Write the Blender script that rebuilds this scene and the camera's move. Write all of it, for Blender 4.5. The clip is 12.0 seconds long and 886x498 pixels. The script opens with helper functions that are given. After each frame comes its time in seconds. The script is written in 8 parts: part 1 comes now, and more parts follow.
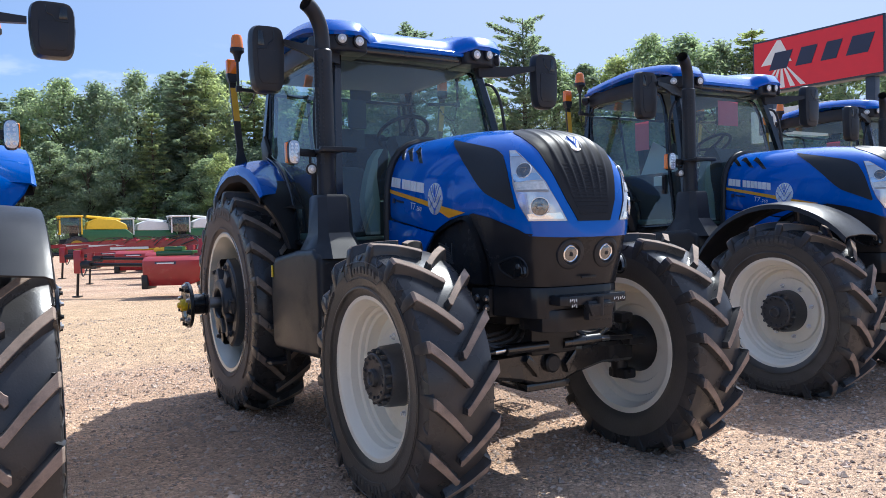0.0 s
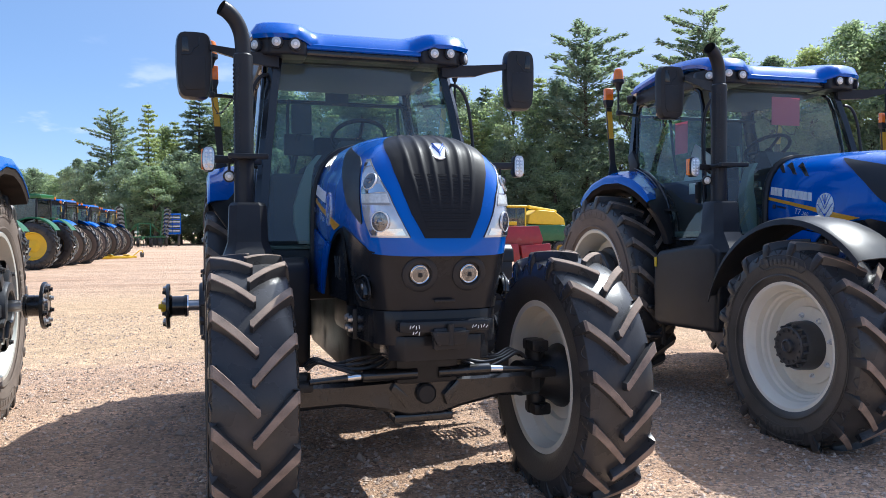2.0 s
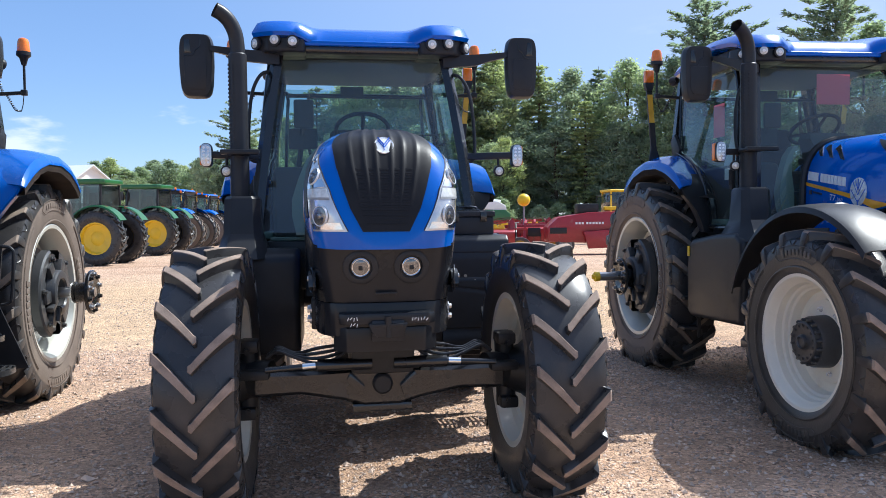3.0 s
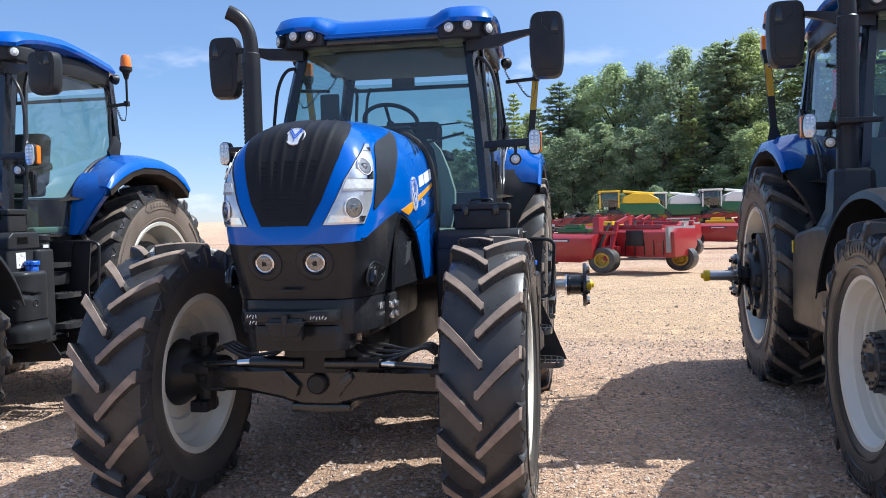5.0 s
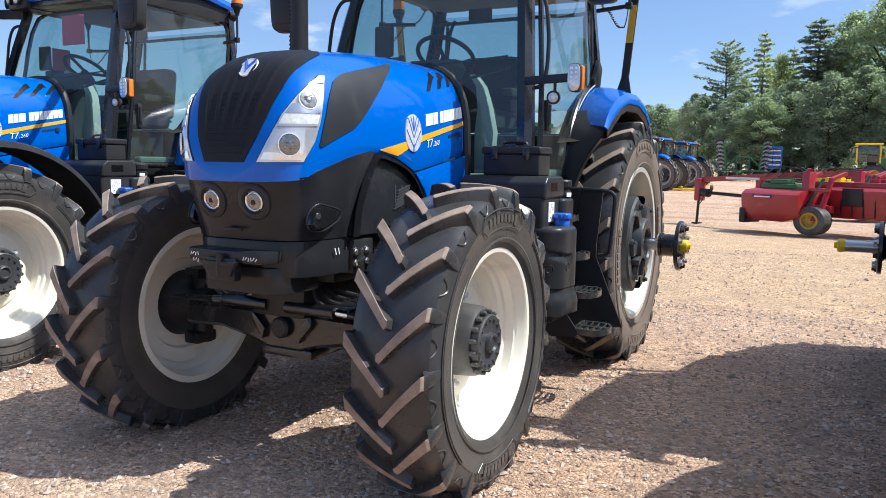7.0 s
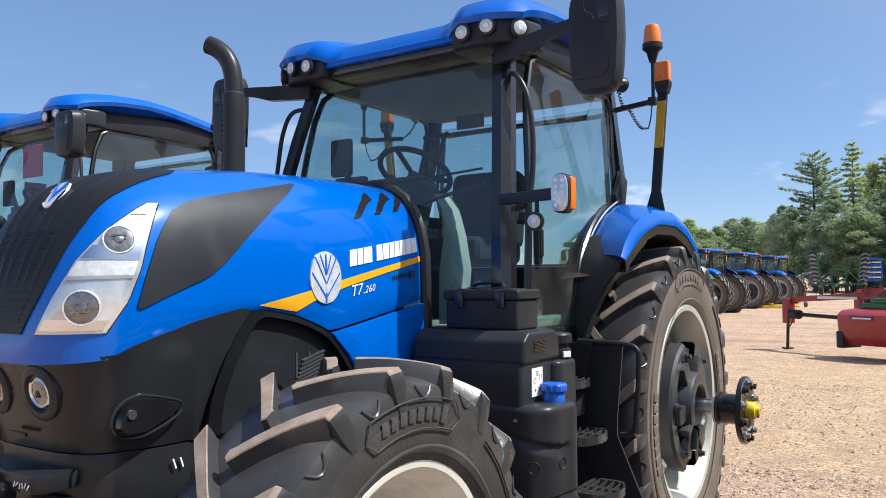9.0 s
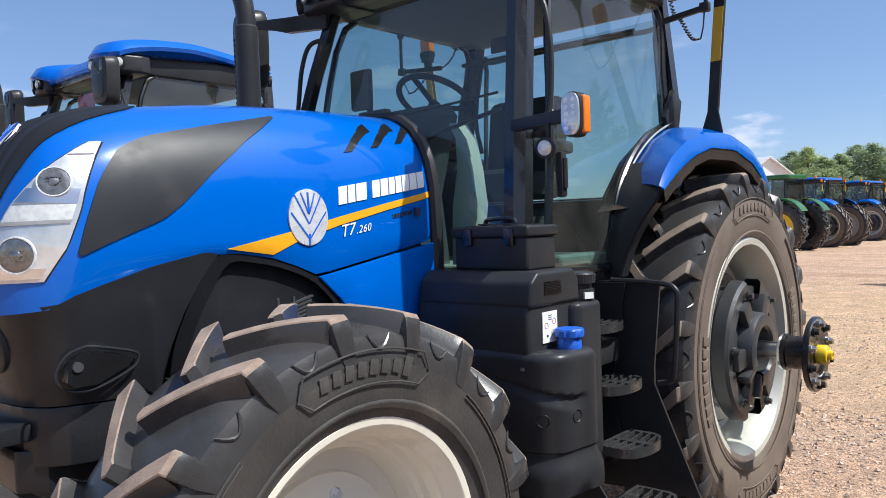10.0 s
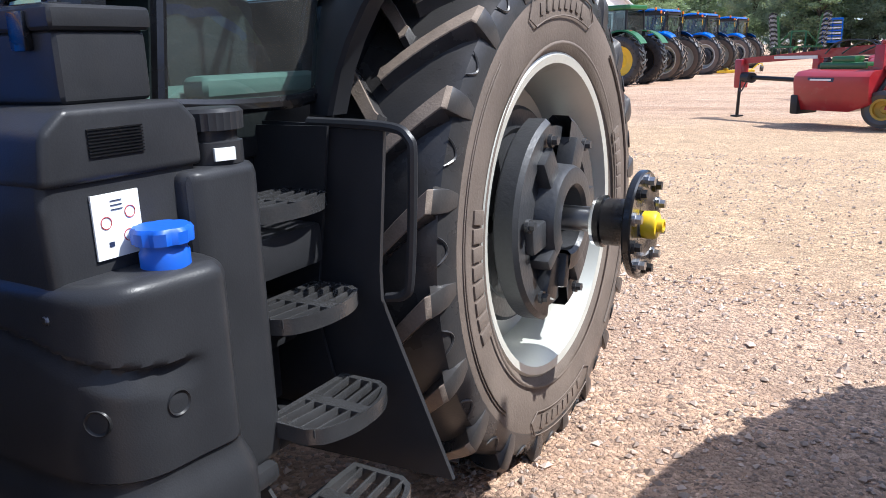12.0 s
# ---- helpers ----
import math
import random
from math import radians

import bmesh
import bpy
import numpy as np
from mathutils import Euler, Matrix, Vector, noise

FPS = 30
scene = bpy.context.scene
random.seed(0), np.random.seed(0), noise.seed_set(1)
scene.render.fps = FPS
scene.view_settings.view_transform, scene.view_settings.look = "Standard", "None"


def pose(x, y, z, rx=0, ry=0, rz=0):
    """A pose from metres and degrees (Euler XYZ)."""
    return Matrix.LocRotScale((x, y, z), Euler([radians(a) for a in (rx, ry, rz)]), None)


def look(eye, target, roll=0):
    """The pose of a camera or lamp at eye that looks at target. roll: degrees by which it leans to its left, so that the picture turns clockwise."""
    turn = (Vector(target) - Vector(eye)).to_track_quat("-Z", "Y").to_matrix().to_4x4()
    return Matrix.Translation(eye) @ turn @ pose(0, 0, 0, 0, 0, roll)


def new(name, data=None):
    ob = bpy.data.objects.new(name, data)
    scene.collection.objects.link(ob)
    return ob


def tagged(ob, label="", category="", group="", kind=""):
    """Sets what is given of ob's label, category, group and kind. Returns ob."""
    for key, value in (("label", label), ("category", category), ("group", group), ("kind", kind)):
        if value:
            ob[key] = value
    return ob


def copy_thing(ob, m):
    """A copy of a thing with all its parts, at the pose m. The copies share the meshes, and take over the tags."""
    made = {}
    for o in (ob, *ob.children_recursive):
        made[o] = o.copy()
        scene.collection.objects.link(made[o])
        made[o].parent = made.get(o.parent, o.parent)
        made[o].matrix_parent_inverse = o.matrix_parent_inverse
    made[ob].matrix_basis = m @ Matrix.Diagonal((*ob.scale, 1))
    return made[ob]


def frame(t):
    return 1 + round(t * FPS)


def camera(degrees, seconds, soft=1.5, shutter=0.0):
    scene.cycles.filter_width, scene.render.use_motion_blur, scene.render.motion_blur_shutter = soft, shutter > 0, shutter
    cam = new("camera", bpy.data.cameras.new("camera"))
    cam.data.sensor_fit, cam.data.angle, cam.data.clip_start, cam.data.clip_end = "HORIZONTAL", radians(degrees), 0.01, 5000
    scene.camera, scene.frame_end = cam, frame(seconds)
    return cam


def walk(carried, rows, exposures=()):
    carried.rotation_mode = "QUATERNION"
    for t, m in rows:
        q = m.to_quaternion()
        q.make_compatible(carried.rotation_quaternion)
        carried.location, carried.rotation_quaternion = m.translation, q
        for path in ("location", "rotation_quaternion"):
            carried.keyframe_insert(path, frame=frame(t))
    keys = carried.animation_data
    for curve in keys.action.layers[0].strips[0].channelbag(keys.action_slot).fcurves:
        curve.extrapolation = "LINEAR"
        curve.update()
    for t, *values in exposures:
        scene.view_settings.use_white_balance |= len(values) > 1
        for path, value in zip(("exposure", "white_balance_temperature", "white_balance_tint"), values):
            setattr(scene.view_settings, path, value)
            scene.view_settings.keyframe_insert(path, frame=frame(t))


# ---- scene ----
cam = camera(59.8, 12.0, soft=0.9)
PATH = [
    (0, (-2.952, -3.887, 1.498), (-1.925, -2.172, 1.449), -1.5),
    (0.5, (-2.509, -4.002, 1.494), (-1.552, -2.246, 1.462), -1.6),
    (1, (-2.034, -4.007, 1.466), (-1.177, -2.2, 1.441), -1.1),
    (1.5, (-1.574, -4.085, 1.515), (-0.837, -2.226, 1.482), -0.5),
    (2, (-1.182, -4.271, 1.562), (-0.579, -2.364, 1.517), -0.2),
    (2.5, (-0.721, -4.387, 1.564), (-0.267, -2.441, 1.504), -0.4),
    (3, (-0.313, -4.502, 1.599), (-0.008, -2.528, 1.517), -0.6),
    (3.5, (-0.014, -4.447, 1.592), (0.13, -2.454, 1.498), -0.9),
    (3.7, (0.135, -4.419, 1.602), (0.212, -2.423, 1.5), -0.9),
    (5.5, (1.85, -3.932, 1.551), (1.34, -2.0, 1.466), -0.8),
    (6, (2.191, -3.639, 1.56), (1.52, -1.758, 1.442), 0.2),
    (6.5, (2.49, -3.484, 1.523), (1.681, -1.662, 1.361), 0.8),
    (6.7, (2.561, -3.449, 1.55), (1.711, -1.65, 1.354), 0.9),
    (8.3, (2.481, -2.404, 1.524), (1.416, -0.729, 1.281), -0.8),
    (8.5, (2.472, -2.236, 1.576), (1.401, -0.555, 1.408), -0.8),
    (9, (2.486, -1.871, 1.684), (1.386, -0.203, 1.767), -0.4),
    (9.5, (2.52, -1.576, 1.736), (1.385, 0.06, 1.925), -0.9),
    (10, (2.639, -1.382, 1.662), (1.322, 0.123, 1.596), -1.9),
    (10.5, (2.579, -1.132, 1.569), (1.233, 0.301, 1.201), -2.8),
    (11, (2.441, -0.738, 1.555), (1.219, 0.77, 1.073), -3.3),
    (11.5, (2.359, -0.239, 1.553), (1.244, 1.34, 1.041), -2.2),
    (12, (2.22, 0.201, 1.537), (1.231, 1.869, 1.046), -1.9),
]
walk(cam, [(t, look(eye, target, roll)) for t, eye, target, roll in PATH], [(0.0, 0.81, 5900, 6), (3.5, 0.84, 5880, 5), (5.5, 0.74, 5880, 5), (8.5, 0.75, 6180, 5), (9.5, 0.54, 6180, 5), (10.5, 0.65, 6150, 9), (12.0, 0.90, 5830, 9)])

# ---- world, sun ----
SUN_DIR = Vector((0.76, 0.33, 1.09)).normalized()      # towards the sun
world = bpy.data.worlds.new("sky")
scene.world = world
world.use_nodes = True
wn = world.node_tree
sky = wn.nodes.new("ShaderNodeTexSky")
sky.sky_type = "NISHITA"
sky.sun_disc = False
sky.sun_elevation = math.asin(SUN_DIR.z)
sky.sun_rotation = math.atan2(SUN_DIR.x, SUN_DIR.y)
sky.altitude = 900
sky.air_density, sky.dust_density, sky.ozone_density = 1.0, 0.05, 2.5
bg = wn.nodes["Background"]
bg.inputs["Strength"].default_value = 0.111
tone = wn.nodes.new("ShaderNodeMix"); tone.data_type = "RGBA"; tone.blend_type = "MULTIPLY"
tone.inputs["Factor"].default_value = 1.0; tone.inputs["B"].default_value = (1.02, 0.975, 1.06, 1)
haze = wn.nodes.new("ShaderNodeMix"); haze.data_type = "RGBA"
haze.inputs["Factor"].default_value = 0.50; haze.inputs["B"].default_value = (1.10, 1.86, 2.95, 1)      # thin even summer haze
wn.links.new(sky.outputs["Color"], haze.inputs["A"])
# the haze brightens and whitens towards the sun
way = wn.nodes.new("ShaderNodeTexCoord")
dot = wn.nodes.new("ShaderNodeVectorMath"); dot.operation = "DOT_PRODUCT"; dot.inputs[1].default_value = SUN_DIR
near = wn.nodes.new("ShaderNodeMapRange"); near.interpolation_type = "SMOOTHSTEP"
near.inputs["From Min"].default_value, near.inputs["From Max"].default_value = 0.25, 0.95
near.inputs["To Min"].default_value, near.inputs["To Max"].default_value = 0.0, 0.75
glow = wn.nodes.new("ShaderNodeMix"); glow.data_type = "RGBA"; glow.inputs["B"].default_value = (3.7, 4.05, 4.7, 1)
wn.links.new(way.outputs["Generated"], dot.inputs[0])
wn.links.new(dot.outputs["Value"], near.inputs["Value"])
wn.links.new(near.outputs["Result"], glow.inputs["Factor"])
wn.links.new(haze.outputs["Result"], glow.inputs["A"])
# bright aureole round the sun
close = wn.nodes.new("ShaderNodeMapRange"); close.interpolation_type = "SMOOTHSTEP"
close.inputs["From Min"].default_value, close.inputs["From Max"].default_value = 0.80, 1.0
wn.links.new(dot.outputs["Value"], close.inputs["Value"])
aureole = wn.nodes.new("ShaderNodeMix"); aureole.data_type = "RGBA"; aureole.inputs["B"].default_value = (12.0, 13.2, 14.6, 1)
wn.links.new(close.outputs[0], aureole.inputs["Factor"]); wn.links.new(glow.outputs["Result"], aureole.inputs["A"])
# a few small fair-weather clouds low over the horizon
split = wn.nodes.new("ShaderNodeSeparateXYZ")
wn.links.new(way.outputs["Generated"], split.inputs[0])
puff_map = wn.nodes.new("ShaderNodeMapping"); puff_map.inputs["Scale"].default_value = (1.0, 1.0, 3.2); puff_map.inputs["Location"].default_value = (0.3, 0.1, 0.0)
wn.links.new(way.outputs["Generated"], puff_map.inputs["Vector"])
puff = wn.nodes.new("ShaderNodeTexNoise"); puff.inputs["Scale"].default_value = 7.0; puff.inputs["Detail"].default_value = 6; puff.inputs["Roughness"].default_value = 0.55
wn.links.new(puff_map.outputs[0], puff.inputs["Vector"])
cover = wn.nodes.new("ShaderNodeMapRange"); cover.interpolation_type = "SMOOTHSTEP"
cover.inputs["From Min"].default_value, cover.inputs["From Max"].default_value = 0.57, 0.70
cover.inputs["To Min"].default_value, cover.inputs["To Max"].default_value = 0.0, 0.75
wn.links.new(puff.outputs["Fac"], cover.inputs["Value"])
belt = wn.nodes.new("ShaderNodeMapRange"); belt.interpolation_type = "SMOOTHSTEP"
belt.inputs["From Min"].default_value, belt.inputs["From Max"].default_value = 0.26, 0.10
wn.links.new(split.outputs["Z"], belt.inputs["Value"])
both = wn.nodes.new("ShaderNodeMath"); both.operation = "MULTIPLY"
wn.links.new(cover.outputs[0], both.inputs[0]); wn.links.new(belt.outputs[0], both.inputs[1])
cloud = wn.nodes.new("ShaderNodeMix"); cloud.data_type = "RGBA"; cloud.inputs["B"].default_value = (5.4, 5.7, 6.1, 1)
wn.links.new(both.outputs[0], cloud.inputs["Factor"]); wn.links.new(aureole.outputs["Result"], cloud.inputs["A"])
wn.links.new(cloud.outputs["Result"], tone.inputs["A"])
wn.links.new(tone.outputs["Result"], bg.inputs["Color"])
sun = new("sun", bpy.data.lights.new("sun", "SUN"))
sun.data.energy, sun.data.angle, sun.data.color = 3.95, radians(0.53), (1.0, 0.95, 0.87)
sun.matrix_world = look((0, 0, 40), Vector((0, 0, 40)) - SUN_DIR)


# ---- materials ----
def material(name, color, rough=0.5, metal=0.0, vary=0.25, scale=6.0, fine=80.0, bump=0.15, coat=0.0, dust=None, dust_amount=0.0, spec=0.5, rvary=0.12, per_piece=0.0, island=0.0):
    """Paint, rubber, plastic or metal with broad mottling, fine grain, and an optional dust coat of its own pattern."""
    m = bpy.data.materials.new(name)
    m.use_nodes = True
    nt = m.node_tree
    N, L = nt.nodes, nt.links
    b = N["Principled BSDF"]
    co = N.new("ShaderNodeTexCoord")
    n1 = N.new("ShaderNodeTexNoise"); n1.inputs["Scale"].default_value = scale; n1.inputs["Detail"].default_value = 5
    n2 = N.new("ShaderNodeTexNoise"); n2.inputs["Scale"].default_value = fine; n2.inputs["Detail"].default_value = 3
    for n in (n1, n2):
        L.new(co.outputs["Object"], n.inputs["Vector"])
    mix = N.new("ShaderNodeMix"); mix.data_type = "RGBA"
    mix.inputs["A"].default_value = (*[c * (1 - vary) for c in color], 1)
    mix.inputs["B"].default_value = (*[min(1, c * (1 + vary)) for c in color], 1)
    add = N.new("ShaderNodeMath"); add.operation = "MULTIPLY_ADD"
    L.new(n2.outputs["Fac"], add.inputs[0]); add.inputs[1].default_value = 0.45
    sub = N.new("ShaderNodeMath"); sub.operation = "MULTIPLY_ADD"
    L.new(n1.outputs["Fac"], sub.inputs[0]); sub.inputs[1].default_value = 1.3; sub.inputs[2].default_value = -0.37
    L.new(sub.outputs[0], add.inputs[2]); add.use_clamp = True
    L.new(add.outputs[0], mix.inputs["Factor"])
    out = mix.outputs["Result"]
    if per_piece:
        oi = N.new("ShaderNodeObjectInfo")
        hv = N.new("ShaderNodeHueSaturation")
        mr = N.new("ShaderNodeMapRange"); mr.inputs["To Min"].default_value = 1 - per_piece; mr.inputs["To Max"].default_value = 1 + per_piece
        L.new(oi.outputs["Random"], mr.inputs["Value"]); L.new(mr.outputs[0], hv.inputs["Value"]); L.new(out, hv.inputs["Color"])
        out = hv.outputs["Color"]
    if island:
        ge = N.new("ShaderNodeNewGeometry")
        hv = N.new("ShaderNodeHueSaturation")
        mr = N.new("ShaderNodeMapRange"); mr.inputs["To Min"].default_value = 1 - island; mr.inputs["To Max"].default_value = 1 + island
        L.new(ge.outputs["Random Per Island"], mr.inputs["Value"]); L.new(mr.outputs[0], hv.inputs["Value"]); L.new(out, hv.inputs["Color"])
        out = hv.outputs["Color"]
    rr = N.new("ShaderNodeMapRange")
    rr.inputs["To Min"].default_value = max(0.02, rough - rvary); rr.inputs["To Max"].default_value = min(1, rough + rvary)
    L.new(n1.outputs["Fac"], rr.inputs["Value"])
    rout = rr.outputs[0]
    if dust:
        n3 = N.new("ShaderNodeTexNoise"); n3.inputs["Scale"].default_value = 3.1; n3.inputs["Detail"].default_value = 8; n3.inputs["Roughness"].default_value = 0.65
        L.new(co.outputs["Object"], n3.inputs["Vector"])
        ramp = N.new("ShaderNodeMapRange"); ramp.inputs["From Min"].default_value = 0.62 - dust_amount * 0.35; ramp.inputs["From Max"].default_value = 0.82 - dust_amount * 0.3
        ramp.inputs["To Max"].default_value = min(1, 0.45 + dust_amount * 0.5)
        L.new(n3.outputs["Fac"], ramp.inputs["Value"])
        dm = N.new("ShaderNodeMix"); dm.data_type = "RGBA"
        L.new(ramp.outputs[0], dm.inputs["Factor"]); L.new(out, dm.inputs["A"]); dm.inputs["B"].default_value = (*dust, 1)
        out = dm.outputs["Result"]
        rd = N.new("ShaderNodeMix"); L.new(ramp.outputs[0], rd.inputs["Factor"]); L.new(rout, rd.inputs["A"]); rd.inputs["B"].default_value = 0.9
        rout = rd.outputs["Result"]
    L.new(out, b.inputs["Base Color"]); L.new(rout, b.inputs["Roughness"])
    b.inputs["Metallic"].default_value = metal
    b.inputs["Coat Weight"].default_value = coat
    b.inputs["Coat Roughness"].default_value = 0.04
    b.inputs["Specular IOR Level"].default_value = spec
    if bump:
        bp = N.new("ShaderNodeBump"); bp.inputs["Strength"].default_value = bump; bp.inputs["Distance"].default_value = 0.004
        L.new(n2.outputs["Fac"], bp.inputs["Height"]); L.new(bp.outputs[0], b.inputs["Normal"])
    return m


def glass(name, tint, rough=0.0, ior=1.5):
    m = bpy.data.materials.new(name)
    m.use_nodes = True
    N, L = m.node_tree.nodes, m.node_tree.links
    N.remove(N["Principled BSDF"])
    tr = N.new("ShaderNodeBsdfTransparent"); tr.inputs["Color"].default_value = (*tint, 1)
    gl = N.new("ShaderNodeBsdfGlossy"); gl.inputs["Roughness"].default_value = rough
    lw = N.new("ShaderNodeLayerWeight"); lw.inputs["Blend"].default_value = 0.5
    pw = N.new("ShaderNodeMath"); pw.operation = "POWER"; pw.inputs[1].default_value = 4.5
    f0 = ((ior - 1) / (ior + 1)) ** 2 * 2.1
    fr = N.new("ShaderNodeMath"); fr.operation = "MULTIPLY_ADD"; fr.inputs[1].default_value = 0.75; fr.inputs[2].default_value = f0
    L.new(lw.outputs["Facing"], pw.inputs[0]); L.new(pw.outputs[0], fr.inputs[0])
    mx = N.new("ShaderNodeMixShader")
    L.new(fr.outputs[0], mx.inputs[0]); L.new(tr.outputs[0], mx.inputs[1]); L.new(gl.outputs[0], mx.inputs[2])
    # thin uneven film of dust
    du = N.new("ShaderNodeBsdfDiffuse"); du.inputs["Color"].default_value = (0.62, 0.60, 0.56, 1)
    co = N.new("ShaderNodeTexCoord")
    nz = N.new("ShaderNodeTexNoise"); nz.inputs["Scale"].default_value = 3.5; nz.inputs["Detail"].default_value = 5
    mr = N.new("ShaderNodeMapRange"); mr.inputs["From Min"].default_value = 0.3; mr.inputs["From Max"].default_value = 0.75; mr.inputs["To Min"].default_value = 0.012; mr.inputs["To Max"].default_value = 0.06
    L.new(co.outputs["Object"], nz.inputs["Vector"]); L.new(nz.outputs["Fac"], mr.inputs["Value"])
    mx2 = N.new("ShaderNodeMixShader")
    L.new(mr.outputs[0], mx2.inputs[0]); L.new(mx.outputs[0], mx2.inputs[1]); L.new(du.outputs[0], mx2.inputs[2])
    L.new(mx2.outputs[0], N["Material Output"].inputs["Surface"])
    return m


BLUE = material("blue_paint", (0.001, 0.104, 0.49), 0.26, vary=0.06, scale=2.5, bump=0.015, spec=0.15, coat=0.55, fine=140)
BLACK = material("black_plastic", (0.029, 0.0295, 0.032), 0.34, vary=0.3, bump=0.10, fine=260, spec=0.22, dust=(0.036, 0.034, 0.033), dust_amount=0.14)
TREAD = material("worn_black_step", (0.040, 0.040, 0.041), 0.22, vary=0.4, bump=0.2, fine=200, spec=0.7, dust=(0.08, 0.07, 0.06), dust_amount=0.08)
SCREEN = material("dark_mesh_screen", (0.022, 0.024, 0.028), 0.42, vary=0.12, bump=0.1, fine=420, spec=0.3, dust=(0.05, 0.046, 0.042), dust_amount=0.06)
SHELL = material("satin_black_body_plastic", (0.018, 0.019, 0.022), 0.22, vary=0.3, bump=0.04, fine=260, spec=0.28, dust=(0.024, 0.022, 0.021), dust_amount=0.08)
GLOSS = material("gloss_black_paint", (0.009, 0.009, 0.010), 0.25, vary=0.3, bump=0.03, coat=0.4, dust=(0.030, 0.025, 0.022), dust_amount=0.10)
GRILLE = material("grille_black", (0.016, 0.016, 0.018), 0.42, vary=0.15, bump=0.08, fine=300, spec=0.15, dust=(0.035, 0.032, 0.03), dust_amount=0.08)
CHASSIS = material("chassis_black", (0.018, 0.018, 0.019), 0.40, spec=0.3, vary=0.5, bump=0.25, fine=60, dust=(0.045, 0.036, 0.030), dust_amount=0.16)
RUBBER = material("tyre_rubber", (0.044, 0.042, 0.042), 0.29, vary=0.35, bump=0.12, fine=120, dust=(0.110, 0.088, 0.072), dust_amount=0.20, spec=0.40)
LUGDUST = material("dusty_lug_rubber", (0.255, 0.190, 0.148), 0.88, vary=0.5, scale=14, bump=0.3, fine=150, dust=(0.30, 0.22, 0.16), dust_amount=0.15)
REARLUG = material("pale_dusty_lug_rubber", (0.21, 0.165, 0.13), 0.85, vary=0.5, scale=14, bump=0.3, fine=150, dust=(0.38, 0.30, 0.23), dust_amount=0.2)
WALLDUST = material("dusty_tyre_wall", (0.066, 0.062, 0.058), 0.34, vary=0.35, scale=5, bump=0.35, fine=90, dust=(0.15, 0.125, 0.105), dust_amount=0.22)
REARWALL = material("brown_dusty_tyre_wall", (0.155, 0.120, 0.096), 0.72, vary=0.3, scale=5, bump=0.35, fine=90, dust=(0.24, 0.19, 0.15), dust_amount=0.25)
RIM = material("cream_rim_paint", (0.80, 0.755, 0.645), 0.38, vary=0.06, scale=4, bump=0.05, coat=0.2, dust=(0.42, 0.34, 0.26), dust_amount=0.06)
RIMGREY = material("pale_zinc_rim_paint", (0.58, 0.585, 0.53), 0.34, metal=0.25, vary=0.08, scale=4, bump=0.05, coat=0.2, dust=(0.40, 0.34, 0.27), dust_amount=0.10)
STEEL = material("bare_steel", (0.45, 0.45, 0.46), 0.32, metal=1.0, vary=0.15, bump=0.1)
CAST = material("cast_iron_grey", (0.046, 0.047, 0.050), 0.38, vary=0.35, bump=0.3, fine=70, dust=(0.10, 0.085, 0.07), dust_amount=0.12)
CHROME = material("chrome", (0.75, 0.76, 0.78), 0.10, metal=1.0, vary=0.05, bump=0.0)
SILVER = material("silver_emblem", (0.72, 0.73, 0.75), 0.28, metal=0.35, vary=0.25, scale=18, bump=0.0)
AMBER = material("amber_lens", (0.85, 0.20, 0.012), 0.22, vary=0.15, bump=0.05, coat=0.5)
CLEARLENS = material("clear_lamp_lens", (0.60, 0.61, 0.62), 0.13, metal=0.50, vary=0.30, scale=9, bump=0.25, fine=40, coat=1.0)
LAMPDARK = material("fog_lamp_glass", (0.20, 0.20, 0.20), 0.12, metal=0.7, vary=0.6, scale=45, bump=0.2, coat=0.6)
LAMPWHITE = material("lamp_reflector", (0.66, 0.67, 0.64), 0.20, metal=0.25, vary=0.25, scale=40, bump=0.1)
WHITE = material("white_print", (0.80, 0.80, 0.80), 0.5, vary=0.05, bump=0.0)
ORANGE = material("gold_stripe", (0.86, 0.39, 0.015), 0.35, vary=0.05, bump=0.0, coat=0.3)
YELLOW = material("yellow_plastic", (0.80, 0.55, 0.01), 0.4, vary=0.1, bump=0.05)
CAPBLUE = material("blue_cap_plastic", (0.012, 0.10, 0.52), 0.45, vary=0.1, bump=0.1)
INTERIOR = material("cab_trim_grey", (0.050, 0.055, 0.058), 0.7, vary=0.2, bump=0.2)
SEATMAT = material("seat_fabric", (0.025, 0.026, 0.028), 0.85, vary=0.3, bump=0.4)
FLOORMAT = material("cab_mat_green_grey", (0.15, 0.21, 0.18), 0.75, vary=0.2, bump=0.2)
DASHTRIM = material("dash_trim_pale", (0.24, 0.30, 0.27), 0.6, vary=0.08, bump=0.05)
HEADLINER = material("headliner", (0.17, 0.18, 0.185), 0.8, vary=0.05, bump=0.1)
REDREF = material("red_reflector", (0.45, 0.012, 0.012), 0.25, vary=0.1, bump=0.1, coat=0.5)
PAPER = material("paper", (0.74, 0.75, 0.72), 0.7, vary=0.04, bump=0.0)
PINKPAPER = material("pink_paper", (0.75, 0.16, 0.20), 0.7, vary=0.05, bump=0.0)
REDPAINT = material("red_machine_paint", (0.30, 0.014, 0.020), 0.38, vary=0.18, bump=0.08, coat=0.3, dust=(0.30, 0.18, 0.14), dust_amount=0.12)
GREENPAINT = material("green_machine_paint", (0.018, 0.115, 0.030), 0.38, vary=0.2, bump=0.08, coat=0.3, dust=(0.12, 0.14, 0.08), dust_amount=0.1)
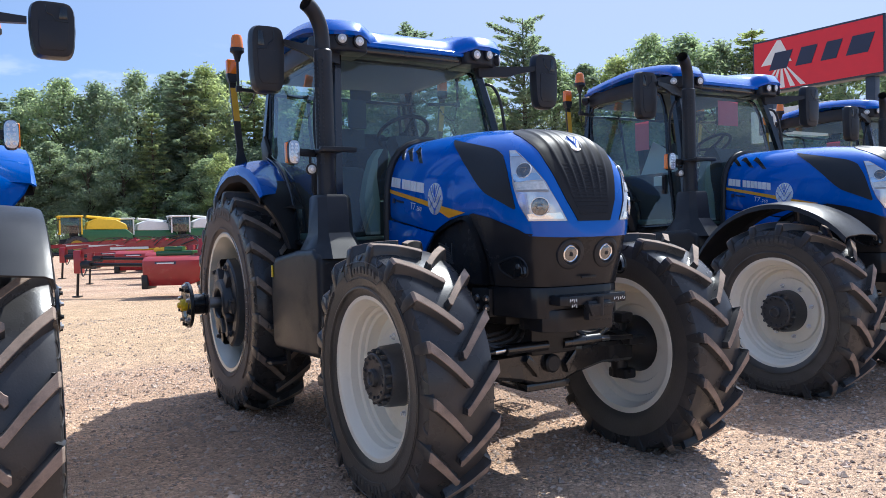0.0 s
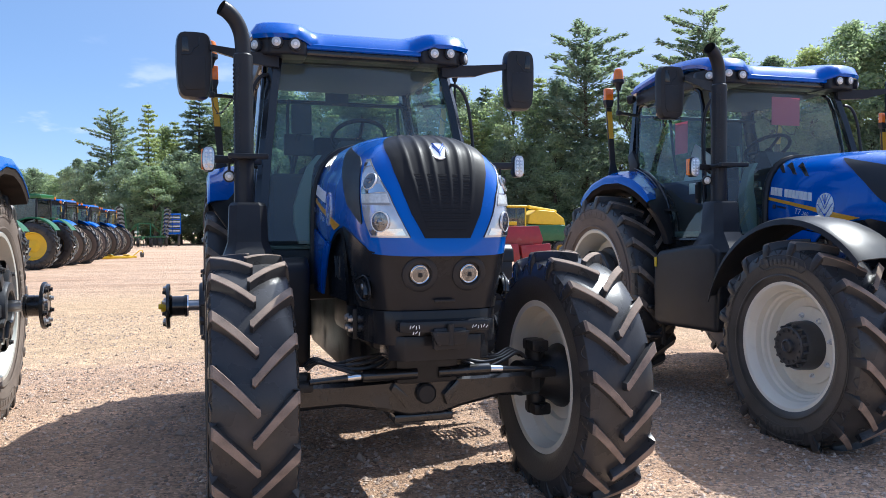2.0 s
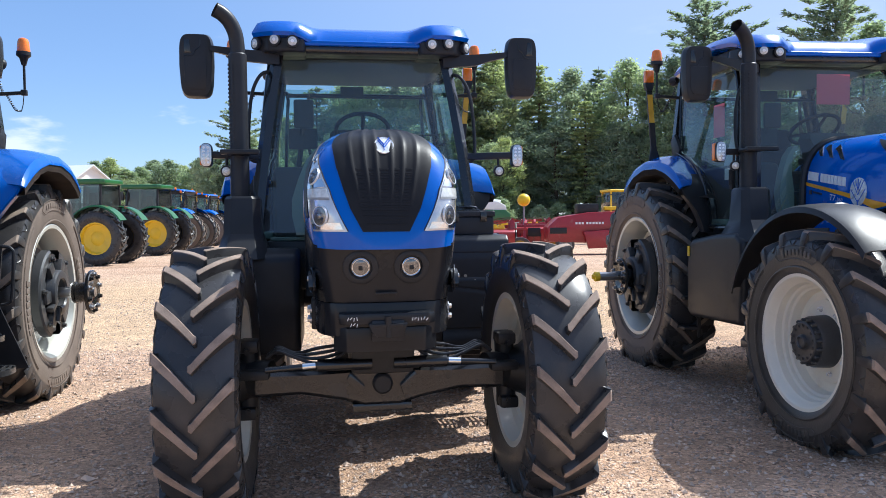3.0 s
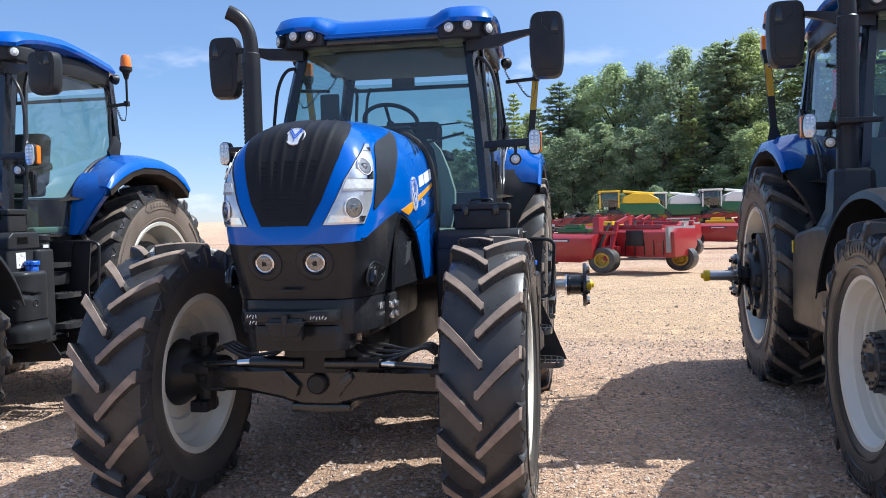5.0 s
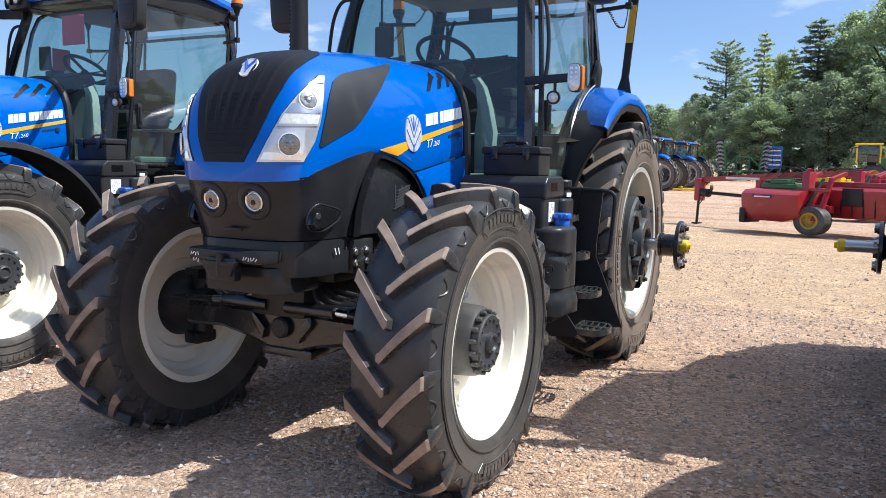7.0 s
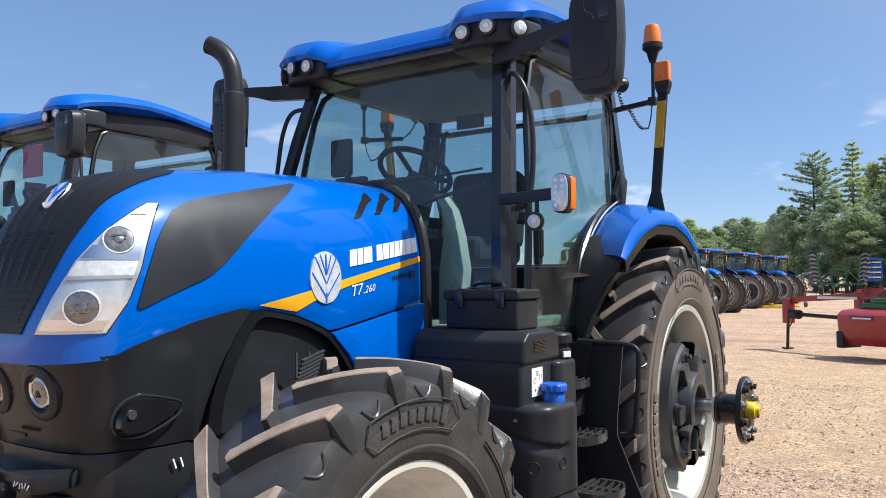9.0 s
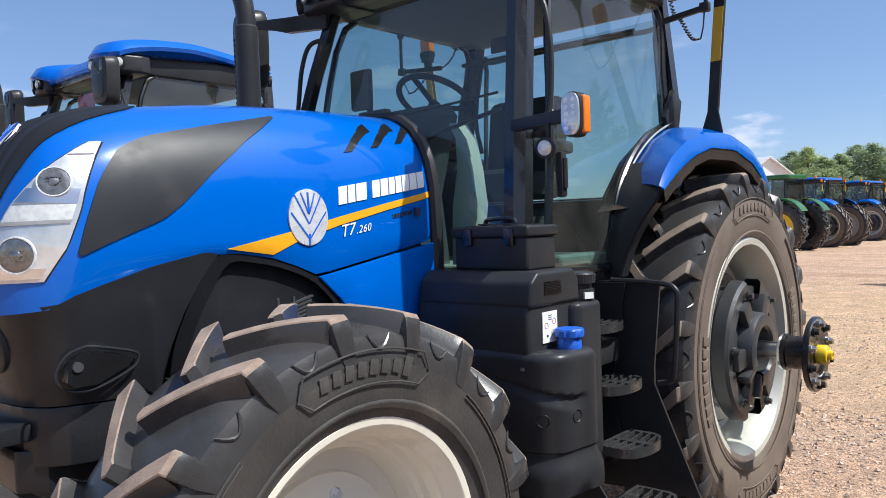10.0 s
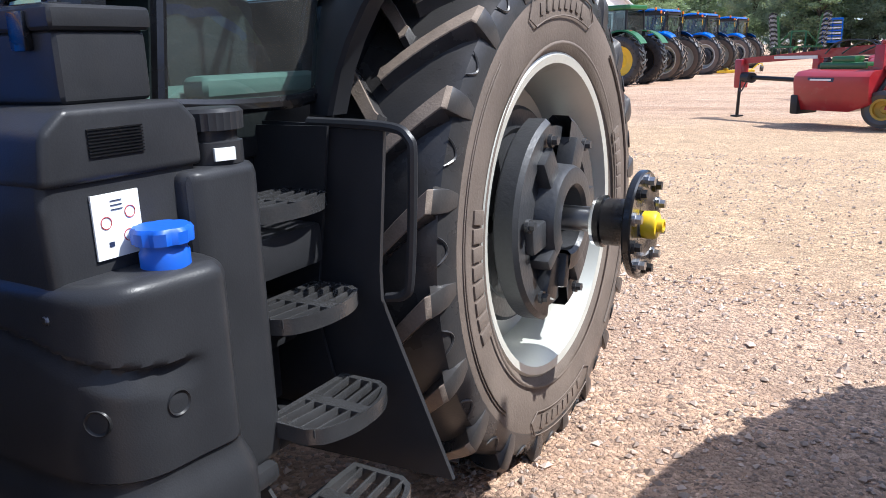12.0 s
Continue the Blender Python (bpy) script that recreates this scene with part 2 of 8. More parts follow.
MACHYELLOW = material("yellow_machine_paint", (0.80, 0.52, 0.015), 0.4, vary=0.1, bump=0.05, coat=0.2)
DULLYELLOW = material("dull_yellow_rim", (0.42, 0.27, 0.03), 0.5, vary=0.2, bump=0.1)
GREYPAINT = material("grey_sheet", (0.27, 0.28, 0.29), 0.5, vary=0.15, bump=0.1)
SIGNRED = material("sign_red", (0.66, 0.022, 0.035), 0.45, vary=0.06, bump=0.0)
SIGNNAVY = material("sign_navy", (0.018, 0.028, 0.065), 0.5, vary=0.1, bump=0.0)
SIGNFRAME = material("sign_frame", (0.03, 0.045, 0.07), 0.5, vary=0.2, bump=0.1)
SIDING = material("white_siding", (0.74, 0.75, 0.74), 0.6, vary=0.06, bump=0.1)
ROOFTIN = material("pale_metal_roof", (0.66, 0.68, 0.70), 0.4, vary=0.08, bump=0.1)
BARK = material("bark", (0.10, 0.075, 0.055), 0.9, vary=0.4, scale=3, fine=25, bump=0.6)
GLASS = glass("cab_glass", (0.63, 0.765, 0.745), 0.0, 1.5)
FARGLASS = glass("far_cab_glass", (0.36, 0.44, 0.45))


def leaf_material(name, color, spread=0.35):
    m = bpy.data.materials.new(name)
    m.use_nodes = True
    N, L = m.node_tree.nodes, m.node_tree.links
    b = N["Principled BSDF"]
    g = N.new("ShaderNodeNewGeometry")
    oi = N.new("ShaderNodeObjectInfo")
    ad = N.new("ShaderNodeMath"); ad.operation = "MULTIPLY_ADD"; ad.inputs[1].default_value = 0.55
    L.new(g.outputs["Random Per Island"], ad.inputs[0])
    ml = N.new("ShaderNodeMath"); ml.operation = "MULTIPLY"; ml.inputs[1].default_value = 0.45
    L.new(oi.outputs["Random"], ml.inputs[0]); L.new(ml.outputs[0], ad.inputs[2])
    mix = N.new("ShaderNodeMix"); mix.data_type = "RGBA"
    mix.inputs["A"].default_value = (*[c * (1 - spread) for c in color], 1)
    mix.inputs["B"].default_value = (color[0] * (1 + spread * 1.7), color[1] * (1 + spread * 1.2), color[2] * (1 + spread * 0.6), 1)
    L.new(ad.outputs[0], mix.inputs["Factor"]); L.new(mix.outputs["Result"], b.inputs["Base Color"])
    b.inputs["Roughness"].default_value = 0.75
    b.inputs["Specular IOR Level"].default_value = 0.12
    tl = N.new("ShaderNodeBsdfTranslucent")
    thru = N.new("ShaderNodeMix"); thru.data_type = "RGBA"; thru.blend_type = "MULTIPLY"; thru.inputs["Factor"].default_value = 1.0; thru.inputs["B"].default_value = (1.9, 2.0, 1.4, 1)
    L.new(mix.outputs["Result"], thru.inputs["A"]); L.new(thru.outputs["Result"], tl.inputs["Color"])
    ms = N.new("ShaderNodeMixShader"); ms.inputs[0].default_value = 0.50
    L.new(b.outputs[0], ms.inputs[1]); L.new(tl.outputs[0], ms.inputs[2])
    L.new(ms.outputs[0], N["Material Output"].inputs["Surface"])
    return m


# pale greyed greens: haze over the distant wood is put into the leaf colours
LEAF_A = leaf_material("leaf_broad", (0.235, 0.297, 0.222), 0.25)
LEAF_B = leaf_material("leaf_dark", (0.212, 0.266, 0.220), 0.25)
LEAF_C = leaf_material("needle", (0.180, 0.230, 0.200), 0.22)
LEAF_D = leaf_material("leaf_bright", (0.275, 0.325, 0.200), 0.25)


def ground_material():
    m = bpy.data.materials.new("gravel_lot")
    m.use_nodes = True
    N, L = m.node_tree.nodes, m.node_tree.links
    b = N["Principled BSDF"]
    co = N.new("ShaderNodeTexCoord")

    def noise_(scale, detail=6, rough=0.6, stretch=None):
        n = N.new("ShaderNodeTexNoise"); n.inputs["Scale"].default_value = scale; n.inputs["Detail"].default_value = detail; n.inputs["Roughness"].default_value = rough
        if stretch:
            mp = N.new("ShaderNodeMapping"); mp.inputs["Scale"].default_value = stretch; mp.inputs["Rotation"].default_value = (0, 0, 0.25)
            L.new(co.outputs["Object"], mp.inputs["Vector"]); L.new(mp.outputs[0], n.inputs["Vector"])
        else:
            L.new(co.outputs["Object"], n.inputs["Vector"])
        return n.outputs["Fac"]

    def ramp(src, stops):
        r = N.new("ShaderNodeValToRGB"); L.new(src, r.inputs[0])
        e = r.color_ramp.elements
        e[0].position, e[0].color = stops[0][0], (*stops[0][1], 1)
        e[1].position, e[1].color = stops[-1][0], (*stops[-1][1], 1)
        for p, c in stops[1:-1]:
            k = e.new(p); k.color = (*c, 1)
        return r.outputs["Color"]

    broad = noise_(0.28, 5, 0.6, (0.5, 1.5, 1))
    mid = noise_(2.2, 7, 0.65)
    fine = noise_(55, 4, 0.7)
    base = ramp(broad, [(0.30, (0.50, 0.340, 0.240)), (0.5, (0.615, 0.440, 0.328)), (0.7, (0.685, 0.516, 0.394))])
    trk = noise_(1.0, 6, 0.6, (0.22, 1.1, 1))
    streak = ramp(trk, [(0.30, (0.90, 0.88, 0.86)), (0.5, (1.0, 1.0, 1.0)), (0.70, (1.08, 1.07, 1.06))])
    run = N.new("ShaderNodeMix"); run.data_type = "RGBA"; run.blend_type = "MULTIPLY"; run.inputs["Factor"].default_value = 1
    L.new(base, run.inputs["A"]); L.new(streak, run.inputs["B"]); base = run.outputs["Result"]
    xyz = N.new("ShaderNodeSeparateXYZ"); L.new(co.outputs["Object"], xyz.inputs[0])
    wob = N.new("ShaderNodeMath"); wob.operation = "MULTIPLY_ADD"; wob.inputs[1].default_value = 7.0
    L.new(noise_(0.16, 4, 0.55), wob.inputs[0]); L.new(xyz.outputs["Y"], wob.inputs[2])
    rise = N.new("ShaderNodeMapRange"); rise.interpolation_type = "SMOOTHSTEP"; rise.inputs["From Min"].default_value = 7.8; rise.inputs["From Max"].default_value = 10.4
    fall = N.new("ShaderNodeMapRange"); fall.interpolation_type = "SMOOTHSTEP"; fall.inputs["From Min"].default_value = 24.0; fall.inputs["From Max"].default_value = 17.0
    for r_ in (rise, fall):
        L.new(wob.outputs[0], r_.inputs["Value"])
    lane = N.new("ShaderNodeMath"); lane.operation = "MULTIPLY"; L.new(rise.outputs[0], lane.inputs[0]); L.new(fall.outputs[0], lane.inputs[1])
    sand = N.new("ShaderNodeMix"); sand.data_type = "RGBA"; sand.inputs["B"].default_value = (0.66, 0.485, 0.315, 1)
    part_lane = N.new("ShaderNodeMath"); part_lane.operation = "MULTIPLY"; part_lane.inputs[1].default_value = 0.75; L.new(lane.outputs[0], part_lane.inputs[0])
    L.new(part_lane.outputs[0], sand.inputs["Factor"]); L.new(base, sand.inputs["A"]); base = sand.outputs["Result"]
    tone = ramp(mid, [(0.3, (0.74, 0.71, 0.68)), (0.7, (1.18, 1.16, 1.12))])
    mul = N.new("ShaderNodeMix"); mul.data_type = "RGBA"; mul.blend_type = "MULTIPLY"; mul.inputs["Factor"].default_value = 1
    L.new(base, mul.inputs["A"]); L.new(tone, mul.inputs["B"])
    vo = N.new("ShaderNodeTexVoronoi"); vo.inputs["Scale"].default_value = 48; L.new(co.outputs["Object"], vo.inputs["Vector"])
    vo2 = N.new("ShaderNodeTexVoronoi"); vo2.inputs["Scale"].default_value = 150; L.new(co.outputs["Object"], vo2.inputs["Vector"])
    sep = N.new("ShaderNodeSeparateColor"); L.new(vo.outputs["Color"], sep.inputs[0])
    stone = ramp(sep.outputs[0], [(0.0, (0.38, 0.37, 0.38)), (0.16, (0.60, 0.58, 0.58)), (0.40, (0.95, 0.88, 0.83)), (0.72, (1.08, 1.0, 0.92)), (0.90, (1.32, 1.28, 1.25)), (1.0, (1.45, 1.44, 1.44))])
    mul2 = N.new("ShaderNodeMix"); mul2.data_type = "RGBA"; mul2.blend_type = "MULTIPLY"
    gate = N.new("ShaderNodeMapRange"); gate.inputs["From Min"].default_value = 0.38; gate.inputs["From Max"].default_value = 0.6; gate.inputs["To Min"].default_value = 0.40
    L.new(mid, gate.inputs["Value"]); L.new(gate.outputs[0], mul2.inputs["Factor"])
    L.new(mul.outputs["Result"], mul2.inputs["A"]); L.new(stone, mul2.inputs["B"])
    L.new(mul2.outputs["Result"], b.inputs["Base Color"])
    b.inputs["Roughness"].default_value = 0.92
    b.inputs["Specular IOR Level"].default_value = 0.25
    b1 = N.new("ShaderNodeBump"); b1.inputs["Strength"].default_value = 1.0; b1.inputs["Distance"].default_value = 0.02; b1.invert = True
    L.new(vo.outputs["Distance"], b1.inputs["Height"])
    b2 = N.new("ShaderNodeBump"); b2.inputs["Strength"].default_value = 0.9; b2.inputs["Distance"].default_value = 0.006
    L.new(vo2.outputs["Distance"], b2.inputs["Height"]); L.new(b1.outputs[0], b2.inputs["Normal"])
    b3 = N.new("ShaderNodeBump"); b3.inputs["Strength"].default_value = 0.6; b3.inputs["Distance"].default_value = 0.02
    L.new(fine, b3.inputs["Height"]); L.new(b2.outputs[0], b3.inputs["Normal"])
    L.new(b3.outputs[0], b.inputs["Normal"])
    return m


GROUND = ground_material()
PEBBLE = material("pebble_stone", (0.49, 0.375, 0.300), 0.9, vary=0.25, scale=7, fine=40, bump=0.3, island=0.38)
LINER = material("dusty_fender_liner", (0.075, 0.056, 0.044), 0.8, vary=0.3, bump=0.2, dust=(0.16, 0.11, 0.08), dust_amount=0.3)


# ---- mesh tools ----
def part(name, bm, mat, parent=None, label="", smooth=True, angle=35):
    me = bpy.data.meshes.new(name)
    bm.normal_update()
    bm.to_mesh(me)
    bm.free()
    for m in (mat if isinstance(mat, (list, tuple)) else [mat]):
        me.materials.append(m)
    if smooth:
        me.polygons.foreach_set("use_smooth", [True] * len(me.polygons))
        me.set_sharp_from_angle(angle=radians(angle))
    ob = new(name, me)
    if parent:
        ob.parent = parent
    if label:
        tagged(ob, label)
    return ob


def thing(name, label, category, group="", m=None):
    ob = new(name)
    ob.empty_display_size = 0.2
    if m:
        ob.matrix_basis = m
    return tagged(ob, label, category, group)


def B():
    return bmesh.new()


def box(bm, c, s, bev=0.0, rot=None, mi=0, seg=2):
    r = bmesh.ops.create_cube(bm, size=1.0)
    m = Matrix.Translation(c) @ (rot if rot else Matrix()) @ Matrix.Diagonal((*s, 1))
    bmesh.ops.transform(bm, matrix=m, verts=r["verts"])
    es = list({e for v in r["verts"] for e in v.link_edges})
    for f in {f for v in r["verts"] for f in v.link_faces}:
        f.material_index = mi
    if bev:
        bmesh.ops.bevel(bm, geom=es, offset=bev, segments=seg, affect="EDGES", profile=0.6)
    return bm


def ring_loft(bm, rings, closed=True, cap0=True, cap1=True, mi=0):
    vs = [[bm.verts.new(p) for p in r] for r in rings]
    n = len(rings[0])
    fs = []
    for a, b in zip(vs, vs[1:]):
        for i in range(n if closed else n - 1):
            j = (i + 1) % n
            fs.append(bm.faces.new((a[i], a[j], b[j], b[i])))
    if closed and cap0:
        fs.append(bm.faces.new(list(reversed(vs[0]))))
    if closed and cap1:
        fs.append(bm.faces.new(vs[-1]))
    for f in fs:
        f.material_index = mi
    return vs


def tube(bm, pts, r, seg=10, mi=0, caps=True):
    pts = [Vector(p) for p in pts]
    rr = r if isinstance(r, (list, tuple)) else [r] * len(pts)
    t = (pts[1] - pts[0]).normalized()
    u = t.orthogonal().normalized()
    rings = []
    for i, p in enumerate(pts):
        d = (pts[min(i + 1, len(pts) - 1)] - pts[max(i - 1, 0)]).normalized()
        if i and d.dot(last) < -0.9:
            d = -d
        last = d
        u = (u - d * u.dot(d)).normalized()
        w = d.cross(u)
        rings.append([p + (u * math.cos(a) + w * math.sin(a)) * rr[i] for a in (2 * math.pi * k / seg for k in range(seg))])
    ring_loft(bm, rings, True, caps, caps, mi)
    return bm


def curve_pts(pts, n=6):
    """Catmull-Rom through the points."""
    P = [Vector(p) for p in pts]
    P = [P[0] * 2 - P[1]] + P + [P[-1] * 2 - P[-2]]
    out = []
    for i in range(1, len(P) - 2):
        for k in range(n):
            t = k / n
            a, b, c, d = P[i - 1], P[i], P[i + 1], P[i + 2]
            out.append(0.5 * ((2 * b) + (c - a) * t + (2 * a - 5 * b + 4 * c - d) * t * t + (3 * b - a - 3 * c + d) * t ** 3))
    out.append(P[-2])
    return out


def cyl(bm, p0, p1, r, seg=20, mi=0, r1=None):
    return tube(bm, [p0, p1], [r, r if r1 is None else r1], seg, mi)


def lathe(bm, prof, seg=48, c=(0, 0, 0), s=1, mi=0, a0=0.0, a1=2 * math.pi, mis=None):
    """Profile of (x, radius) turned round the x axis through c; s = -1 mirrors x."""
    full = abs(a1 - a0 - 2 * math.pi) < 1e-6
    n = seg if full else seg + 1
    cols = []
    for k in range(n):
        a = a0 + (a1 - a0) * k / seg
        cols.append([bm.verts.new((c[0] + s * x, c[1] + r * math.sin(a), c[2] + r * math.cos(a))) for x, r in prof])
    for k in range(seg):
        A, C = cols[k], cols[(k + 1) % n]
        for i in range(len(prof) - 1):
            q = (A[i], A[i + 1], C[i + 1], C[i]) if s > 0 else (A[i], C[i], C[i + 1], A[i + 1])
            f = bm.faces.new(q)
            f.material_index = mis[i] if mis else mi
    return bm


def prism(bm, poly, axis, a, b, bev=0.0, mi=0, seg=2):
    """A polygon drawn in the plane across the axis, pulled from a to b."""
    put = {"x": lambda u, v, w: (w, u, v), "y": lambda u, v, w: (u, w, v), "z": lambda u, v, w: (u, v, w)}[axis]
    A = [bm.verts.new(put(u, v, a)) for u, v in poly]
    C = [bm.verts.new(put(u, v, b)) for u, v in poly]
    n = len(poly)
    fs = [bm.faces.new((A[i], A[(i + 1) % n], C[(i + 1) % n], C[i])) for i in range(n)]
    fs += [bm.faces.new(list(reversed(A))), bm.faces.new(C)]
    bmesh.ops.recalc_face_normals(bm, faces=fs)
    for f in fs:
        f.material_index = mi
    if bev:
        es = list({e for v in A + C for e in v.link_edges})
        bmesh.ops.bevel(bm, geom=es, offset=bev, segments=seg, affect="EDGES", profile=0.6)
    return bm


def interp(x, table):
    if x <= table[0][0]:
        return table[0][1]
    for (a, u), (b, v) in zip(table, table[1:]):
        if x <= b:
            k = (x - a) / (b - a)
            return u + (v - u) * k
    return table[-1][1]


def smooth_interp(x, table):
    xs = [p[0] for p in table]
    ys = [p[1] for p in table]
    n = len(xs)
    if x <= xs[0]:
        return ys[0]
    if x >= xs[-1]:
        return ys[-1]
    d = [(ys[i + 1] - ys[i]) / (xs[i + 1] - xs[i]) for i in range(n - 1)]
    mm = [d[0]] + [0 if d[i - 1] * d[i] <= 0 else 2 * d[i - 1] * d[i] / (d[i - 1] + d[i]) for i in range(1, n - 1)] + [d[-1]]
    i = max(k for k in range(n - 1) if xs[k] <= x)
    h = xs[i + 1] - xs[i]
    t = (x - xs[i]) / h
    return (2 * t ** 3 - 3 * t * t + 1) * ys[i] + (t ** 3 - 2 * t * t + t) * h * mm[i] + (-2 * t ** 3 + 3 * t * t) * ys[i + 1] + (t ** 3 - t * t) * h * mm[i + 1]


def resample(poly, n):
    P = [Vector(p) for p in poly]
    L = [0.0]
    for a, b in zip(P, P[1:]):
        L.append(L[-1] + (b - a).length)
    out = []
    for k in range(n):
        s = L[-1] * k / (n - 1)
        i = max(j for j in range(len(P) - 1) if L[j] <= s + 1e-9)
        h = L[i + 1] - L[i]
        out.append(P[i].lerp(P[i + 1], (s - L[i]) / h if h else 0))
    return out


# ---- the tractor ----
from mathutils.bvhtree import BVHTree

HOOD_TOP = [(-0.622, 1.46), (-0.615, 1.53), (-0.60, 1.61), (-0.57, 1.72), (-0.53, 1.83), (-0.48, 1.925), (-0.435, 1.985), (-0.36, 2.035), (-0.23, 2.075), (0, 2.108), (0.26, 2.135), (0.7, 2.152), (1.1, 2.155)]
HOOD_W = [(-0.622, 0.06), (-0.615, 0.165), (-0.60, 0.24), (-0.57, 0.298), (-0.53, 0.340), (-0.48, 0.368), (-0.435, 0.382), (-0.36, 0.398), (-0.23, 0.411), (0, 0.422), (0.26, 0.43), (0.7, 0.43), (1.1, 0.415)]
HOOD_LOW = [(-0.622, 1.44), (-0.46, 1.455), (-0.40, 1.485), (-0.2, 1.545), (0.0, 1.585), (0.15, 1.583), (0.30, 1.55), (0.44, 1.492), (0.50, 1.497), (1.1, 1.595)]


def hood_mesh():
    bm = B()
    ys = [-0.622, -0.619, -0.615, -0.608, -0.60, -0.588, -0.57, -0.55, -0.53, -0.505, -0.48, -0.457, -0.435, -0.40, -0.36, -0.30, -0.23, -0.12, 0, 0.12, 0.26, 0.36, 0.44, 0.50, 0.7, 0.9, 1.06, 1.1]
    rings = []
    for y in ys:
        zt, w, zb = smooth_interp(y, HOOD_TOP), smooth_interp(y, HOOD_W), interp(y, HOOD_LOW)
        if y > 1.08:
            zt, w = zt - 0.012, w - 0.012
        zm = min(1.63, zt - 0.03)
        zm = max(zm, zb + 0.005)
        n = 2.9
        half = [(w - 0.012, zb), (w - 0.002, zb + (zm - zb) * 0.4), (w, zm)]
        for k in range(1, 13):
            a = math.pi / 2 * k / 12
            half.append((w * max(0, math.cos(a)) ** (2 / n), zm + (zt - zm) * math.sin(a) ** (2 / n)))
        left = [(x, y, z) for x, z in half]
        rings.append(left + [(-x, y, z) for x, z in reversed(half[:-1])])
    vs = ring_loft(bm, rings, closed=False)
    bm.faces.new(list(reversed(vs[0])))
    bm.faces.new(vs[-1])
    bmesh.ops.recalc_face_normals(bm, faces=bm.faces)
    return bm


def drape(tree, A, C, d, eps=0.004, n=14, m=4, skirt=0.008, mi=0, bm=None, lift=None):
    """A skin laid on a surface between two edge lines, looked for along d, with a rim that runs into the surface."""
    bm = bm or B()
    d = Vector(d).normalized()
    PA, PC = resample(A, n), resample(C, n)
    rows, low = [], []
    for k in range(n):
        row, lo = [], []
        for j in range(m + 1):
            p = PA[k].lerp(PC[k], j / m)
            hit, nor, _, _ = tree.ray_cast(p - d * 1.2, d)
            if hit is None:
                hit, nor, _, _ = tree.find_nearest(p)
            if nor.dot(d) > 0:
                nor = -nor
            e = eps + (lift(k / (n - 1), j / m) if lift else 0)
            row.append(bm.verts.new(hit + nor * e))
            lo.append(hit - nor * skirt)
        rows.append(row)
        low.append(lo)
    fs = [bm.faces.new((rows[k][j], rows[k + 1][j], rows[k + 1][j + 1], rows[k][j + 1])) for k in range(n - 1) for j in range(m)]
    loop = [(k, 0) for k in range(n)] + [(n - 1, j) for j in range(1, m + 1)] + [(k, m) for k in range(n - 2, -1, -1)] + [(0, j) for j in range(m - 1, 0, -1)]
    lv = [bm.verts.new(low[k][j]) for k, j in loop]
    for i in range(len(loop)):
        (k0, j0), (k1, j1) = loop[i], loop[(i + 1) % len(loop)]
        fs.append(bm.faces.new((rows[k0][j0], lv[i], lv[(i + 1) % len(loop)], rows[k1][j1])))
    bmesh.ops.recalc_face_normals(bm, faces=fs)
    f0 = fs[len(fs) // 8]
    if f0.normal.dot(d) > 0:
        bmesh.ops.reverse_faces(bm, faces=fs)
    for f in fs:
        f.material_index = mi
    return bm


def ellipse_edges(cy, cz, ry, rz, x, tilt=0.0, n=13):
    up, dn = [], []
    for k in range(n):
        a = math.pi * k / (n - 1)
        for lst, s in ((up, 1), (dn, -1)):
            u, v = -math.cos(a) * ry, s * math.sin(a) * rz
            lst.append((x, cy + u * math.cos(tilt) - v * math.sin(tilt), cz + u * math.sin(tilt) + v * math.cos(tilt)))
    return up, dn


def text_mesh(body, size, spacing=1.0, shear=0.0):
    cu = bpy.data.curves.new("lettering", "FONT")
    cu.body, cu.size, cu.space_character, cu.shear = body, size, spacing, shear
    ob = bpy.data.objects.new("lettering", cu)
    scene.collection.objects.link(ob)
    dg = bpy.context.evaluated_depsgraph_get()
    me = bpy.data.meshes.new_from_object(ob.evaluated_get(dg))
    bm = B()
    bm.from_mesh(me)
    bpy.data.objects.remove(ob)
    bpy.data.meshes.remove(me)
    return bm


def bolt(parent, p, d, r=0.014, h=0.016, mat=None, name="bolt"):
    bm = B()
    p, d = Vector(p), Vector(d).normalized()
    tube(bm, [p - d * 0.004, p + d * h * 0.35], [r * 1.35, r * 1.35], 12)
    tube(bm, [p + d * h * 0.35, p + d * h], [r, r * 0.92], 6)
    return part(name, bm, mat or STEEL, parent, smooth=False)


def carcass(u, W, R):
    """Radius of the tyre body across its width, u from -1 to 1."""
    return R - 0.048 - 0.016 * abs(u) ** 2.2 - 0.014 * abs(u) ** 6


def tyre_mesh(R, W, r_rim, cx, s, hub_z):
    """Farm tyre round the x axis: tread, shoulders and walls, flattened where it stands."""
    bm = B()
    prof = []
    for k in range(13):
        u = -1 + 2 * k / 12
        prof.append((u * W * 0.455, carcass(u, W, R)))
    wall = [(0.474, R - 0.094), (0.487, R - 0.125), (0.496, R - 0.158), (0.501, (R + r_rim) / 2 + 0.006), (0.478, r_rim + 0.068), (0.448, r_rim + 0.034), (0.40, r_rim - 0.004), (0.37, r_rim - 0.02)]
    prof = [(-a * W, r) for a, r in reversed(wall)] + prof + [(a * W, r) for a, r in wall]
    nb = len(wall)
    mis = [2] * (nb - 3) + [0] * 18 + [2] * (nb - 3)
    lathe(bm, [(cx + x, r) for x, r in prof], 72, (0, 0, 0), s, mis=mis)
    press(bm, cx, s, hub_z)
    return bm


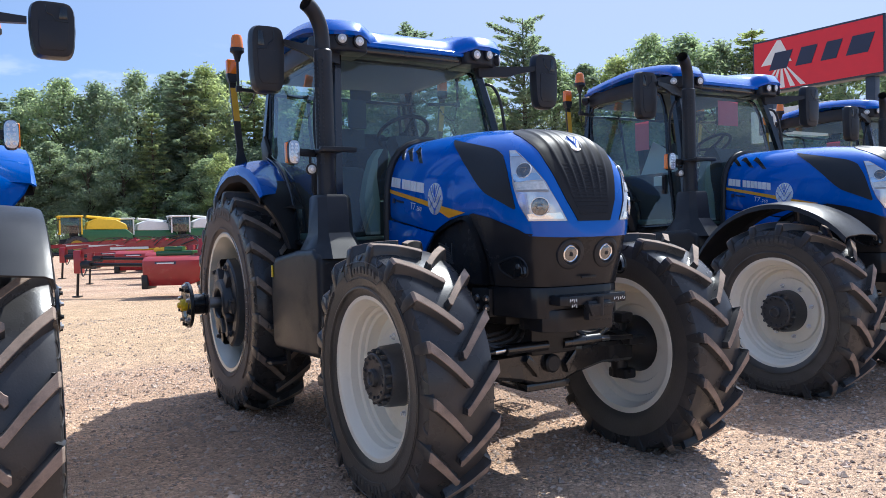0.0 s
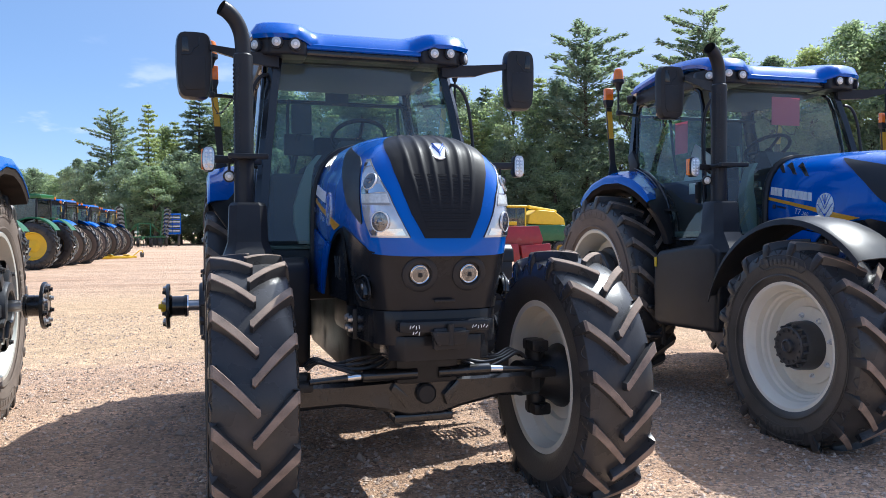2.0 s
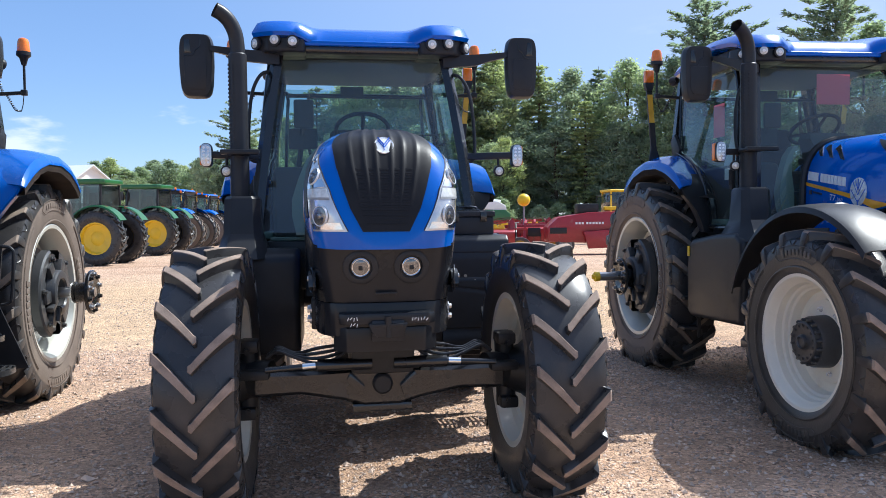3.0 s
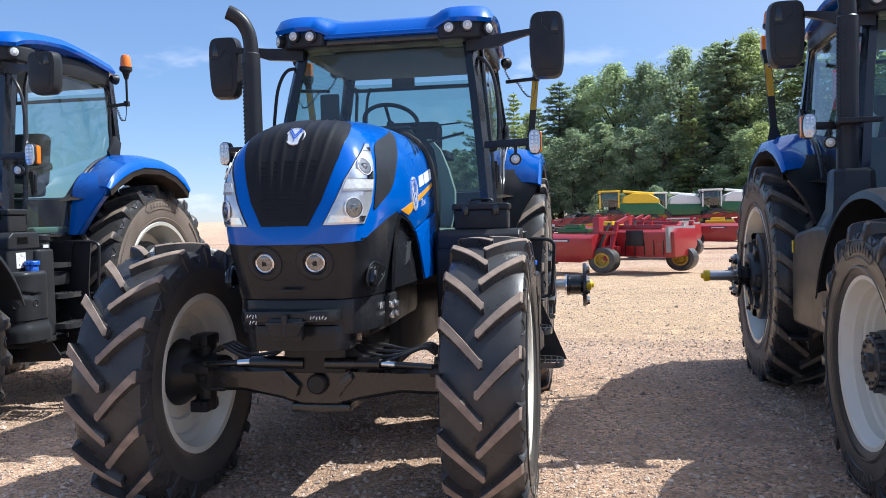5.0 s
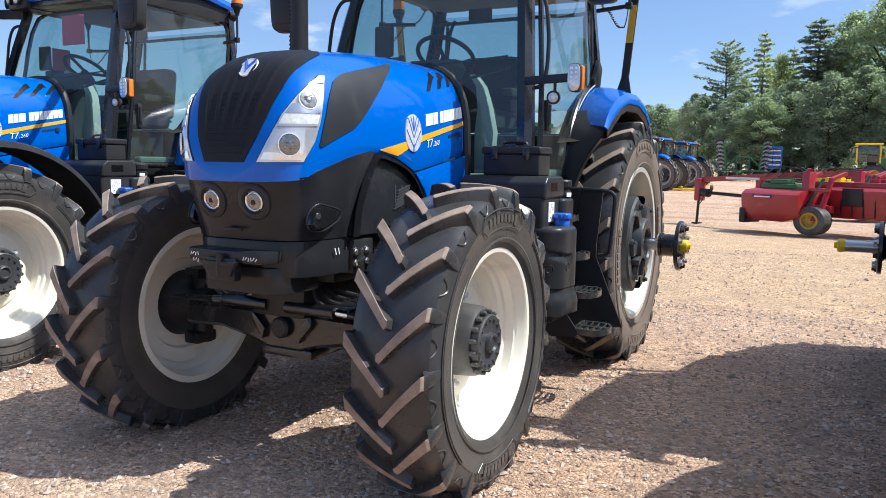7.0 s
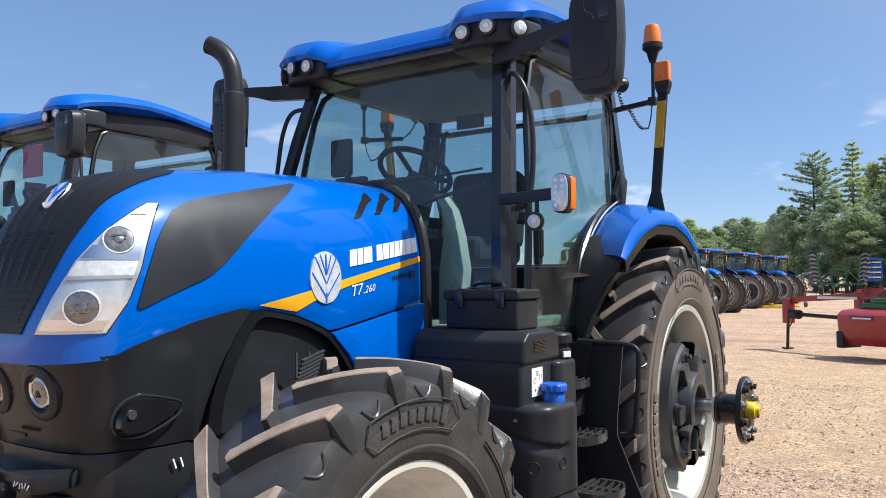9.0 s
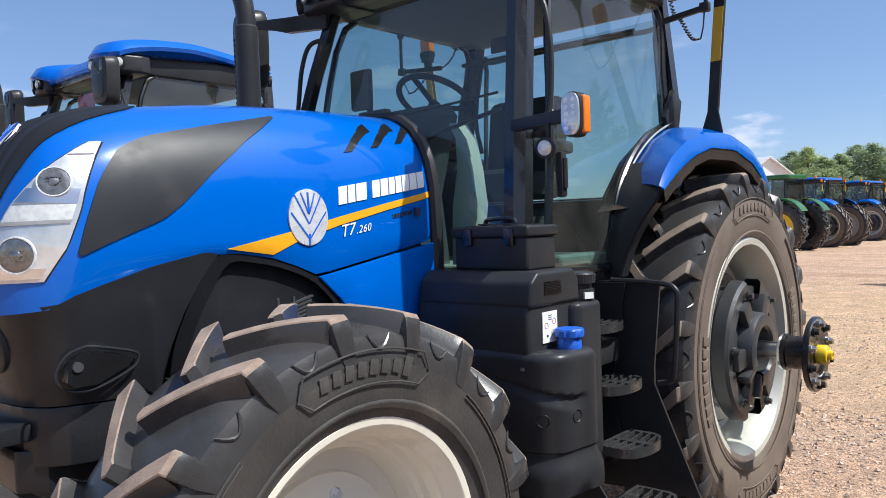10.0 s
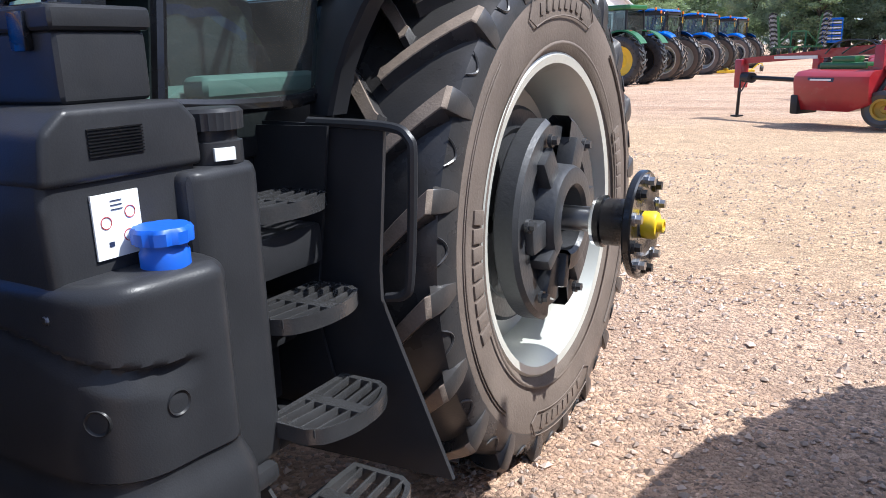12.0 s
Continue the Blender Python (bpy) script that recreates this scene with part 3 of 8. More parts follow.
def press(bm, cx, s, hub_z):
    """Flattens a tyre where it stands on the ground."""
    for v in bm.verts:
        if v.co.z < -hub_z + 0.001:
            v.co.x += s * 0.15 * (-hub_z - v.co.z) * (1 if (s * v.co.x - cx) > 0 else -1)
            v.co.z = -hub_z + 0.001


def lug_mesh(R, W, lugs, cx, s, side, th0, lug_w):
    """One slanted steep-sided lug whose squared foot turns down the wall, with the curved lip beside it."""
    bm = B()
    pitch = 2 * math.pi / lugs

    def at(x, r, a):
        return (s * (cx + x), r * math.sin(a), r * math.cos(a))
    # stations: x, radius, angle, width, outward normal (x, r), depth, flare of the foot
    st = []
    for u in (-0.09, -0.02, 0.14, 0.34, 0.54, 0.72, 0.86, 0.95):
        th = th0 + (0.80 * (max(0, u) ** 0.90)) * W / (2 * R) * 1.25
        wid = lug_w * (0.86 + 0.22 * max(0, u)) * (0.62 if u < -0.05 else 1.0)
        top = R - 0.012 * abs(u) ** 2
        st.append((u * W * 0.47, top, th, wid, (0.0, 1.0), top - carcass(min(1, abs(u)), W, R) + 0.008, 0.010))
    th = st[-1][2]
    wf = st[-1][3]
    st.append((0.474 * W, R - 0.024, th + 0.003, wf * 1.02, (0.55, 0.83), 0.055, 0.010))
    st.append((0.490 * W, R - 0.058, th + 0.007, wf * 1.03, (0.93, 0.36), 0.030, 0.008))
    st.append((0.5005 * W, R - 0.100, th + 0.012, wf * 0.98, (1.0, 0.05), 0.016, 0.006))
    st.append((0.4975 * W, R - 0.150, th + 0.018, wf * 0.62, (1.0, 0.0), 0.006, 0.003))
    n_top = 8
    vs = []
    for x, r, a0, wid, (nx, nr), dep, flare in st:
        ring = []
        for q, dn in ((-0.5 * wid - flare, 1.0), (-0.5 * wid - flare * 0.35, 0.72), (-0.5 * wid, 0.06), (-0.5 * wid + 0.004, 0.0), (0.5 * wid - 0.004, 0.0), (0.5 * wid, 0.06), (0.5 * wid + flare * 0.35, 0.72), (0.5 * wid + flare, 1.0)):
            ring.append(bm.verts.new(at(side * (x - nx * dep * dn), r - nr * dep * dn, a0 + q / R)))
        vs.append(ring)
    fl = []
    for i in range(len(vs) - 1):
        for j in range(7):
            f = bm.faces.new((vs[i][j], vs[i][j + 1], vs[i + 1][j + 1], vs[i + 1][j]))
            f.material_index = 1 if (j in (2, 3, 4) and i < n_top) else 0
            fl.append(f)
    fl.append(bm.faces.new(vs[0]))
    fl.append(bm.faces.new(vs[-1]))
    bmesh.ops.recalc_face_normals(bm, faces=fl)
    mid = st[-3][2] + pitch * 0.5
    lip = []
    for q in range(9):
        f = -1 + q / 4
        lip.append(at(side * W * (0.463 + 0.024 * (1 - f * f)), R - 0.072 - 0.040 * (1 - f * f), mid + f * 0.046 / R))
    tube(bm, lip, [0.0012] + [0.0046] * 7 + [0.0012], 5)
    return bm


def tyre_lugs(w, R, W, lugs, cx, s, hub_z, lug_w, mats):
    """The lugs of one tyre: alike ones share a mesh, the pressed ones at the ground have their own."""
    pitch = 2 * math.pi / lugs
    for side in (1, -1):
        first = None
        for k in range(lugs):
            a = pitch * (k + (0.5 if side < 0 else 0.0))
            if first is None or math.cos(a + 0.25) < -hub_z / R + 0.10:
                bm = lug_mesh(R, W, lugs, cx, s, side, a, lug_w)
                press(bm, cx, s, hub_z)
                ob = part("lug", bm, mats, w)
                if first is None:
                    first, a_first = ob, a
            else:
                ob = new("lug", first.data)
                ob.parent = w
                ob.matrix_basis = Matrix.Rotation(-(a - a_first), 4, "X")


def wall_marks(parent, R, r_rim, W, cx, s, mat):
    """Raised panel and plain bars of moulded writing on the tyre's outer wall."""
    x = s * (cx + W * 0.505)
    rm = (R + r_rim) / 2
    for a0, n in ((0.0, 7), (math.pi, 7)):
        bm = B()
        a_half = 0.34
        pts = []
        for k in range(17):
            a = a0 - a_half + 2 * a_half * k / 16
            pts.append((x + s * 0.002, (rm + 0.048) * math.sin(a), (rm + 0.048) * math.cos(a)))
        back = []
        for k in range(17):
            a = a0 + a_half - 2 * a_half * k / 16
            back.append((x + s * 0.002, (rm - 0.042) * math.sin(a), (rm - 0.042) * math.cos(a)))
        loop = pts + [(x + s * 0.002, rm * math.sin(a0 + a_half + 0.06), rm * math.cos(a0 + a_half + 0.06))] + back + [(x + s * 0.002, rm * math.sin(a0 - a_half - 0.06), rm * math.cos(a0 - a_half - 0.06))]
        tube(bm, loop + [loop[0]], 0.0028, 5)
        for k in range(n + 1):
            a = a0 - 0.25 + 0.50 * k / n
            box(bm, (x - s * 0.0002, rm * math.sin(a), rm * math.cos(a)), (0.003, 0.030, 0.040 if k < n else 0.056), 0.0012, Matrix.Rotation(-a - 0.12, 4, "X"))
        part("wall_lettering", bm, mat, parent, "raised moulded lettering on the tyre wall")
    for a0 in (math.pi / 2, -math.pi / 2):
        for rr in (rm - 0.006, rm + 0.006):
            bm = B()
            tube(bm, [(x, rr * math.sin(a), rr * math.cos(a)) for a in (a0 - 0.85 + 1.7 * k / 20 for k in range(21))], 0.003, 5)
            part("wall_rib", bm, mat, parent)
    bm = B()
    lathe(bm, [(cx + W * 0.497, r_rim + 0.055), (cx + W * 0.503, r_rim + 0.060), (cx + W * 0.503, r_rim + 0.064), (cx + W * 0.497, r_rim + 0.069)], 72, (0, 0, 0), s)
    part("wall_bead", bm, mat, parent)


FRONT = dict(R=0.765, W=0.415, rr=0.445, cx=0.945, hub=0.683, y=0.0)
REAR = dict(R=0.985, W=0.490, rr=0.590, cx=0.895, hub=0.912, y=2.927)


def front_wheel(parent, s):
    P = FRONT
    bm = B()
    cx, rr = P["cx"], P["rr"]
    lathe(bm, [(cx + 0.174, rr - 0.004), (cx + 0.178, rr + 0.016), (cx + 0.170, rr + 0.024), (cx + 0.160, rr + 0.016), (cx + 0.154, rr - 0.008), (cx + 0.12, rr - 0.022), (cx + 0.070, rr - 0.032),
               (cx + 0.04, rr - 0.058), (cx - 0.06, rr - 0.064), (cx - 0.08, rr - 0.035), (cx - 0.150, rr - 0.010), (cx - 0.156, rr + 0.018), (cx - 0.170, rr + 0.024), (cx - 0.178, rr + 0.014),
               (cx - 0.174, rr - 0.020), (cx - 0.095, rr - 0.050), (cx - 0.075, rr - 0.084), (cx - 0.052, rr - 0.093), (cx - 0.050, rr - 0.135), (cx - 0.048, 0.275), (cx - 0.026, 0.262), (cx - 0.024, 0.10),
               (cx - 0.010, 0.10), (cx - 0.010, 0.268), (cx - 0.014, 0.277), (cx - 0.034, 0.281), (cx - 0.036, 0.315), (cx - 0.030, 0.343), (cx + 0.002, 0.352), (cx + 0.028, 0.356), (cx + 0.038, 0.372), (cx + 0.060, 0.378), (cx + 0.070, 0.393), (cx + 0.114, 0.400), (cx + 0.126, 0.414), (cx + 0.160, 0.424), (cx + 0.174, rr - 0.004)], 72, (0, 0, 0), s)
    w = part("front_wheel", bm, RIM, parent, "narrow front wheel with cream painted steel rim")
    w.location = (0, P["y"], P["hub"])
    part("tyre", tyre_mesh(P["R"], P["W"], rr, cx, s, P["hub"]), [RUBBER, LUGDUST, WALLDUST], w, "black farm tyre with dusty slanted lugs")
    tyre_lugs(w, P["R"], P["W"], 17, cx, s, P["hub"], 0.058, [RUBBER, LUGDUST])
    wall_marks(w, P["R"], rr, P["W"], cx, s, WALLDUST)
    bm = B()
    x0 = cx - 0.010
    lathe(bm, [(x0, 0.0), (x0, 0.178), (x0 + 0.10, 0.172), (x0 + 0.125, 0.160), (x0 + 0.125, 0.140), (x0 + 0.160, 0.138), (x0 + 0.166, 0.130), (x0 + 0.160, 0.098), (x0 + 0.162, 0.052), (x0 + 0.182, 0.048), (x0 + 0.187, 0.038), (x0 + 0.175, 0.031), (x0 + 0.175, 0.0)], 48, (0, 0, 0), s)
    hub = part("hub", bm, CAST, w, "dark cast reduction hub")
    for k in range(16):
        a = 2 * math.pi * (k + 0.5) / 16
        bm = B()
        tube(bm, [(s * (x0 + q_), 0.148 * math.sin(a), 0.148 * math.cos(a)) for q_ in (0.10, 0.118, 0.120, 0.150, 0.156)], [0.017, 0.017, 0.0125, 0.0125, 0.009], 10)
        part("hub_tooth", bm, CAST, hub)
    for k in range(14):
        a = 2 * math.pi * k / 14
        bolt(hub, (s * (x0 + 0.161), 0.116 * math.sin(a), 0.112 * math.cos(a)), (s, 0, 0), 0.009, 0.010, CAST)
    for k in range(8):
        a = 2 * math.pi * (k + 0.3) / 8
        bolt(w, (s * (cx - 0.010), 0.225 * math.sin(a), 0.218 * math.cos(a)), (s, 0, 0), 0.014, 0.024, SILVER, "wheel_bolt")
    bm = B()
    lathe(bm, [(cx - 0.24, 0.0), (cx - 0.24, 0.10), (cx - 0.10, 0.15), (cx - 0.05, 0.19), (cx - 0.030, 0.195), (cx - 0.030, 0.0)], 32, (0, 0, 0), s)
    part("brake_drum", bm, CHASSIS, w)
    return w


def rear_wheel(parent, s, long_shaft=False):
    P = REAR
    cx, rr = P["cx"], P["rr"]
    bm = B()
    lathe(bm, [(cx + 0.219, rr - 0.010), (cx + 0.224, rr + 0.020), (cx + 0.215, rr + 0.032), (cx + 0.203, rr + 0.022), (cx + 0.180, rr - 0.008), (cx + 0.12, rr - 0.040), (cx + 0.05, rr - 0.060),
               (cx - 0.05, rr - 0.060), (cx - 0.12, rr - 0.040), (cx - 0.172, rr - 0.010), (cx - 0.178, rr + 0.020), (cx - 0.195, rr + 0.026), (cx - 0.2, rr + 0.012), (cx - 0.195, rr - 0.02), (cx - 0.12, rr - 0.056),
               (cx - 0.05, rr - 0.075), (cx - 0.03, rr - 0.12), (cx - 0.05, 0.33), (cx - 0.05, 0.0), (cx - 0.036, 0.0), (cx - 0.036, 0.33), (cx - 0.012, rr - 0.12), (cx + 0.0, rr - 0.076), (cx + 0.06, rr - 0.074), (cx + 0.13, rr - 0.050), (cx + 0.219, rr - 0.010)], 80, (0, 0, 0), s)
    w = part("rear_wheel", bm, RIMGREY, parent, "tall rear wheel with pale rim and dark cast hub")
    w.location = (0, P["y"], P["hub"])
    part("tyre", tyre_mesh(P["R"], P["W"], rr, cx, s, P["hub"]), [RUBBER, REARLUG, REARWALL], w, "large farm tyre with dusty walls and lugs")
    tyre_lugs(w, P["R"], P["W"], 20, cx, s, P["hub"], 0.068, [RUBBER, REARLUG])
    wall_marks(w, P["R"], rr, P["W"], cx, s, REARWALL)
    for a0 in (-1.95, 1.19):
        for k in range(8):
            bm = B()
            a = a0 + 0.082 * k
            rm = rr + 0.105
            box(bm, (s * (cx + P["W"] * 0.4935), rm * math.sin(a), rm * math.cos(a)), (0.010, 0.046, 0.062), 0.003, Matrix.Rotation(-a, 4, "X"))
            part("wall_letter_block", bm, REARWALL, w)
    # inner casting in two halves, outer notched casting, split collar with clamp ears
    for k, (a0, a1) in enumerate(((-1.42, 1.42), (1.72, 4.56))):
        bm = B()
        lathe(bm, [(cx - 0.036, 0.12), (cx - 0.036, 0.425), (cx + 0.045, 0.425), (cx + 0.060, 0.410), (cx + 0.060, 0.34), (cx + 0.045, 0.32), (cx + 0.045, 0.12)], 26, (0, 0, 0), s, a0=a0, a1=a1)
        bmesh.ops.holes_fill(bm, edges=bm.edges, sides=8)
        part("wheel_disc", bm, CAST, w, "dark cast wheel disc segment")
    for k in range(2):
        a = k * math.pi + 0.20
        bm = B()
        lathe(bm, [(cx + 0.140, 0.17), (cx + 0.140, 0.385), (cx + 0.153, 0.400), (cx + 0.220, 0.398), (cx + 0.235, 0.380), (cx + 0.235, 0.30), (cx + 0.215, 0.285), (cx + 0.215, 0.17)], 20, (0, 0, 0), s, a0=a + 0.12, a1=a + math.pi - 0.45)
        bmesh.ops.holes_fill(bm, edges=bm.edges, sides=8)
        part("hub_weight", bm, CAST, w, "thick dark half-ring casting")
        for q in (0.30, 1.28, 2.35):
            aa = a + q
            bm = B()
            box(bm, (s * (cx + 0.227), 0.235 * math.sin(aa), 0.235 * math.cos(aa)), (0.075, 0.10, 0.16), 0.012, Matrix.Rotation(-aa, 4, "X"))
            part("casting_rib", bm, CAST, w)
            bolt(w, (s * (cx + 0.250), 0.335 * math.sin(aa + 0.2), 0.335 * math.cos(aa + 0.2)), (s, 0, 0), 0.018, 0.03, CAST, "hub_bolt")
        bm = B()
        lathe(bm, [(cx + 0.145, 0.30), (cx + 0.145, 0.345), (cx + 0.205, 0.350), (cx + 0.205, 0.30)], 6, (0, 0, 0), s, a0=a + math.pi - 0.40, a1=a + math.pi + 0.08)
        bmesh.ops.holes_fill(bm, edges=bm.edges, sides=8)
        part("casting_step", bm, CAST, w)
    bm = B()
    lathe(bm, [(cx + 0.105, 0.150), (cx + 0.105, 0.215), (cx + 0.270, 0.205), (cx + 0.290, 0.195), (cx + 0.295, 0.175), (cx + 0.295, 0.135), (cx + 0.280, 0.122), (cx + 0.105, 0.115), (cx + 0.105, 0.150)], 40, (0, 0, 0), s, a0=-2.1, a1=3.4)
    bmesh.ops.holes_fill(bm, edges=bm.edges, sides=10)
    part("hub_collar", bm, CAST, w, "split cast collar round the axle")
    for aa in (-2.1, 3.4):
        bm = B()
        box(bm, (s * (cx + 0.205), 0.20 * math.sin(aa), 0.20 * math.cos(aa)), (0.17, 0.05, 0.13), 0.014, Matrix.Rotation(-aa, 4, "X"))
        part("clamp_ear", bm, CAST, w)
    end = 0.62 if long_shaft else 0.60
    fl = cx + (0.38 if long_shaft else 0.548)
    bm = B()
    cyl(bm, (s * 0.2, 0, 0), (s * (cx + (0.63 if long_shaft else 0.582)), 0, 0), 0.045, 24)
    box(bm, (s * (cx + 0.30), 0, 0.046), (0.36, 0.014, 0.010), 0.002)
    part("axle_shaft", bm, STEEL, w, "bare steel bar axle")
    bm = B()
    lathe(bm, [(fl - 0.155, 0.048), (fl - 0.155, 0.092), (fl - 0.148, 0.098), (fl - 0.130, 0.098), (fl - 0.125, 0.088), (fl - 0.03, 0.088), (fl - 0.012, 0.105), (fl - 0.012, 0.192), (fl - 0.006, 0.198), (fl + 0.014, 0.198), (fl + 0.020, 0.192), (fl + 0.020, 0.110), (fl + 0.010, 0.095), (fl + 0.010, 0.046)], 44, (0, 0, 0), s)
    hub = part("axle_flange", bm, GLOSS, w, "black bolted dual-wheel hub flange")
    bm = B()
    lathe(bm, [(fl - 0.165, 0.049), (fl - 0.165, 0.094), (fl - 0.152, 0.094), (fl - 0.152, 0.049)], 36, (0, 0, 0), s)
    part("collar_ring", bm, CHROME, hub)
    for k in range(10):
        a = 2 * math.pi * k / 10
        bolt(hub, (s * (fl + 0.020), 0.160 * math.sin(a), 0.160 * math.cos(a)), (s, 0, 0), 0.018, 0.030, CHASSIS if k % 2 else STEEL)
    ce = cx + (0.63 if long_shaft else 0.582)
    bm = B()
    lathe(bm, [(ce - 0.02, 0.050), (ce + 0.02, 0.052), (ce + 0.03, 0.046), (ce + 0.032, 0.026), (ce + 0.052, 0.024), (ce + 0.054, 0.016), (ce + 0.040, 0.012), (ce + 0.040, 0.0)], 30, (0, 0, 0), s)
    part("shaft_cap", bm, YELLOW, w, "yellow plastic shaft cap")
    return w


def lamp(parent, p, d, r, name="work_lamp", depth=0.05, lens=None):
    p, d = Vector(p), Vector(d).normalized()
    bm = B()
    tube(bm, [p - d * depth, p - d * depth * 0.3, p + d * 0.004, p + d * 0.0055], [r * 0.75, r * 1.15, r * 1.15, r * 0.80], 22, caps=False)
    h = part(name, bm, BLACK, parent)
    bm = B()
    tube(bm, [p - d * 0.006, p + d * 0.007, p + d * 0.012], [r * 0.84, r * 0.82, r * 0.55], 22)
    part("lamp_lens", bm, lens or LAMPWHITE, h)
    bm = B()
    tube(bm, [p + d * 0.0115, p + d * 0.014], [r * 0.32, r * 0.28], 12)
    part("lamp_bulb", bm, WHITE, h)
    return h


def hood_parts(T):
    bm = hood_mesh()
    tree = BVHTree.FromBMesh(bm)
    hood = part("hood", bm, BLUE, T, "glossy blue engine hood with black centre panel", angle=50)
    # black centre panel with raised ribs
    for_edge = [(0.150, -0.10), (0.205, -0.17), (0.230, -0.244), (0.250, -0.328), (0.262, -0.404), (0.257, -0.46), (0.245, -0.51), (0.212, -0.56), (0.180, -0.590), (0.142, -0.607), (0.118, -0.6150)]
    A = [(x, y, smooth_interp(y, HOOD_TOP)) for x, y in for_edge]
    C = [(-x, y, z) for x, y, z in A]
    ribs = (0.16, 0.30, 0.42, 0.58, 0.70, 0.84)

    def rib(v, u):
        return 0.006 * max(math.exp(-((u - r) / 0.022) ** 2) for r in ribs) * min(1, max(0, (0.86 - v) * 6))
    grille = part("hood_grille", drape(tree, A, C, (0, 0.75, -0.66), 0.005, 34, 60, lift=rib), GRILLE, hood, "black ribbed and perforated centre panel", angle=60)
    for k in range(24):
        bm = B()
        v = 0.60 + 0.0155 * k
        a, c = resample(A, 101)[int(v * 100)], resample(C, 101)[int(v * 100)]
        b2 = Vector(a) + Vector((0, -0.002, -0.0045))
        d2 = Vector(c) + Vector((0, -0.002, -0.0045))
        drape(tree, [Vector(a) * 0.86 + Vector(c) * 0.14, Vector(c) * 0.86 + Vector(a) * 0.14], [b2 * 0.86 + d2 * 0.14, d2 * 0.86 + b2 * 0.14], (0, 0.95, -0.3), 0.0066, 14, 1, 0.002, bm=bm)
        part("grille_bar", bm, GRILLE, hood)
    # round-cornered badge
    bm = B()
    c, nrm = Vector((0.006, -0.441, 1.976)), Vector((0, -0.79, 0.61))
    ux, vy = Vector((1, 0, 0)), nrm.cross(Vector((1, 0, 0)))
    rings = []
    for k, h in ((1.0, -0.016), (1.0, 0.004), (0.94, 0.010), (0.84, 0.008), (0.60, 0.011)):
        rings.append([c + ux * math.cos(a) * 0.053 * k + vy * math.sin(a) * 0.060 * k + nrm * h for a in (2 * math.pi * i / 32 for i in range(32))])
    ring_loft(bm, rings)
    bmesh.ops.recalc_face_normals(bm, faces=bm.faces)
    badge = part("badge", bm, SILVER, hood, "oval silver badge on the hood's nose")
    bm = B()
    for sx in (-1, 1):
        for q in (0.0, 0.02):
            tube(bm, [c + nrm * 0.0115 + vy * (0.030 + q) * 1 + ux * sx * 0.030, c + nrm * 0.0115 + vy * (0.0 + q - 0.02)], 0.0035, 5)
    tube(bm, [c + nrm * 0.0115 - vy * 0.035, c + nrm * 0.0115 + vy * 0.0], 0.003, 5)
    part("badge_mark", bm, CAPBLUE, badge)
    for s in (1, -1):
        d = (-s, 0, 0)
        m = lambda pts: [(s * 0.43, y, z) for y, z in pts]
        # dark side screen
        up = m([(-0.405, 1.612), (-0.378, 1.707), (-0.343, 1.803), (-0.308, 1.862), (-0.265, 1.916), (-0.212, 1.947), (-0.14, 1.970), (0.0, 2.001), (0.16, 2.034), (0.355, 2.074)])
        lo = m([(-0.395, 1.603), (-0.329, 1.633), (-0.249, 1.666), (-0.151, 1.704), (-0.083, 1.752), (0.05, 1.868), (0.191, 1.970), (0.36, 2.068)])
        part("side_screen", drape(tree, up, lo, d, 0.006, 24, 6), SCREEN, hood, "dark grey mesh side screen")
        # three slanted vents
        for k in range(3):
            y0, z0 = 0.623 + 0.155 * k, 0.026 * k
            lo_ = [(y0, 1.949 + z0), (y0 + 0.063, 2.006 + z0 * 0.9), (y0 + 0.145, 2.064 + z0 * 0.75), (y0 + 0.185, 2.080 + z0 * 0.6)]
            up_ = [(y0 + 0.046, 1.955 + z0), (y0 + 0.108, 2.003 + z0 * 0.9), (y0 + 0.164, 2.036 + z0 * 0.75), (y0 + 0.196, 2.046 + z0 * 0.6)]
            part("hood_vent", drape(tree, m(lo_), m(up_), d, 0.004, 12, 2), GLOSS, hood)
        # gold stripe, emblem, lettering
        su = m([(0.07, 1.602), (0.33, 1.652), (0.55, 1.700), (0.8, 1.750), (1.09, 1.803)])
        sl = m([(0.25, 1.574), (0.36, 1.618), (0.55, 1.668), (0.8, 1.722), (1.09, 1.778)])
        part("gold_stripe", drape(tree, su, sl, d, 0.0035, 22, 3, 0.003), ORANGE, hood, "gold swoosh stripe")
        eu, el = ellipse_edges(0.405, 1.701, 0.090, 0.103, s * 0.43)
        em = part("side_emblem", drape(tree, eu, el, d, 0.0065, 21, 6, 0.004), SILVER, hood, "oval silver leaf emblem")
        for k, (y0, y1, z0, z1) in enumerate(((-0.004, 0.004, 0.015, 0.090), (-0.004, 0.004, -0.100, -0.06))):
            bm = B()
            drape(tree, m([(0.405 + y0, 1.701 + z0), (0.405 + y0, 1.701 + z1)]), m([(0.405 + y1, 1.701 + z0), (0.405 + y1, 1.701 + z1)]), d, 0.0085, 5, 1, 0.002, bm=bm)
            part("emblem_line", bm, CAPBLUE, em)
        for q in (-1, 1):
            for (ya, za, yb, zb_) in ((0.0, 0.015, 0.030, 0.090), (0.0, -0.02, 0.058, 0.080), (0.0, -0.075, 0.078, 0.020)):
                a_ = [(0.405 + q * ya, 1.701 + za), (0.405 + q * yb, 1.701 + zb_)]
                bm = B()
                drape(tree, m(a_), m([(u + q * 0.003, v - 0.005) for u, v in a_]), d, 0.0085, 6, 1, 0.002, bm=bm)
                part("emblem_line", bm, CAPBLUE, em)
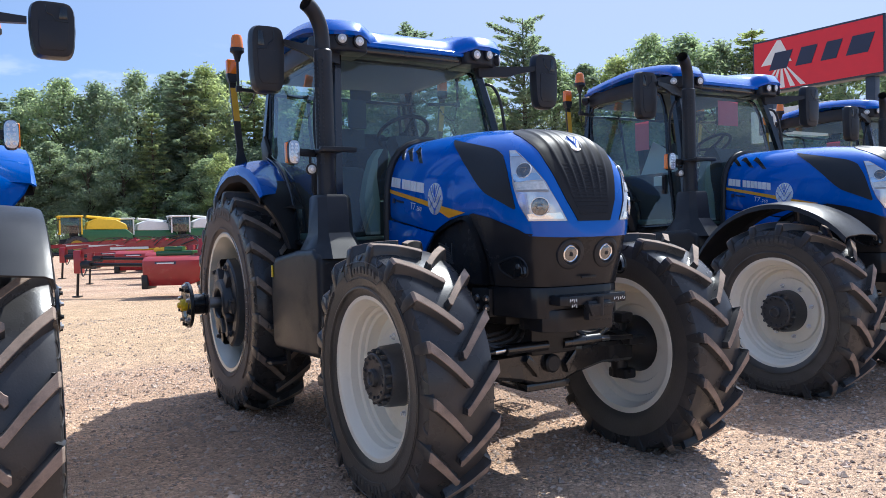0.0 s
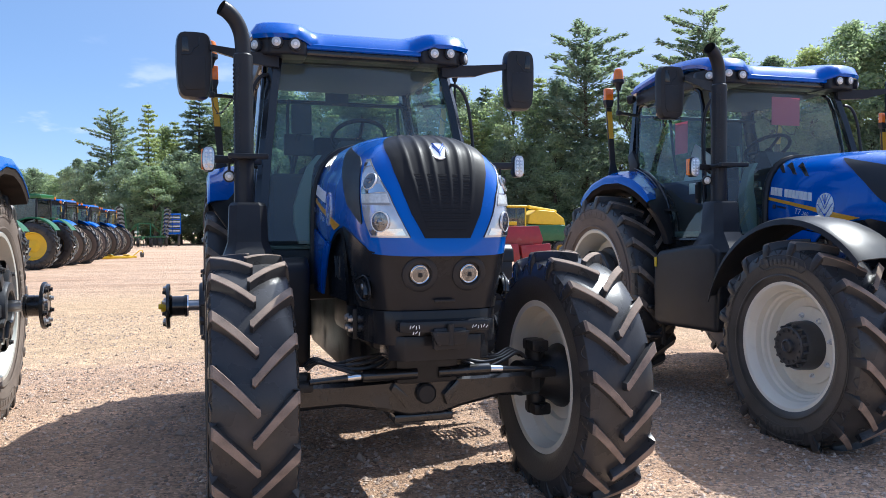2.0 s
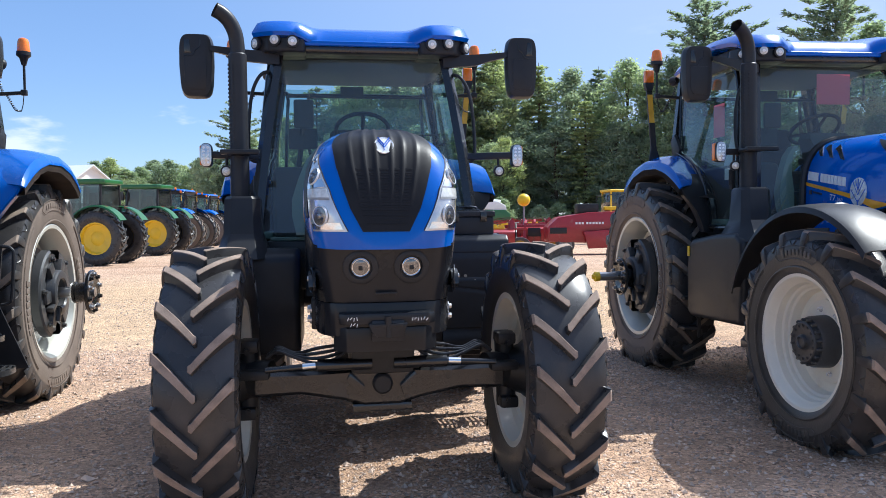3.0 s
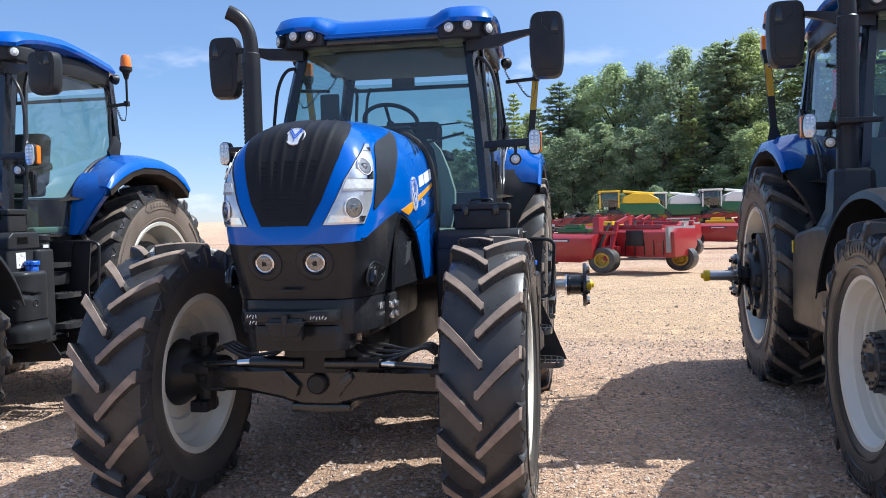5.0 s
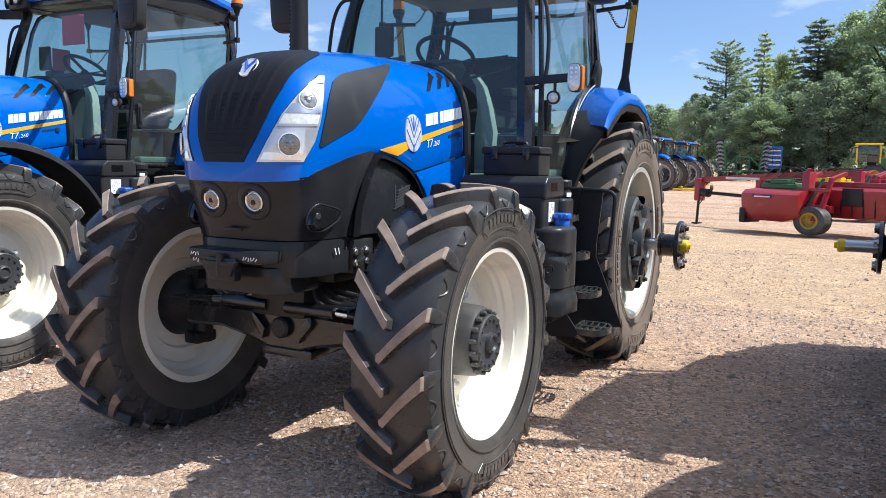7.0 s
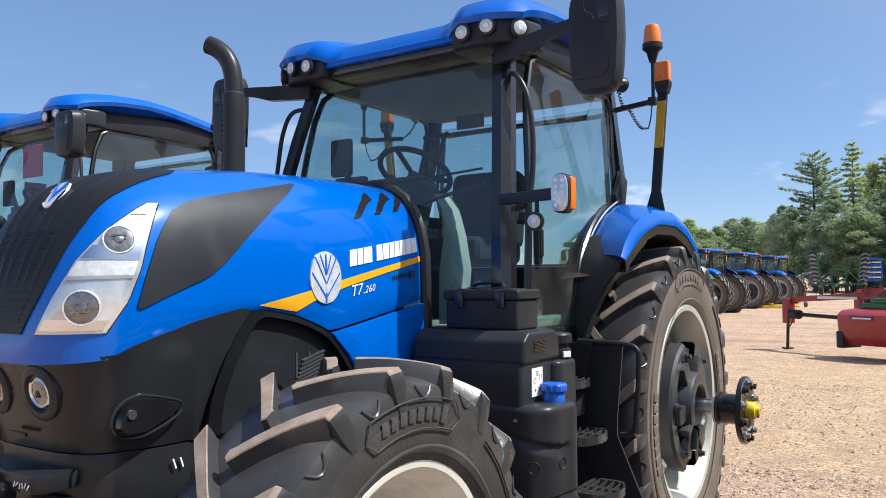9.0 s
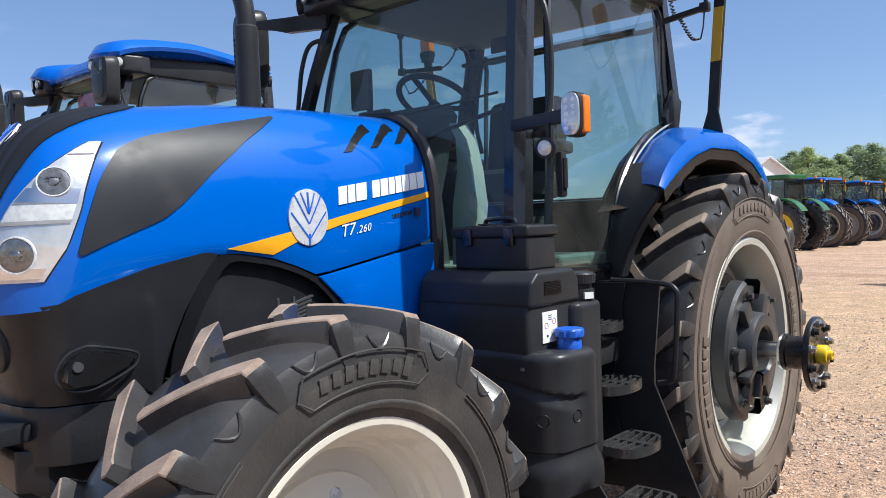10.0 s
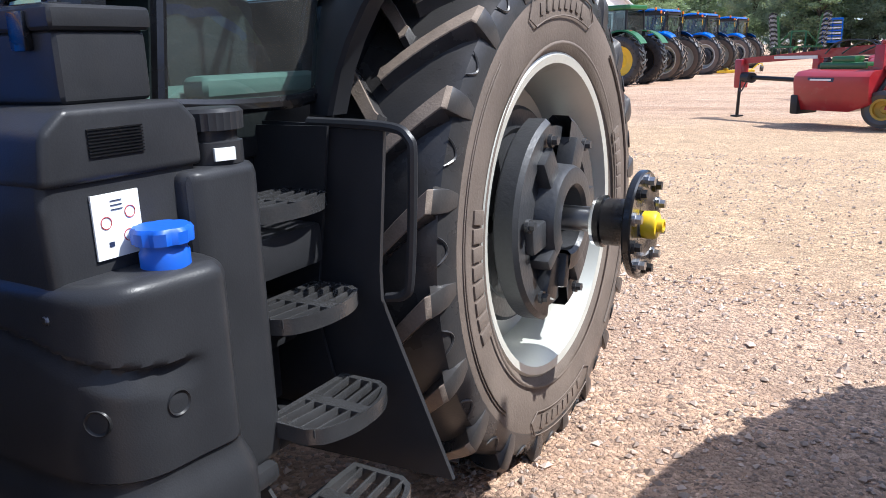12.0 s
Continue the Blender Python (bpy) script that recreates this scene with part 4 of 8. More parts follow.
        word = [1.0, 0.85, 1.3, 0, 1.0, 1.0, 0.8, 0.8, 1.0, 1.0, 1.0]
        if s < 0:
            word = word[::-1]
        tot = sum(w if w else 0.45 for w in word) + 0.16 * len(word)
        y = 0.553
        for k, wd in enumerate(word):
            stp = (1.06 - 0.553) / tot
            wl = (wd if wd else 0.45) * stp
            if wd:
                z0 = 1.745 + (y - 0.553) * 0.150
                lo_ = m([(y, z0), (y + wl, z0 + wl * 0.15)])
                up_ = m([(y + 0.006, z0 + 0.068), (y + wl + 0.006, z0 + wl * 0.15 + 0.068)])
                part("letter_block", drape(tree, lo_, up_, d, 0.004, 4, 3, 0.003), WHITE, hood, "plain white letter-sized block")
            y += wl + 0.16 * stp
        tm = text_mesh("T7", 0.066, 1.0, 0.2)
        t2 = text_mesh(".260", 0.042, 1.1, 0.25)
        for bmx, off in ((tm, 0.0), (t2, 0.080)):
            for v in bmx.verts:
                u = v.co.x + off
                yy = 0.555 + u if s > 0 else 0.745 - u
                zz = 1.622 + v.co.y + u * 0.15 * (1 if s > 0 else -1) + (0 if s > 0 else 0.028)
                hit, nor, _, _ = tree.ray_cast(Vector((s * 1.5, yy, zz)), Vector(d))
                v.co = (hit + Vector((s * 0.004, 0, 0))) if hit else Vector((s * 0.436, yy, zz))
            part("model_number", bmx, WHITE, hood, "white model number T7.260", smooth=False)
        for k in range(8):
            bm = B()
            y0 = 0.845 + 0.0155 * k
            drape(tree, m([(y0, 1.690 + 0.0023 * k), (y0 + 0.011, 1.6915 + 0.0023 * k)]), m([(y0, 1.706 + 0.0023 * k), (y0 + 0.011, 1.7075 + 0.0023 * k)]), d, 0.003, 2, 1, 0.002, bm=bm)
            part("dealer_mark", bm, SIGNNAVY, hood)
        bm = B()
        box(bm, (s * 0.428, 0.990, 1.716), (0.006, 0.032, 0.034))
        part("dealer_mark", bm, SIGNNAVY, hood, "small dark dealer mark as plain bars")
        # lower blue side panel
        bm = B()
        prism(bm, [(0.455, 1.480), (0.62, 1.506), (0.8, 1.536), (1.105, 1.585), (1.105, 1.16), (0.72, 1.16), (0.64, 1.27), (0.56, 1.385)], "x", s * 0.395, s * 0.424, 0.006)
        part("lower_side_panel", bm, BLUE, T, "blue lower engine side panel")
        # headlamp
        inn = [(s * x, y, z) for x, y, z in ((0.352, -0.36, 1.938), (0.318, -0.47, 1.84), (0.272, -0.53, 1.745), (0.262, -0.54, 1.715), (0.225, -0.57, 1.63), (0.185, -0.60, 1.532))]
        out = [(s * x, y, z) for x, y, z in ((0.368, -0.335, 1.940), (0.390, -0.375, 1.84), (0.396, -0.40, 1.745), (0.392, -0.405, 1.715), (0.392, -0.445, 1.63), (0.368, -0.50, 1.535))]
        for edge_line in (inn, out):
            ex = []
            for p in resample(edge_line, 14):
                hit, nor, _, _ = tree.ray_cast(p - Vector((-s * 0.62, 0.78, 0)), Vector((-s * 0.62, 0.78, 0)))
                if hit is not None:
                    ex.append(hit)
            bm = B()
            tube(bm, ex, 0.0055, 6)
            part("lamp_gasket", bm, BLACK, hood)
        hl = part("headlight", drape(tree, inn, out, (-s * 0.62, 0.78, 0), 0.006, 26, 10), CLEARLENS, hood, "clear wraparound headlight with two round lamps", angle=60)
        # bright stepped reflectors behind the clear lens, with a darker fold between them
        ei, eo = resample(inn, 41), resample(out, 41)
        for a, b, up, mat, nm in ((14, 18, 2, CHROME, "reflector"), (18, 22, 3, LAMPWHITE, "reflector"), (22, 23, 3, GREYPAINT, "reflector_fold"), (2, 4, 1, CHROME, "reflector"), (36, 39, 0, CHROME, "reflector")):
            lo_ = [ei[a + up].lerp(eo[a], 0.06), ei[min(40, a + up)].lerp(eo[a], 0.94)]
            hi_ = [ei[b + up].lerp(eo[b], 0.06) if b + up < 41 else ei[40].lerp(eo[b], 0.06), ei[min(40, b + up)].lerp(eo[b], 0.94)]
            part(nm, drape(tree, lo_, hi_, (-s * 0.62, 0.78, 0), 0.010, 8, 3, 0.003), mat, hl)
        for k, (px, py, pz, r) in enumerate(((0.305, -0.511, 1.612, 0.043), (0.350, -0.440, 1.815, 0.038))):
            hit, nor, _, _ = tree.ray_cast(Vector((s * px, py, pz)) - Vector((-s * 0.5, 0.85, 0)), Vector((-s * 0.5, 0.85, 0)))
            hit = hit or Vector((s * px, py, pz))
            dd = nor if nor and nor.y < 0 else Vector((s * 0.42, -0.9, 0.05)).normalized()
            bm = B()
            tube(bm, [hit + dd * 0.002, hit + dd * 0.012, hit + dd * 0.012, hit + dd * 0.007], [r * 1.26, r * 1.22, r * 1.14, r * 1.10], 26, caps=False)
            part("lamp_ring", bm, SILVER, hl)
            bm = B()
            tube(bm, [hit + dd * 0.006, hit + dd * 0.0105, hit + dd * 0.0125, hit + dd * 0.0125], [r * 1.16, r * 1.10, r * 0.86, r * 0.80], 26)
            part("lamp_bowl", bm, LAMPDARK, hl)
            bm = B()
            for q in range(3):
                w_ = dd.cross(Vector((0, 0, 1))).normalized()
                tube(bm, [hit + dd * 0.0135 + w_ * r * 0.55 + Vector((0, 0, r * (0.32 * (q - 1)))), hit + dd * 0.0135 - w_ * r * 0.55 + Vector((0, 0, r * (0.32 * (q - 1))))], r * 0.06, 5)
            tube(bm, [hit + dd * 0.012, hit + dd * 0.016, hit + dd * 0.018], [r * 0.42, r * 0.34, r * 0.12], 16)
            part("lamp_lens", bm, LAMPDARK, hl)
        # rubber seal behind the hood
    bm = B()
    pts = []
    for k in range(15):
        a = math.pi * k / 14
        n = 2.9
        c_, s_ = math.cos(a), math.sin(a)
        pts.append((0.42 * abs(c_) ** (2 / n) * (1 if c_ > 0 else -1), 1.115, 1.63 + 0.53 * s_ ** (2 / n)))
    tube(bm, [(0.425, 1.115, 1.20)] + pts + [(-0.425, 1.115, 1.20)], 0.028, 8)
    part("hood_seal", bm, BLACK, T, "black rubber seal round the hood's rear edge")


def front_parts(T):
    # lower nose shell with fog lamps
    bm = B()
    plan = ((0.0, 0.0), (0.20, 0.001), (0.40, 0.005), (0.57, 0.016), (0.70, 0.036), (0.79, 0.062), (0.86, 0.098), (0.905, 0.140), (0.938, 0.185), (0.968, 0.252), (0.988, 0.34))
    arch_back = [(1.165, -0.155), (1.29, -0.135), (1.40, -0.09), (1.50, -0.03), (1.585, 0.045)]
    front_y = [(1.165, -0.528), (1.26, -0.545), (1.35, -0.562), (1.43, -0.584), (1.475, -0.602)]
    half_w = [(1.165, 0.372), (1.30, 0.392), (1.45, 0.406), (1.585, 0.413)]
    cols = []
    for g, dy in plan + tuple((1.0, None) for _ in range(6)):
        cols.append((g, dy))
    grid = []
    for k, (g, dy) in enumerate(cols):
        col = []
        for j in range(10):
            f = j / 9
            if dy is not None:
                z_top = interp(-0.602 + dy, HOOD_LOW) + 0.012
                z = 1.165 + (z_top - 1.165) * f
                col.append((interp(z, half_w) * g, interp(z, front_y) + dy, z))
            else:
                e = (k - len(plan) + 1) / 6
                y0 = -0.262
                # slide back towards the arch, whose edge leans with height
                z_top = interp(y0 + (0.045 - y0) * e, HOOD_LOW) + 0.012
                z = 1.165 + (z_top - 1.165) * f
                y = (interp(z, front_y) + 0.34) * (1 - e) + interp(z, arch_back) * e
                col.append((interp(z, half_w) + 0.004 * math.sin(e * math.pi), y, z))
        grid.append(col)
    full = [[(-x, y, z) for x, y, z in col] for col in reversed(grid[1:])] + grid
    ring_loft(bm, full, closed=False)
    bmesh.ops.recalc_face_normals(bm, faces=bm.faces)
    bmesh.ops.solidify(bm, geom=bm.faces[:], thickness=0.010)
    nose = part("lower_nose", bm, SHELL, T, "black plastic lower nose with two round lamps", angle=50)
    bm = B()
    prism(bm, [(-0.20, -0.46), (0.20, -0.46), (0.30, -0.10), (-0.30, -0.10)], "z", 1.17, 1.42)
    part("nose_core", bm, CHASSIS, nose)
    for s in (1, -1):
        bm = B()
        c = Vector((s * 0.130, -0.558, 1.349))
        d = Vector((s * 0.05, -1, -0.21)).normalized()
        tube(bm, [c - d * 0.012, c + d * 0.007, c + d * 0.013, c + d * 0.014, c + d * 0.002], [0.094, 0.090, 0.080, 0.062, 0.055], 32, caps=False)
        part("lamp_surround", bm, BLACK, nose)
        bm = B()
        tube(bm, [c - d * 0.020, c + d * 0.006, c + d * 0.009, c + d * 0.005], [0.053, 0.051, 0.047, 0.043], 28)
        f = part("fog_lamp", bm, CHROME, nose, "round chrome fog lamp")
        bm = B()
        tube(bm, [c + d * 0.004, c + d * 0.008, c + d * 0.011], [0.043, 0.034, 0.012], 24)
        part("lamp_lens", bm, LAMPDARK, f)
        bm = B()
        box(bm, c + d * 0.011, (0.022, 0.004, 0.026), 0.003)
        part("lamp_bar", bm, CHASSIS, f)
        # latch handle on the side of the shell
        shell = nose
        bm = B()
        pts = [(s * (0.397 - max(0, -0.30 - y) * 0.17), y, z) for y, z in ((-0.475, 1.245), (-0.472, 1.28), (-0.445, 1.318), (-0.405, 1.336), (-0.37, 1.336), (-0.262, 1.308), (-0.243, 1.286), (-0.268, 1.255), (-0.37, 1.213), (-0.445, 1.215), (-0.475, 1.245))]
        tube(bm, curve_pts(pts, 5), 0.005, 8)
        part("handle_rim", bm, SHELL, shell)
        bm = B()
        prism(bm, [(-0.455, 1.245), (-0.452, 1.275), (-0.432, 1.305), (-0.40, 1.322), (-0.375, 1.323), (-0.268, 1.297), (-0.256, 1.285), (-0.275, 1.265), (-0.37, 1.226), (-0.435, 1.226)], "x", s * 0.360, s * 0.396)
        part("handle_recess", bm, GLOSS, shell)
        bm = B()
        cyl(bm, (s * 0.36, -0.425, 1.285), (s * 0.402, -0.425, 1.285), 0.015, 12)
        part("latch", bm, STEEL, shell)
        # arch liner
        bm = B()
        arc = [(-0.155, 1.165), (-0.135, 1.29), (-0.09, 1.40), (-0.03, 1.50), (0.045, 1.583), (0.16, 1.578), (0.31, 1.545), (0.445, 1.488), (0.55, 1.385), (0.63, 1.27), (0.70, 1.16)]
        arc = [(p.y, p.z) for p in curve_pts([(0, y, z) for y, z in arc], 4)]
        arc2 = [(y * 0.90 + 0.036, z - 0.030 * min(1, max(0, (z - 1.2) / 0.3))) for y, z in arc]
        ring_loft(bm, [[(s * 0.412, y, z) for y, z in arc], [(s * 0.418, y, z) for y, z in arc2], [(s * 0.30, y, z) for y, z in arc2]], closed=False)
        bmesh.ops.solidify(bm, geom=bm.faces[:], thickness=0.008)
        part("arch_liner", bm, SHELL, T, "black plastic wheel-arch liner")
        bm = B()
        prism(bm, [(-0.14, 1.17), (-0.10, 1.36), (-0.04, 1.48), (0.04, 1.572)] + [(y, z - 0.006) for y, z in arc[20:]], "x", s * 0.370, s * 0.385)
        part("arch_panel", bm, SHELL, T, "black panel inside the wheel arch")
        for k in range(7):
            bm = B()
            box(bm, (s * 0.388, 0.335 + 0.008 * k, 1.300 + 0.016 * k), (0.012, 0.130, 0.010), 0.002, Matrix.Rotation(0.25, 4, "X"))
            part("screen_slat", bm, CAST, T)
        bm = B()
        box(bm, (s * 0.381, 0.36, 1.35), (0.006, 0.16, 0.135), 0.002)
        for q in (0.29, 0.36, 0.43):
            box(bm, (s * 0.384, q, 1.35), (0.010, 0.010, 0.13), 0.002)
        part("engine_screen", bm, CAST, T, "slotted grey screen inside the wheel arch")
        # cast bracket with four bolts
        bm = B()
        box(bm, (s * 0.345, -0.03, 1.06), (0.09, 0.19, 0.17), 0.012)
        br = part("frame_bracket", bm, CHASSIS, T)
        for q in (-0.05, 0.05):
            for h in (1.03, 1.085):
                bolt(br, (s * 0.39, -0.05 + q, h), (s, 0, 0), 0.017, 0.022)
    # bumper block and hitch ledge
    bm = B()
    side = [(0.370 * g, -0.526 + dy) for g, dy in plan] + [(0.370, -0.15), (0.36, -0.06)]
    prism(bm, [(-x, y) for x, y in reversed(side[1:])] + side, "z", 0.985, 1.162, 0.010)
    prism(bm, [(-0.27, -0.25), (-0.27, -0.47), (-0.20, -0.535), (0.20, -0.535), (0.27, -0.47), (0.27, -0.25)], "z", 0.905, 1.035, 0.012)
    bump = part("front_bumper", bm, SHELL, T, "black front support block")
    bm = B()
    prism(bm, [(-0.245, -0.50), (-0.245, -0.60), (-0.21, -0.63), (0.21, -0.63), (0.245, -0.60), (0.245, -0.50)], "z", 1.062, 1.118, 0.010)
    box(bm, (0, -0.625, 1.03), (0.17, 0.05, 0.11), 0.012)
    prism(bm, [(-0.10, 1.07), (-0.07, 1.00), (0.07, 1.00), (0.10, 1.07)], "y", -0.665, -0.62, 0.006)
    part("tow_ledge", bm, SHELL, bump)
    bm = B()
    cyl(bm, (0, -0.655, 1.00), (0, -0.655, 1.105), 0.016, 14)
    box(bm, (0.0, -0.660, 1.06), (0.15, 0.014, 0.016), 0.003)
    part("tow_pin", bm, CHASSIS, bump)
    for x0, z0, n in ((-0.20, 1.105, 4), (-0.185, 1.075, 3), (0.125, 1.098, 6)):
        for k in range(n):
            bm = B()
            box(bm, (x0 + 0.015 * k, -0.6325, z0 - 0.012 + 0.003 * math.sin(k * 2.1)), (0.0035, 0.002, 0.017), 0.0, Matrix.Rotation(0.3 + 0.5 * math.sin(k * 1.7), 4, "Y"))
            part("chalk_mark", bm, WHITE, bump, "hand-written paint mark as a plain bar")
    for q in (0.0, 0.028):
        bm = B()
        box(bm, (0.372, -0.250 + q, 1.100), (0.003, 0.005, 0.034), 0.0, Matrix.Rotation(0.35, 4, "X"))
        part("chalk_mark", bm, WHITE, bump)
    bm = B()
    box(bm, (0, -0.560, 1.212), (0.11, 0.01, 0.012), 0.003)
    part("nose_latch", bm, CHASSIS, T)
    # engine, gearbox and frame
    bm = B()
    box(bm, (0, 0.48, 1.22), (0.58, 1.25, 0.62), 0.05)
    box(bm, (0, 0.30, 0.88), (0.36, 1.1, 0.30), 0.04)
    part("engine", bm, CHASSIS, T, "black engine block in shade under the hood")
    bm = B()
    box(bm, (0, 1.65, 0.86), (0.50, 1.9, 0.52), 0.06)
    prism(bm, [(-0.18, 0.62), (0.18, 0.62), (0.12, 0.50), (-0.12, 0.50)], "y", 0.0, 2.2, 0.02)
    part("gearbox", bm, CHASSIS, T)
    bm = B()
    cyl(bm, (-0.80, 2.927, 0.912), (0.80, 2.927, 0.912), 0.15, 24)
    box(bm, (0, 2.9, 0.95), (0.62, 0.66, 0.62), 0.06)
    cyl(bm, (-0.86, 2.927, 0.912), (0.86, 2.927, 0.912), 0.10, 24)
    part("rear_axle", bm, CHASSIS, T)
    # front axle
    bm = B()
    for s in (1, -1):
        rings = []
        for x, yh, zt, zb in ((0.0, 0.095, 0.765, 0.545), (0.10, 0.095, 0.765, 0.545), (0.22, 0.085, 0.752, 0.578), (0.45, 0.075, 0.745, 0.618), (0.70, 0.080, 0.75, 0.612)):
            rings.append([(s * x, -0.10 - yh, zt - 0.02), (s * x, -0.10 - yh + 0.02, zt), (s * x, -0.10 + yh, zt), (s * x, -0.10 + yh, zb), (s * x, -0.10 - yh + 0.02, zb), (s * x, -0.10 - yh, zb + 0.02)])
        ring_loft(bm, rings)
    box(bm, (0, -0.03, 0.53), (0.34, 0.30, 0.05), 0.015)
    bmesh.ops.recalc_face_normals(bm, faces=bm.faces)
    axle = part("front_axle", bm, GLOSS, T, "black front axle beam with pivot boss")
    bm = B()
    tube(bm, [(0, -0.19, 0.672), (0, -0.225, 0.672), (0, -0.235, 0.672)], [0.058, 0.056, 0.045], 28)
    part("pivot_boss", bm, CHASSIS, axle)
    for s in (1, -1):
        bm = B()
        prism(bm, [(s * 0.10, 0.66), (s * 0.18, 0.74), (s * 0.20, 0.70), (s * 0.13, 0.62), (s * 0.12, 0.60)], "y", -0.225, -0.19, 0.005)
        part("axle_web", bm, GLOSS, axle)
    for s in (1, -1):
        bm = B()
        cyl(bm, (s * 0.760, 0.0, 0.47), (s * 0.745, 0.0, 0.91), 0.058, 18)
        box(bm, (s * 0.745, -0.02, 0.88), (0.11, 0.16, 0.07), 0.02)
        box(bm, (s * 0.760, -0.02, 0.50), (0.11, 0.16, 0.07), 0.02)
        cyl(bm, (s * 0.62, -0.05, 0.69), (s * 0.80, 0, 0.69), 0.105, 24)
        box(bm, (s * 0.70, -0.19, 0.745), (0.16, 0.10, 0.05), 0.015)
        kn = part("steering_knuckle", bm, CHASSIS, axle)
        for h in (0.86, 0.52):
            bolt(kn, (s * 0.750, -0.105, h), (0, -1, 0), 0.014, 0.016, CHASSIS)
        bm = B()
        cyl(bm, (s * 0.06, -0.235, 0.792), (s * 0.36, -0.235, 0.792), 0.034, 16)
        cyl(bm, (s * 0.36, -0.235, 0.792), (s * 0.64, -0.235, 0.775), 0.017, 12)
        part("steering_cylinder", bm, GLOSS, axle, "hydraulic steering cylinder")
        bm = B()
        cyl(bm, (s * 0.37, -0.235, 0.792), (s * 0.44, -0.235, 0.788), 0.019, 14)
        part("cylinder_rod", bm, CHROME, axle)
        for k in range(4):
            bm = B()
            y0 = -0.16 + 0.05 * k
            pts = [(s * 0.16, y0, 0.90), (s * 0.24, y0 - 0.05, 0.83 + 0.015 * k), (s * 0.36, y0 - 0.06, 0.80 + 0.02 * k), (s * 0.48, y0 - 0.02, 0.83), (s * 0.58, y0 + 0.02, 0.86), (s * 0.64, y0 + 0.04, 0.82)]
            tube(bm, curve_pts(pts, 5), 0.010, 8)
            part("hydraulic_hose", bm, RUBBER, axle)


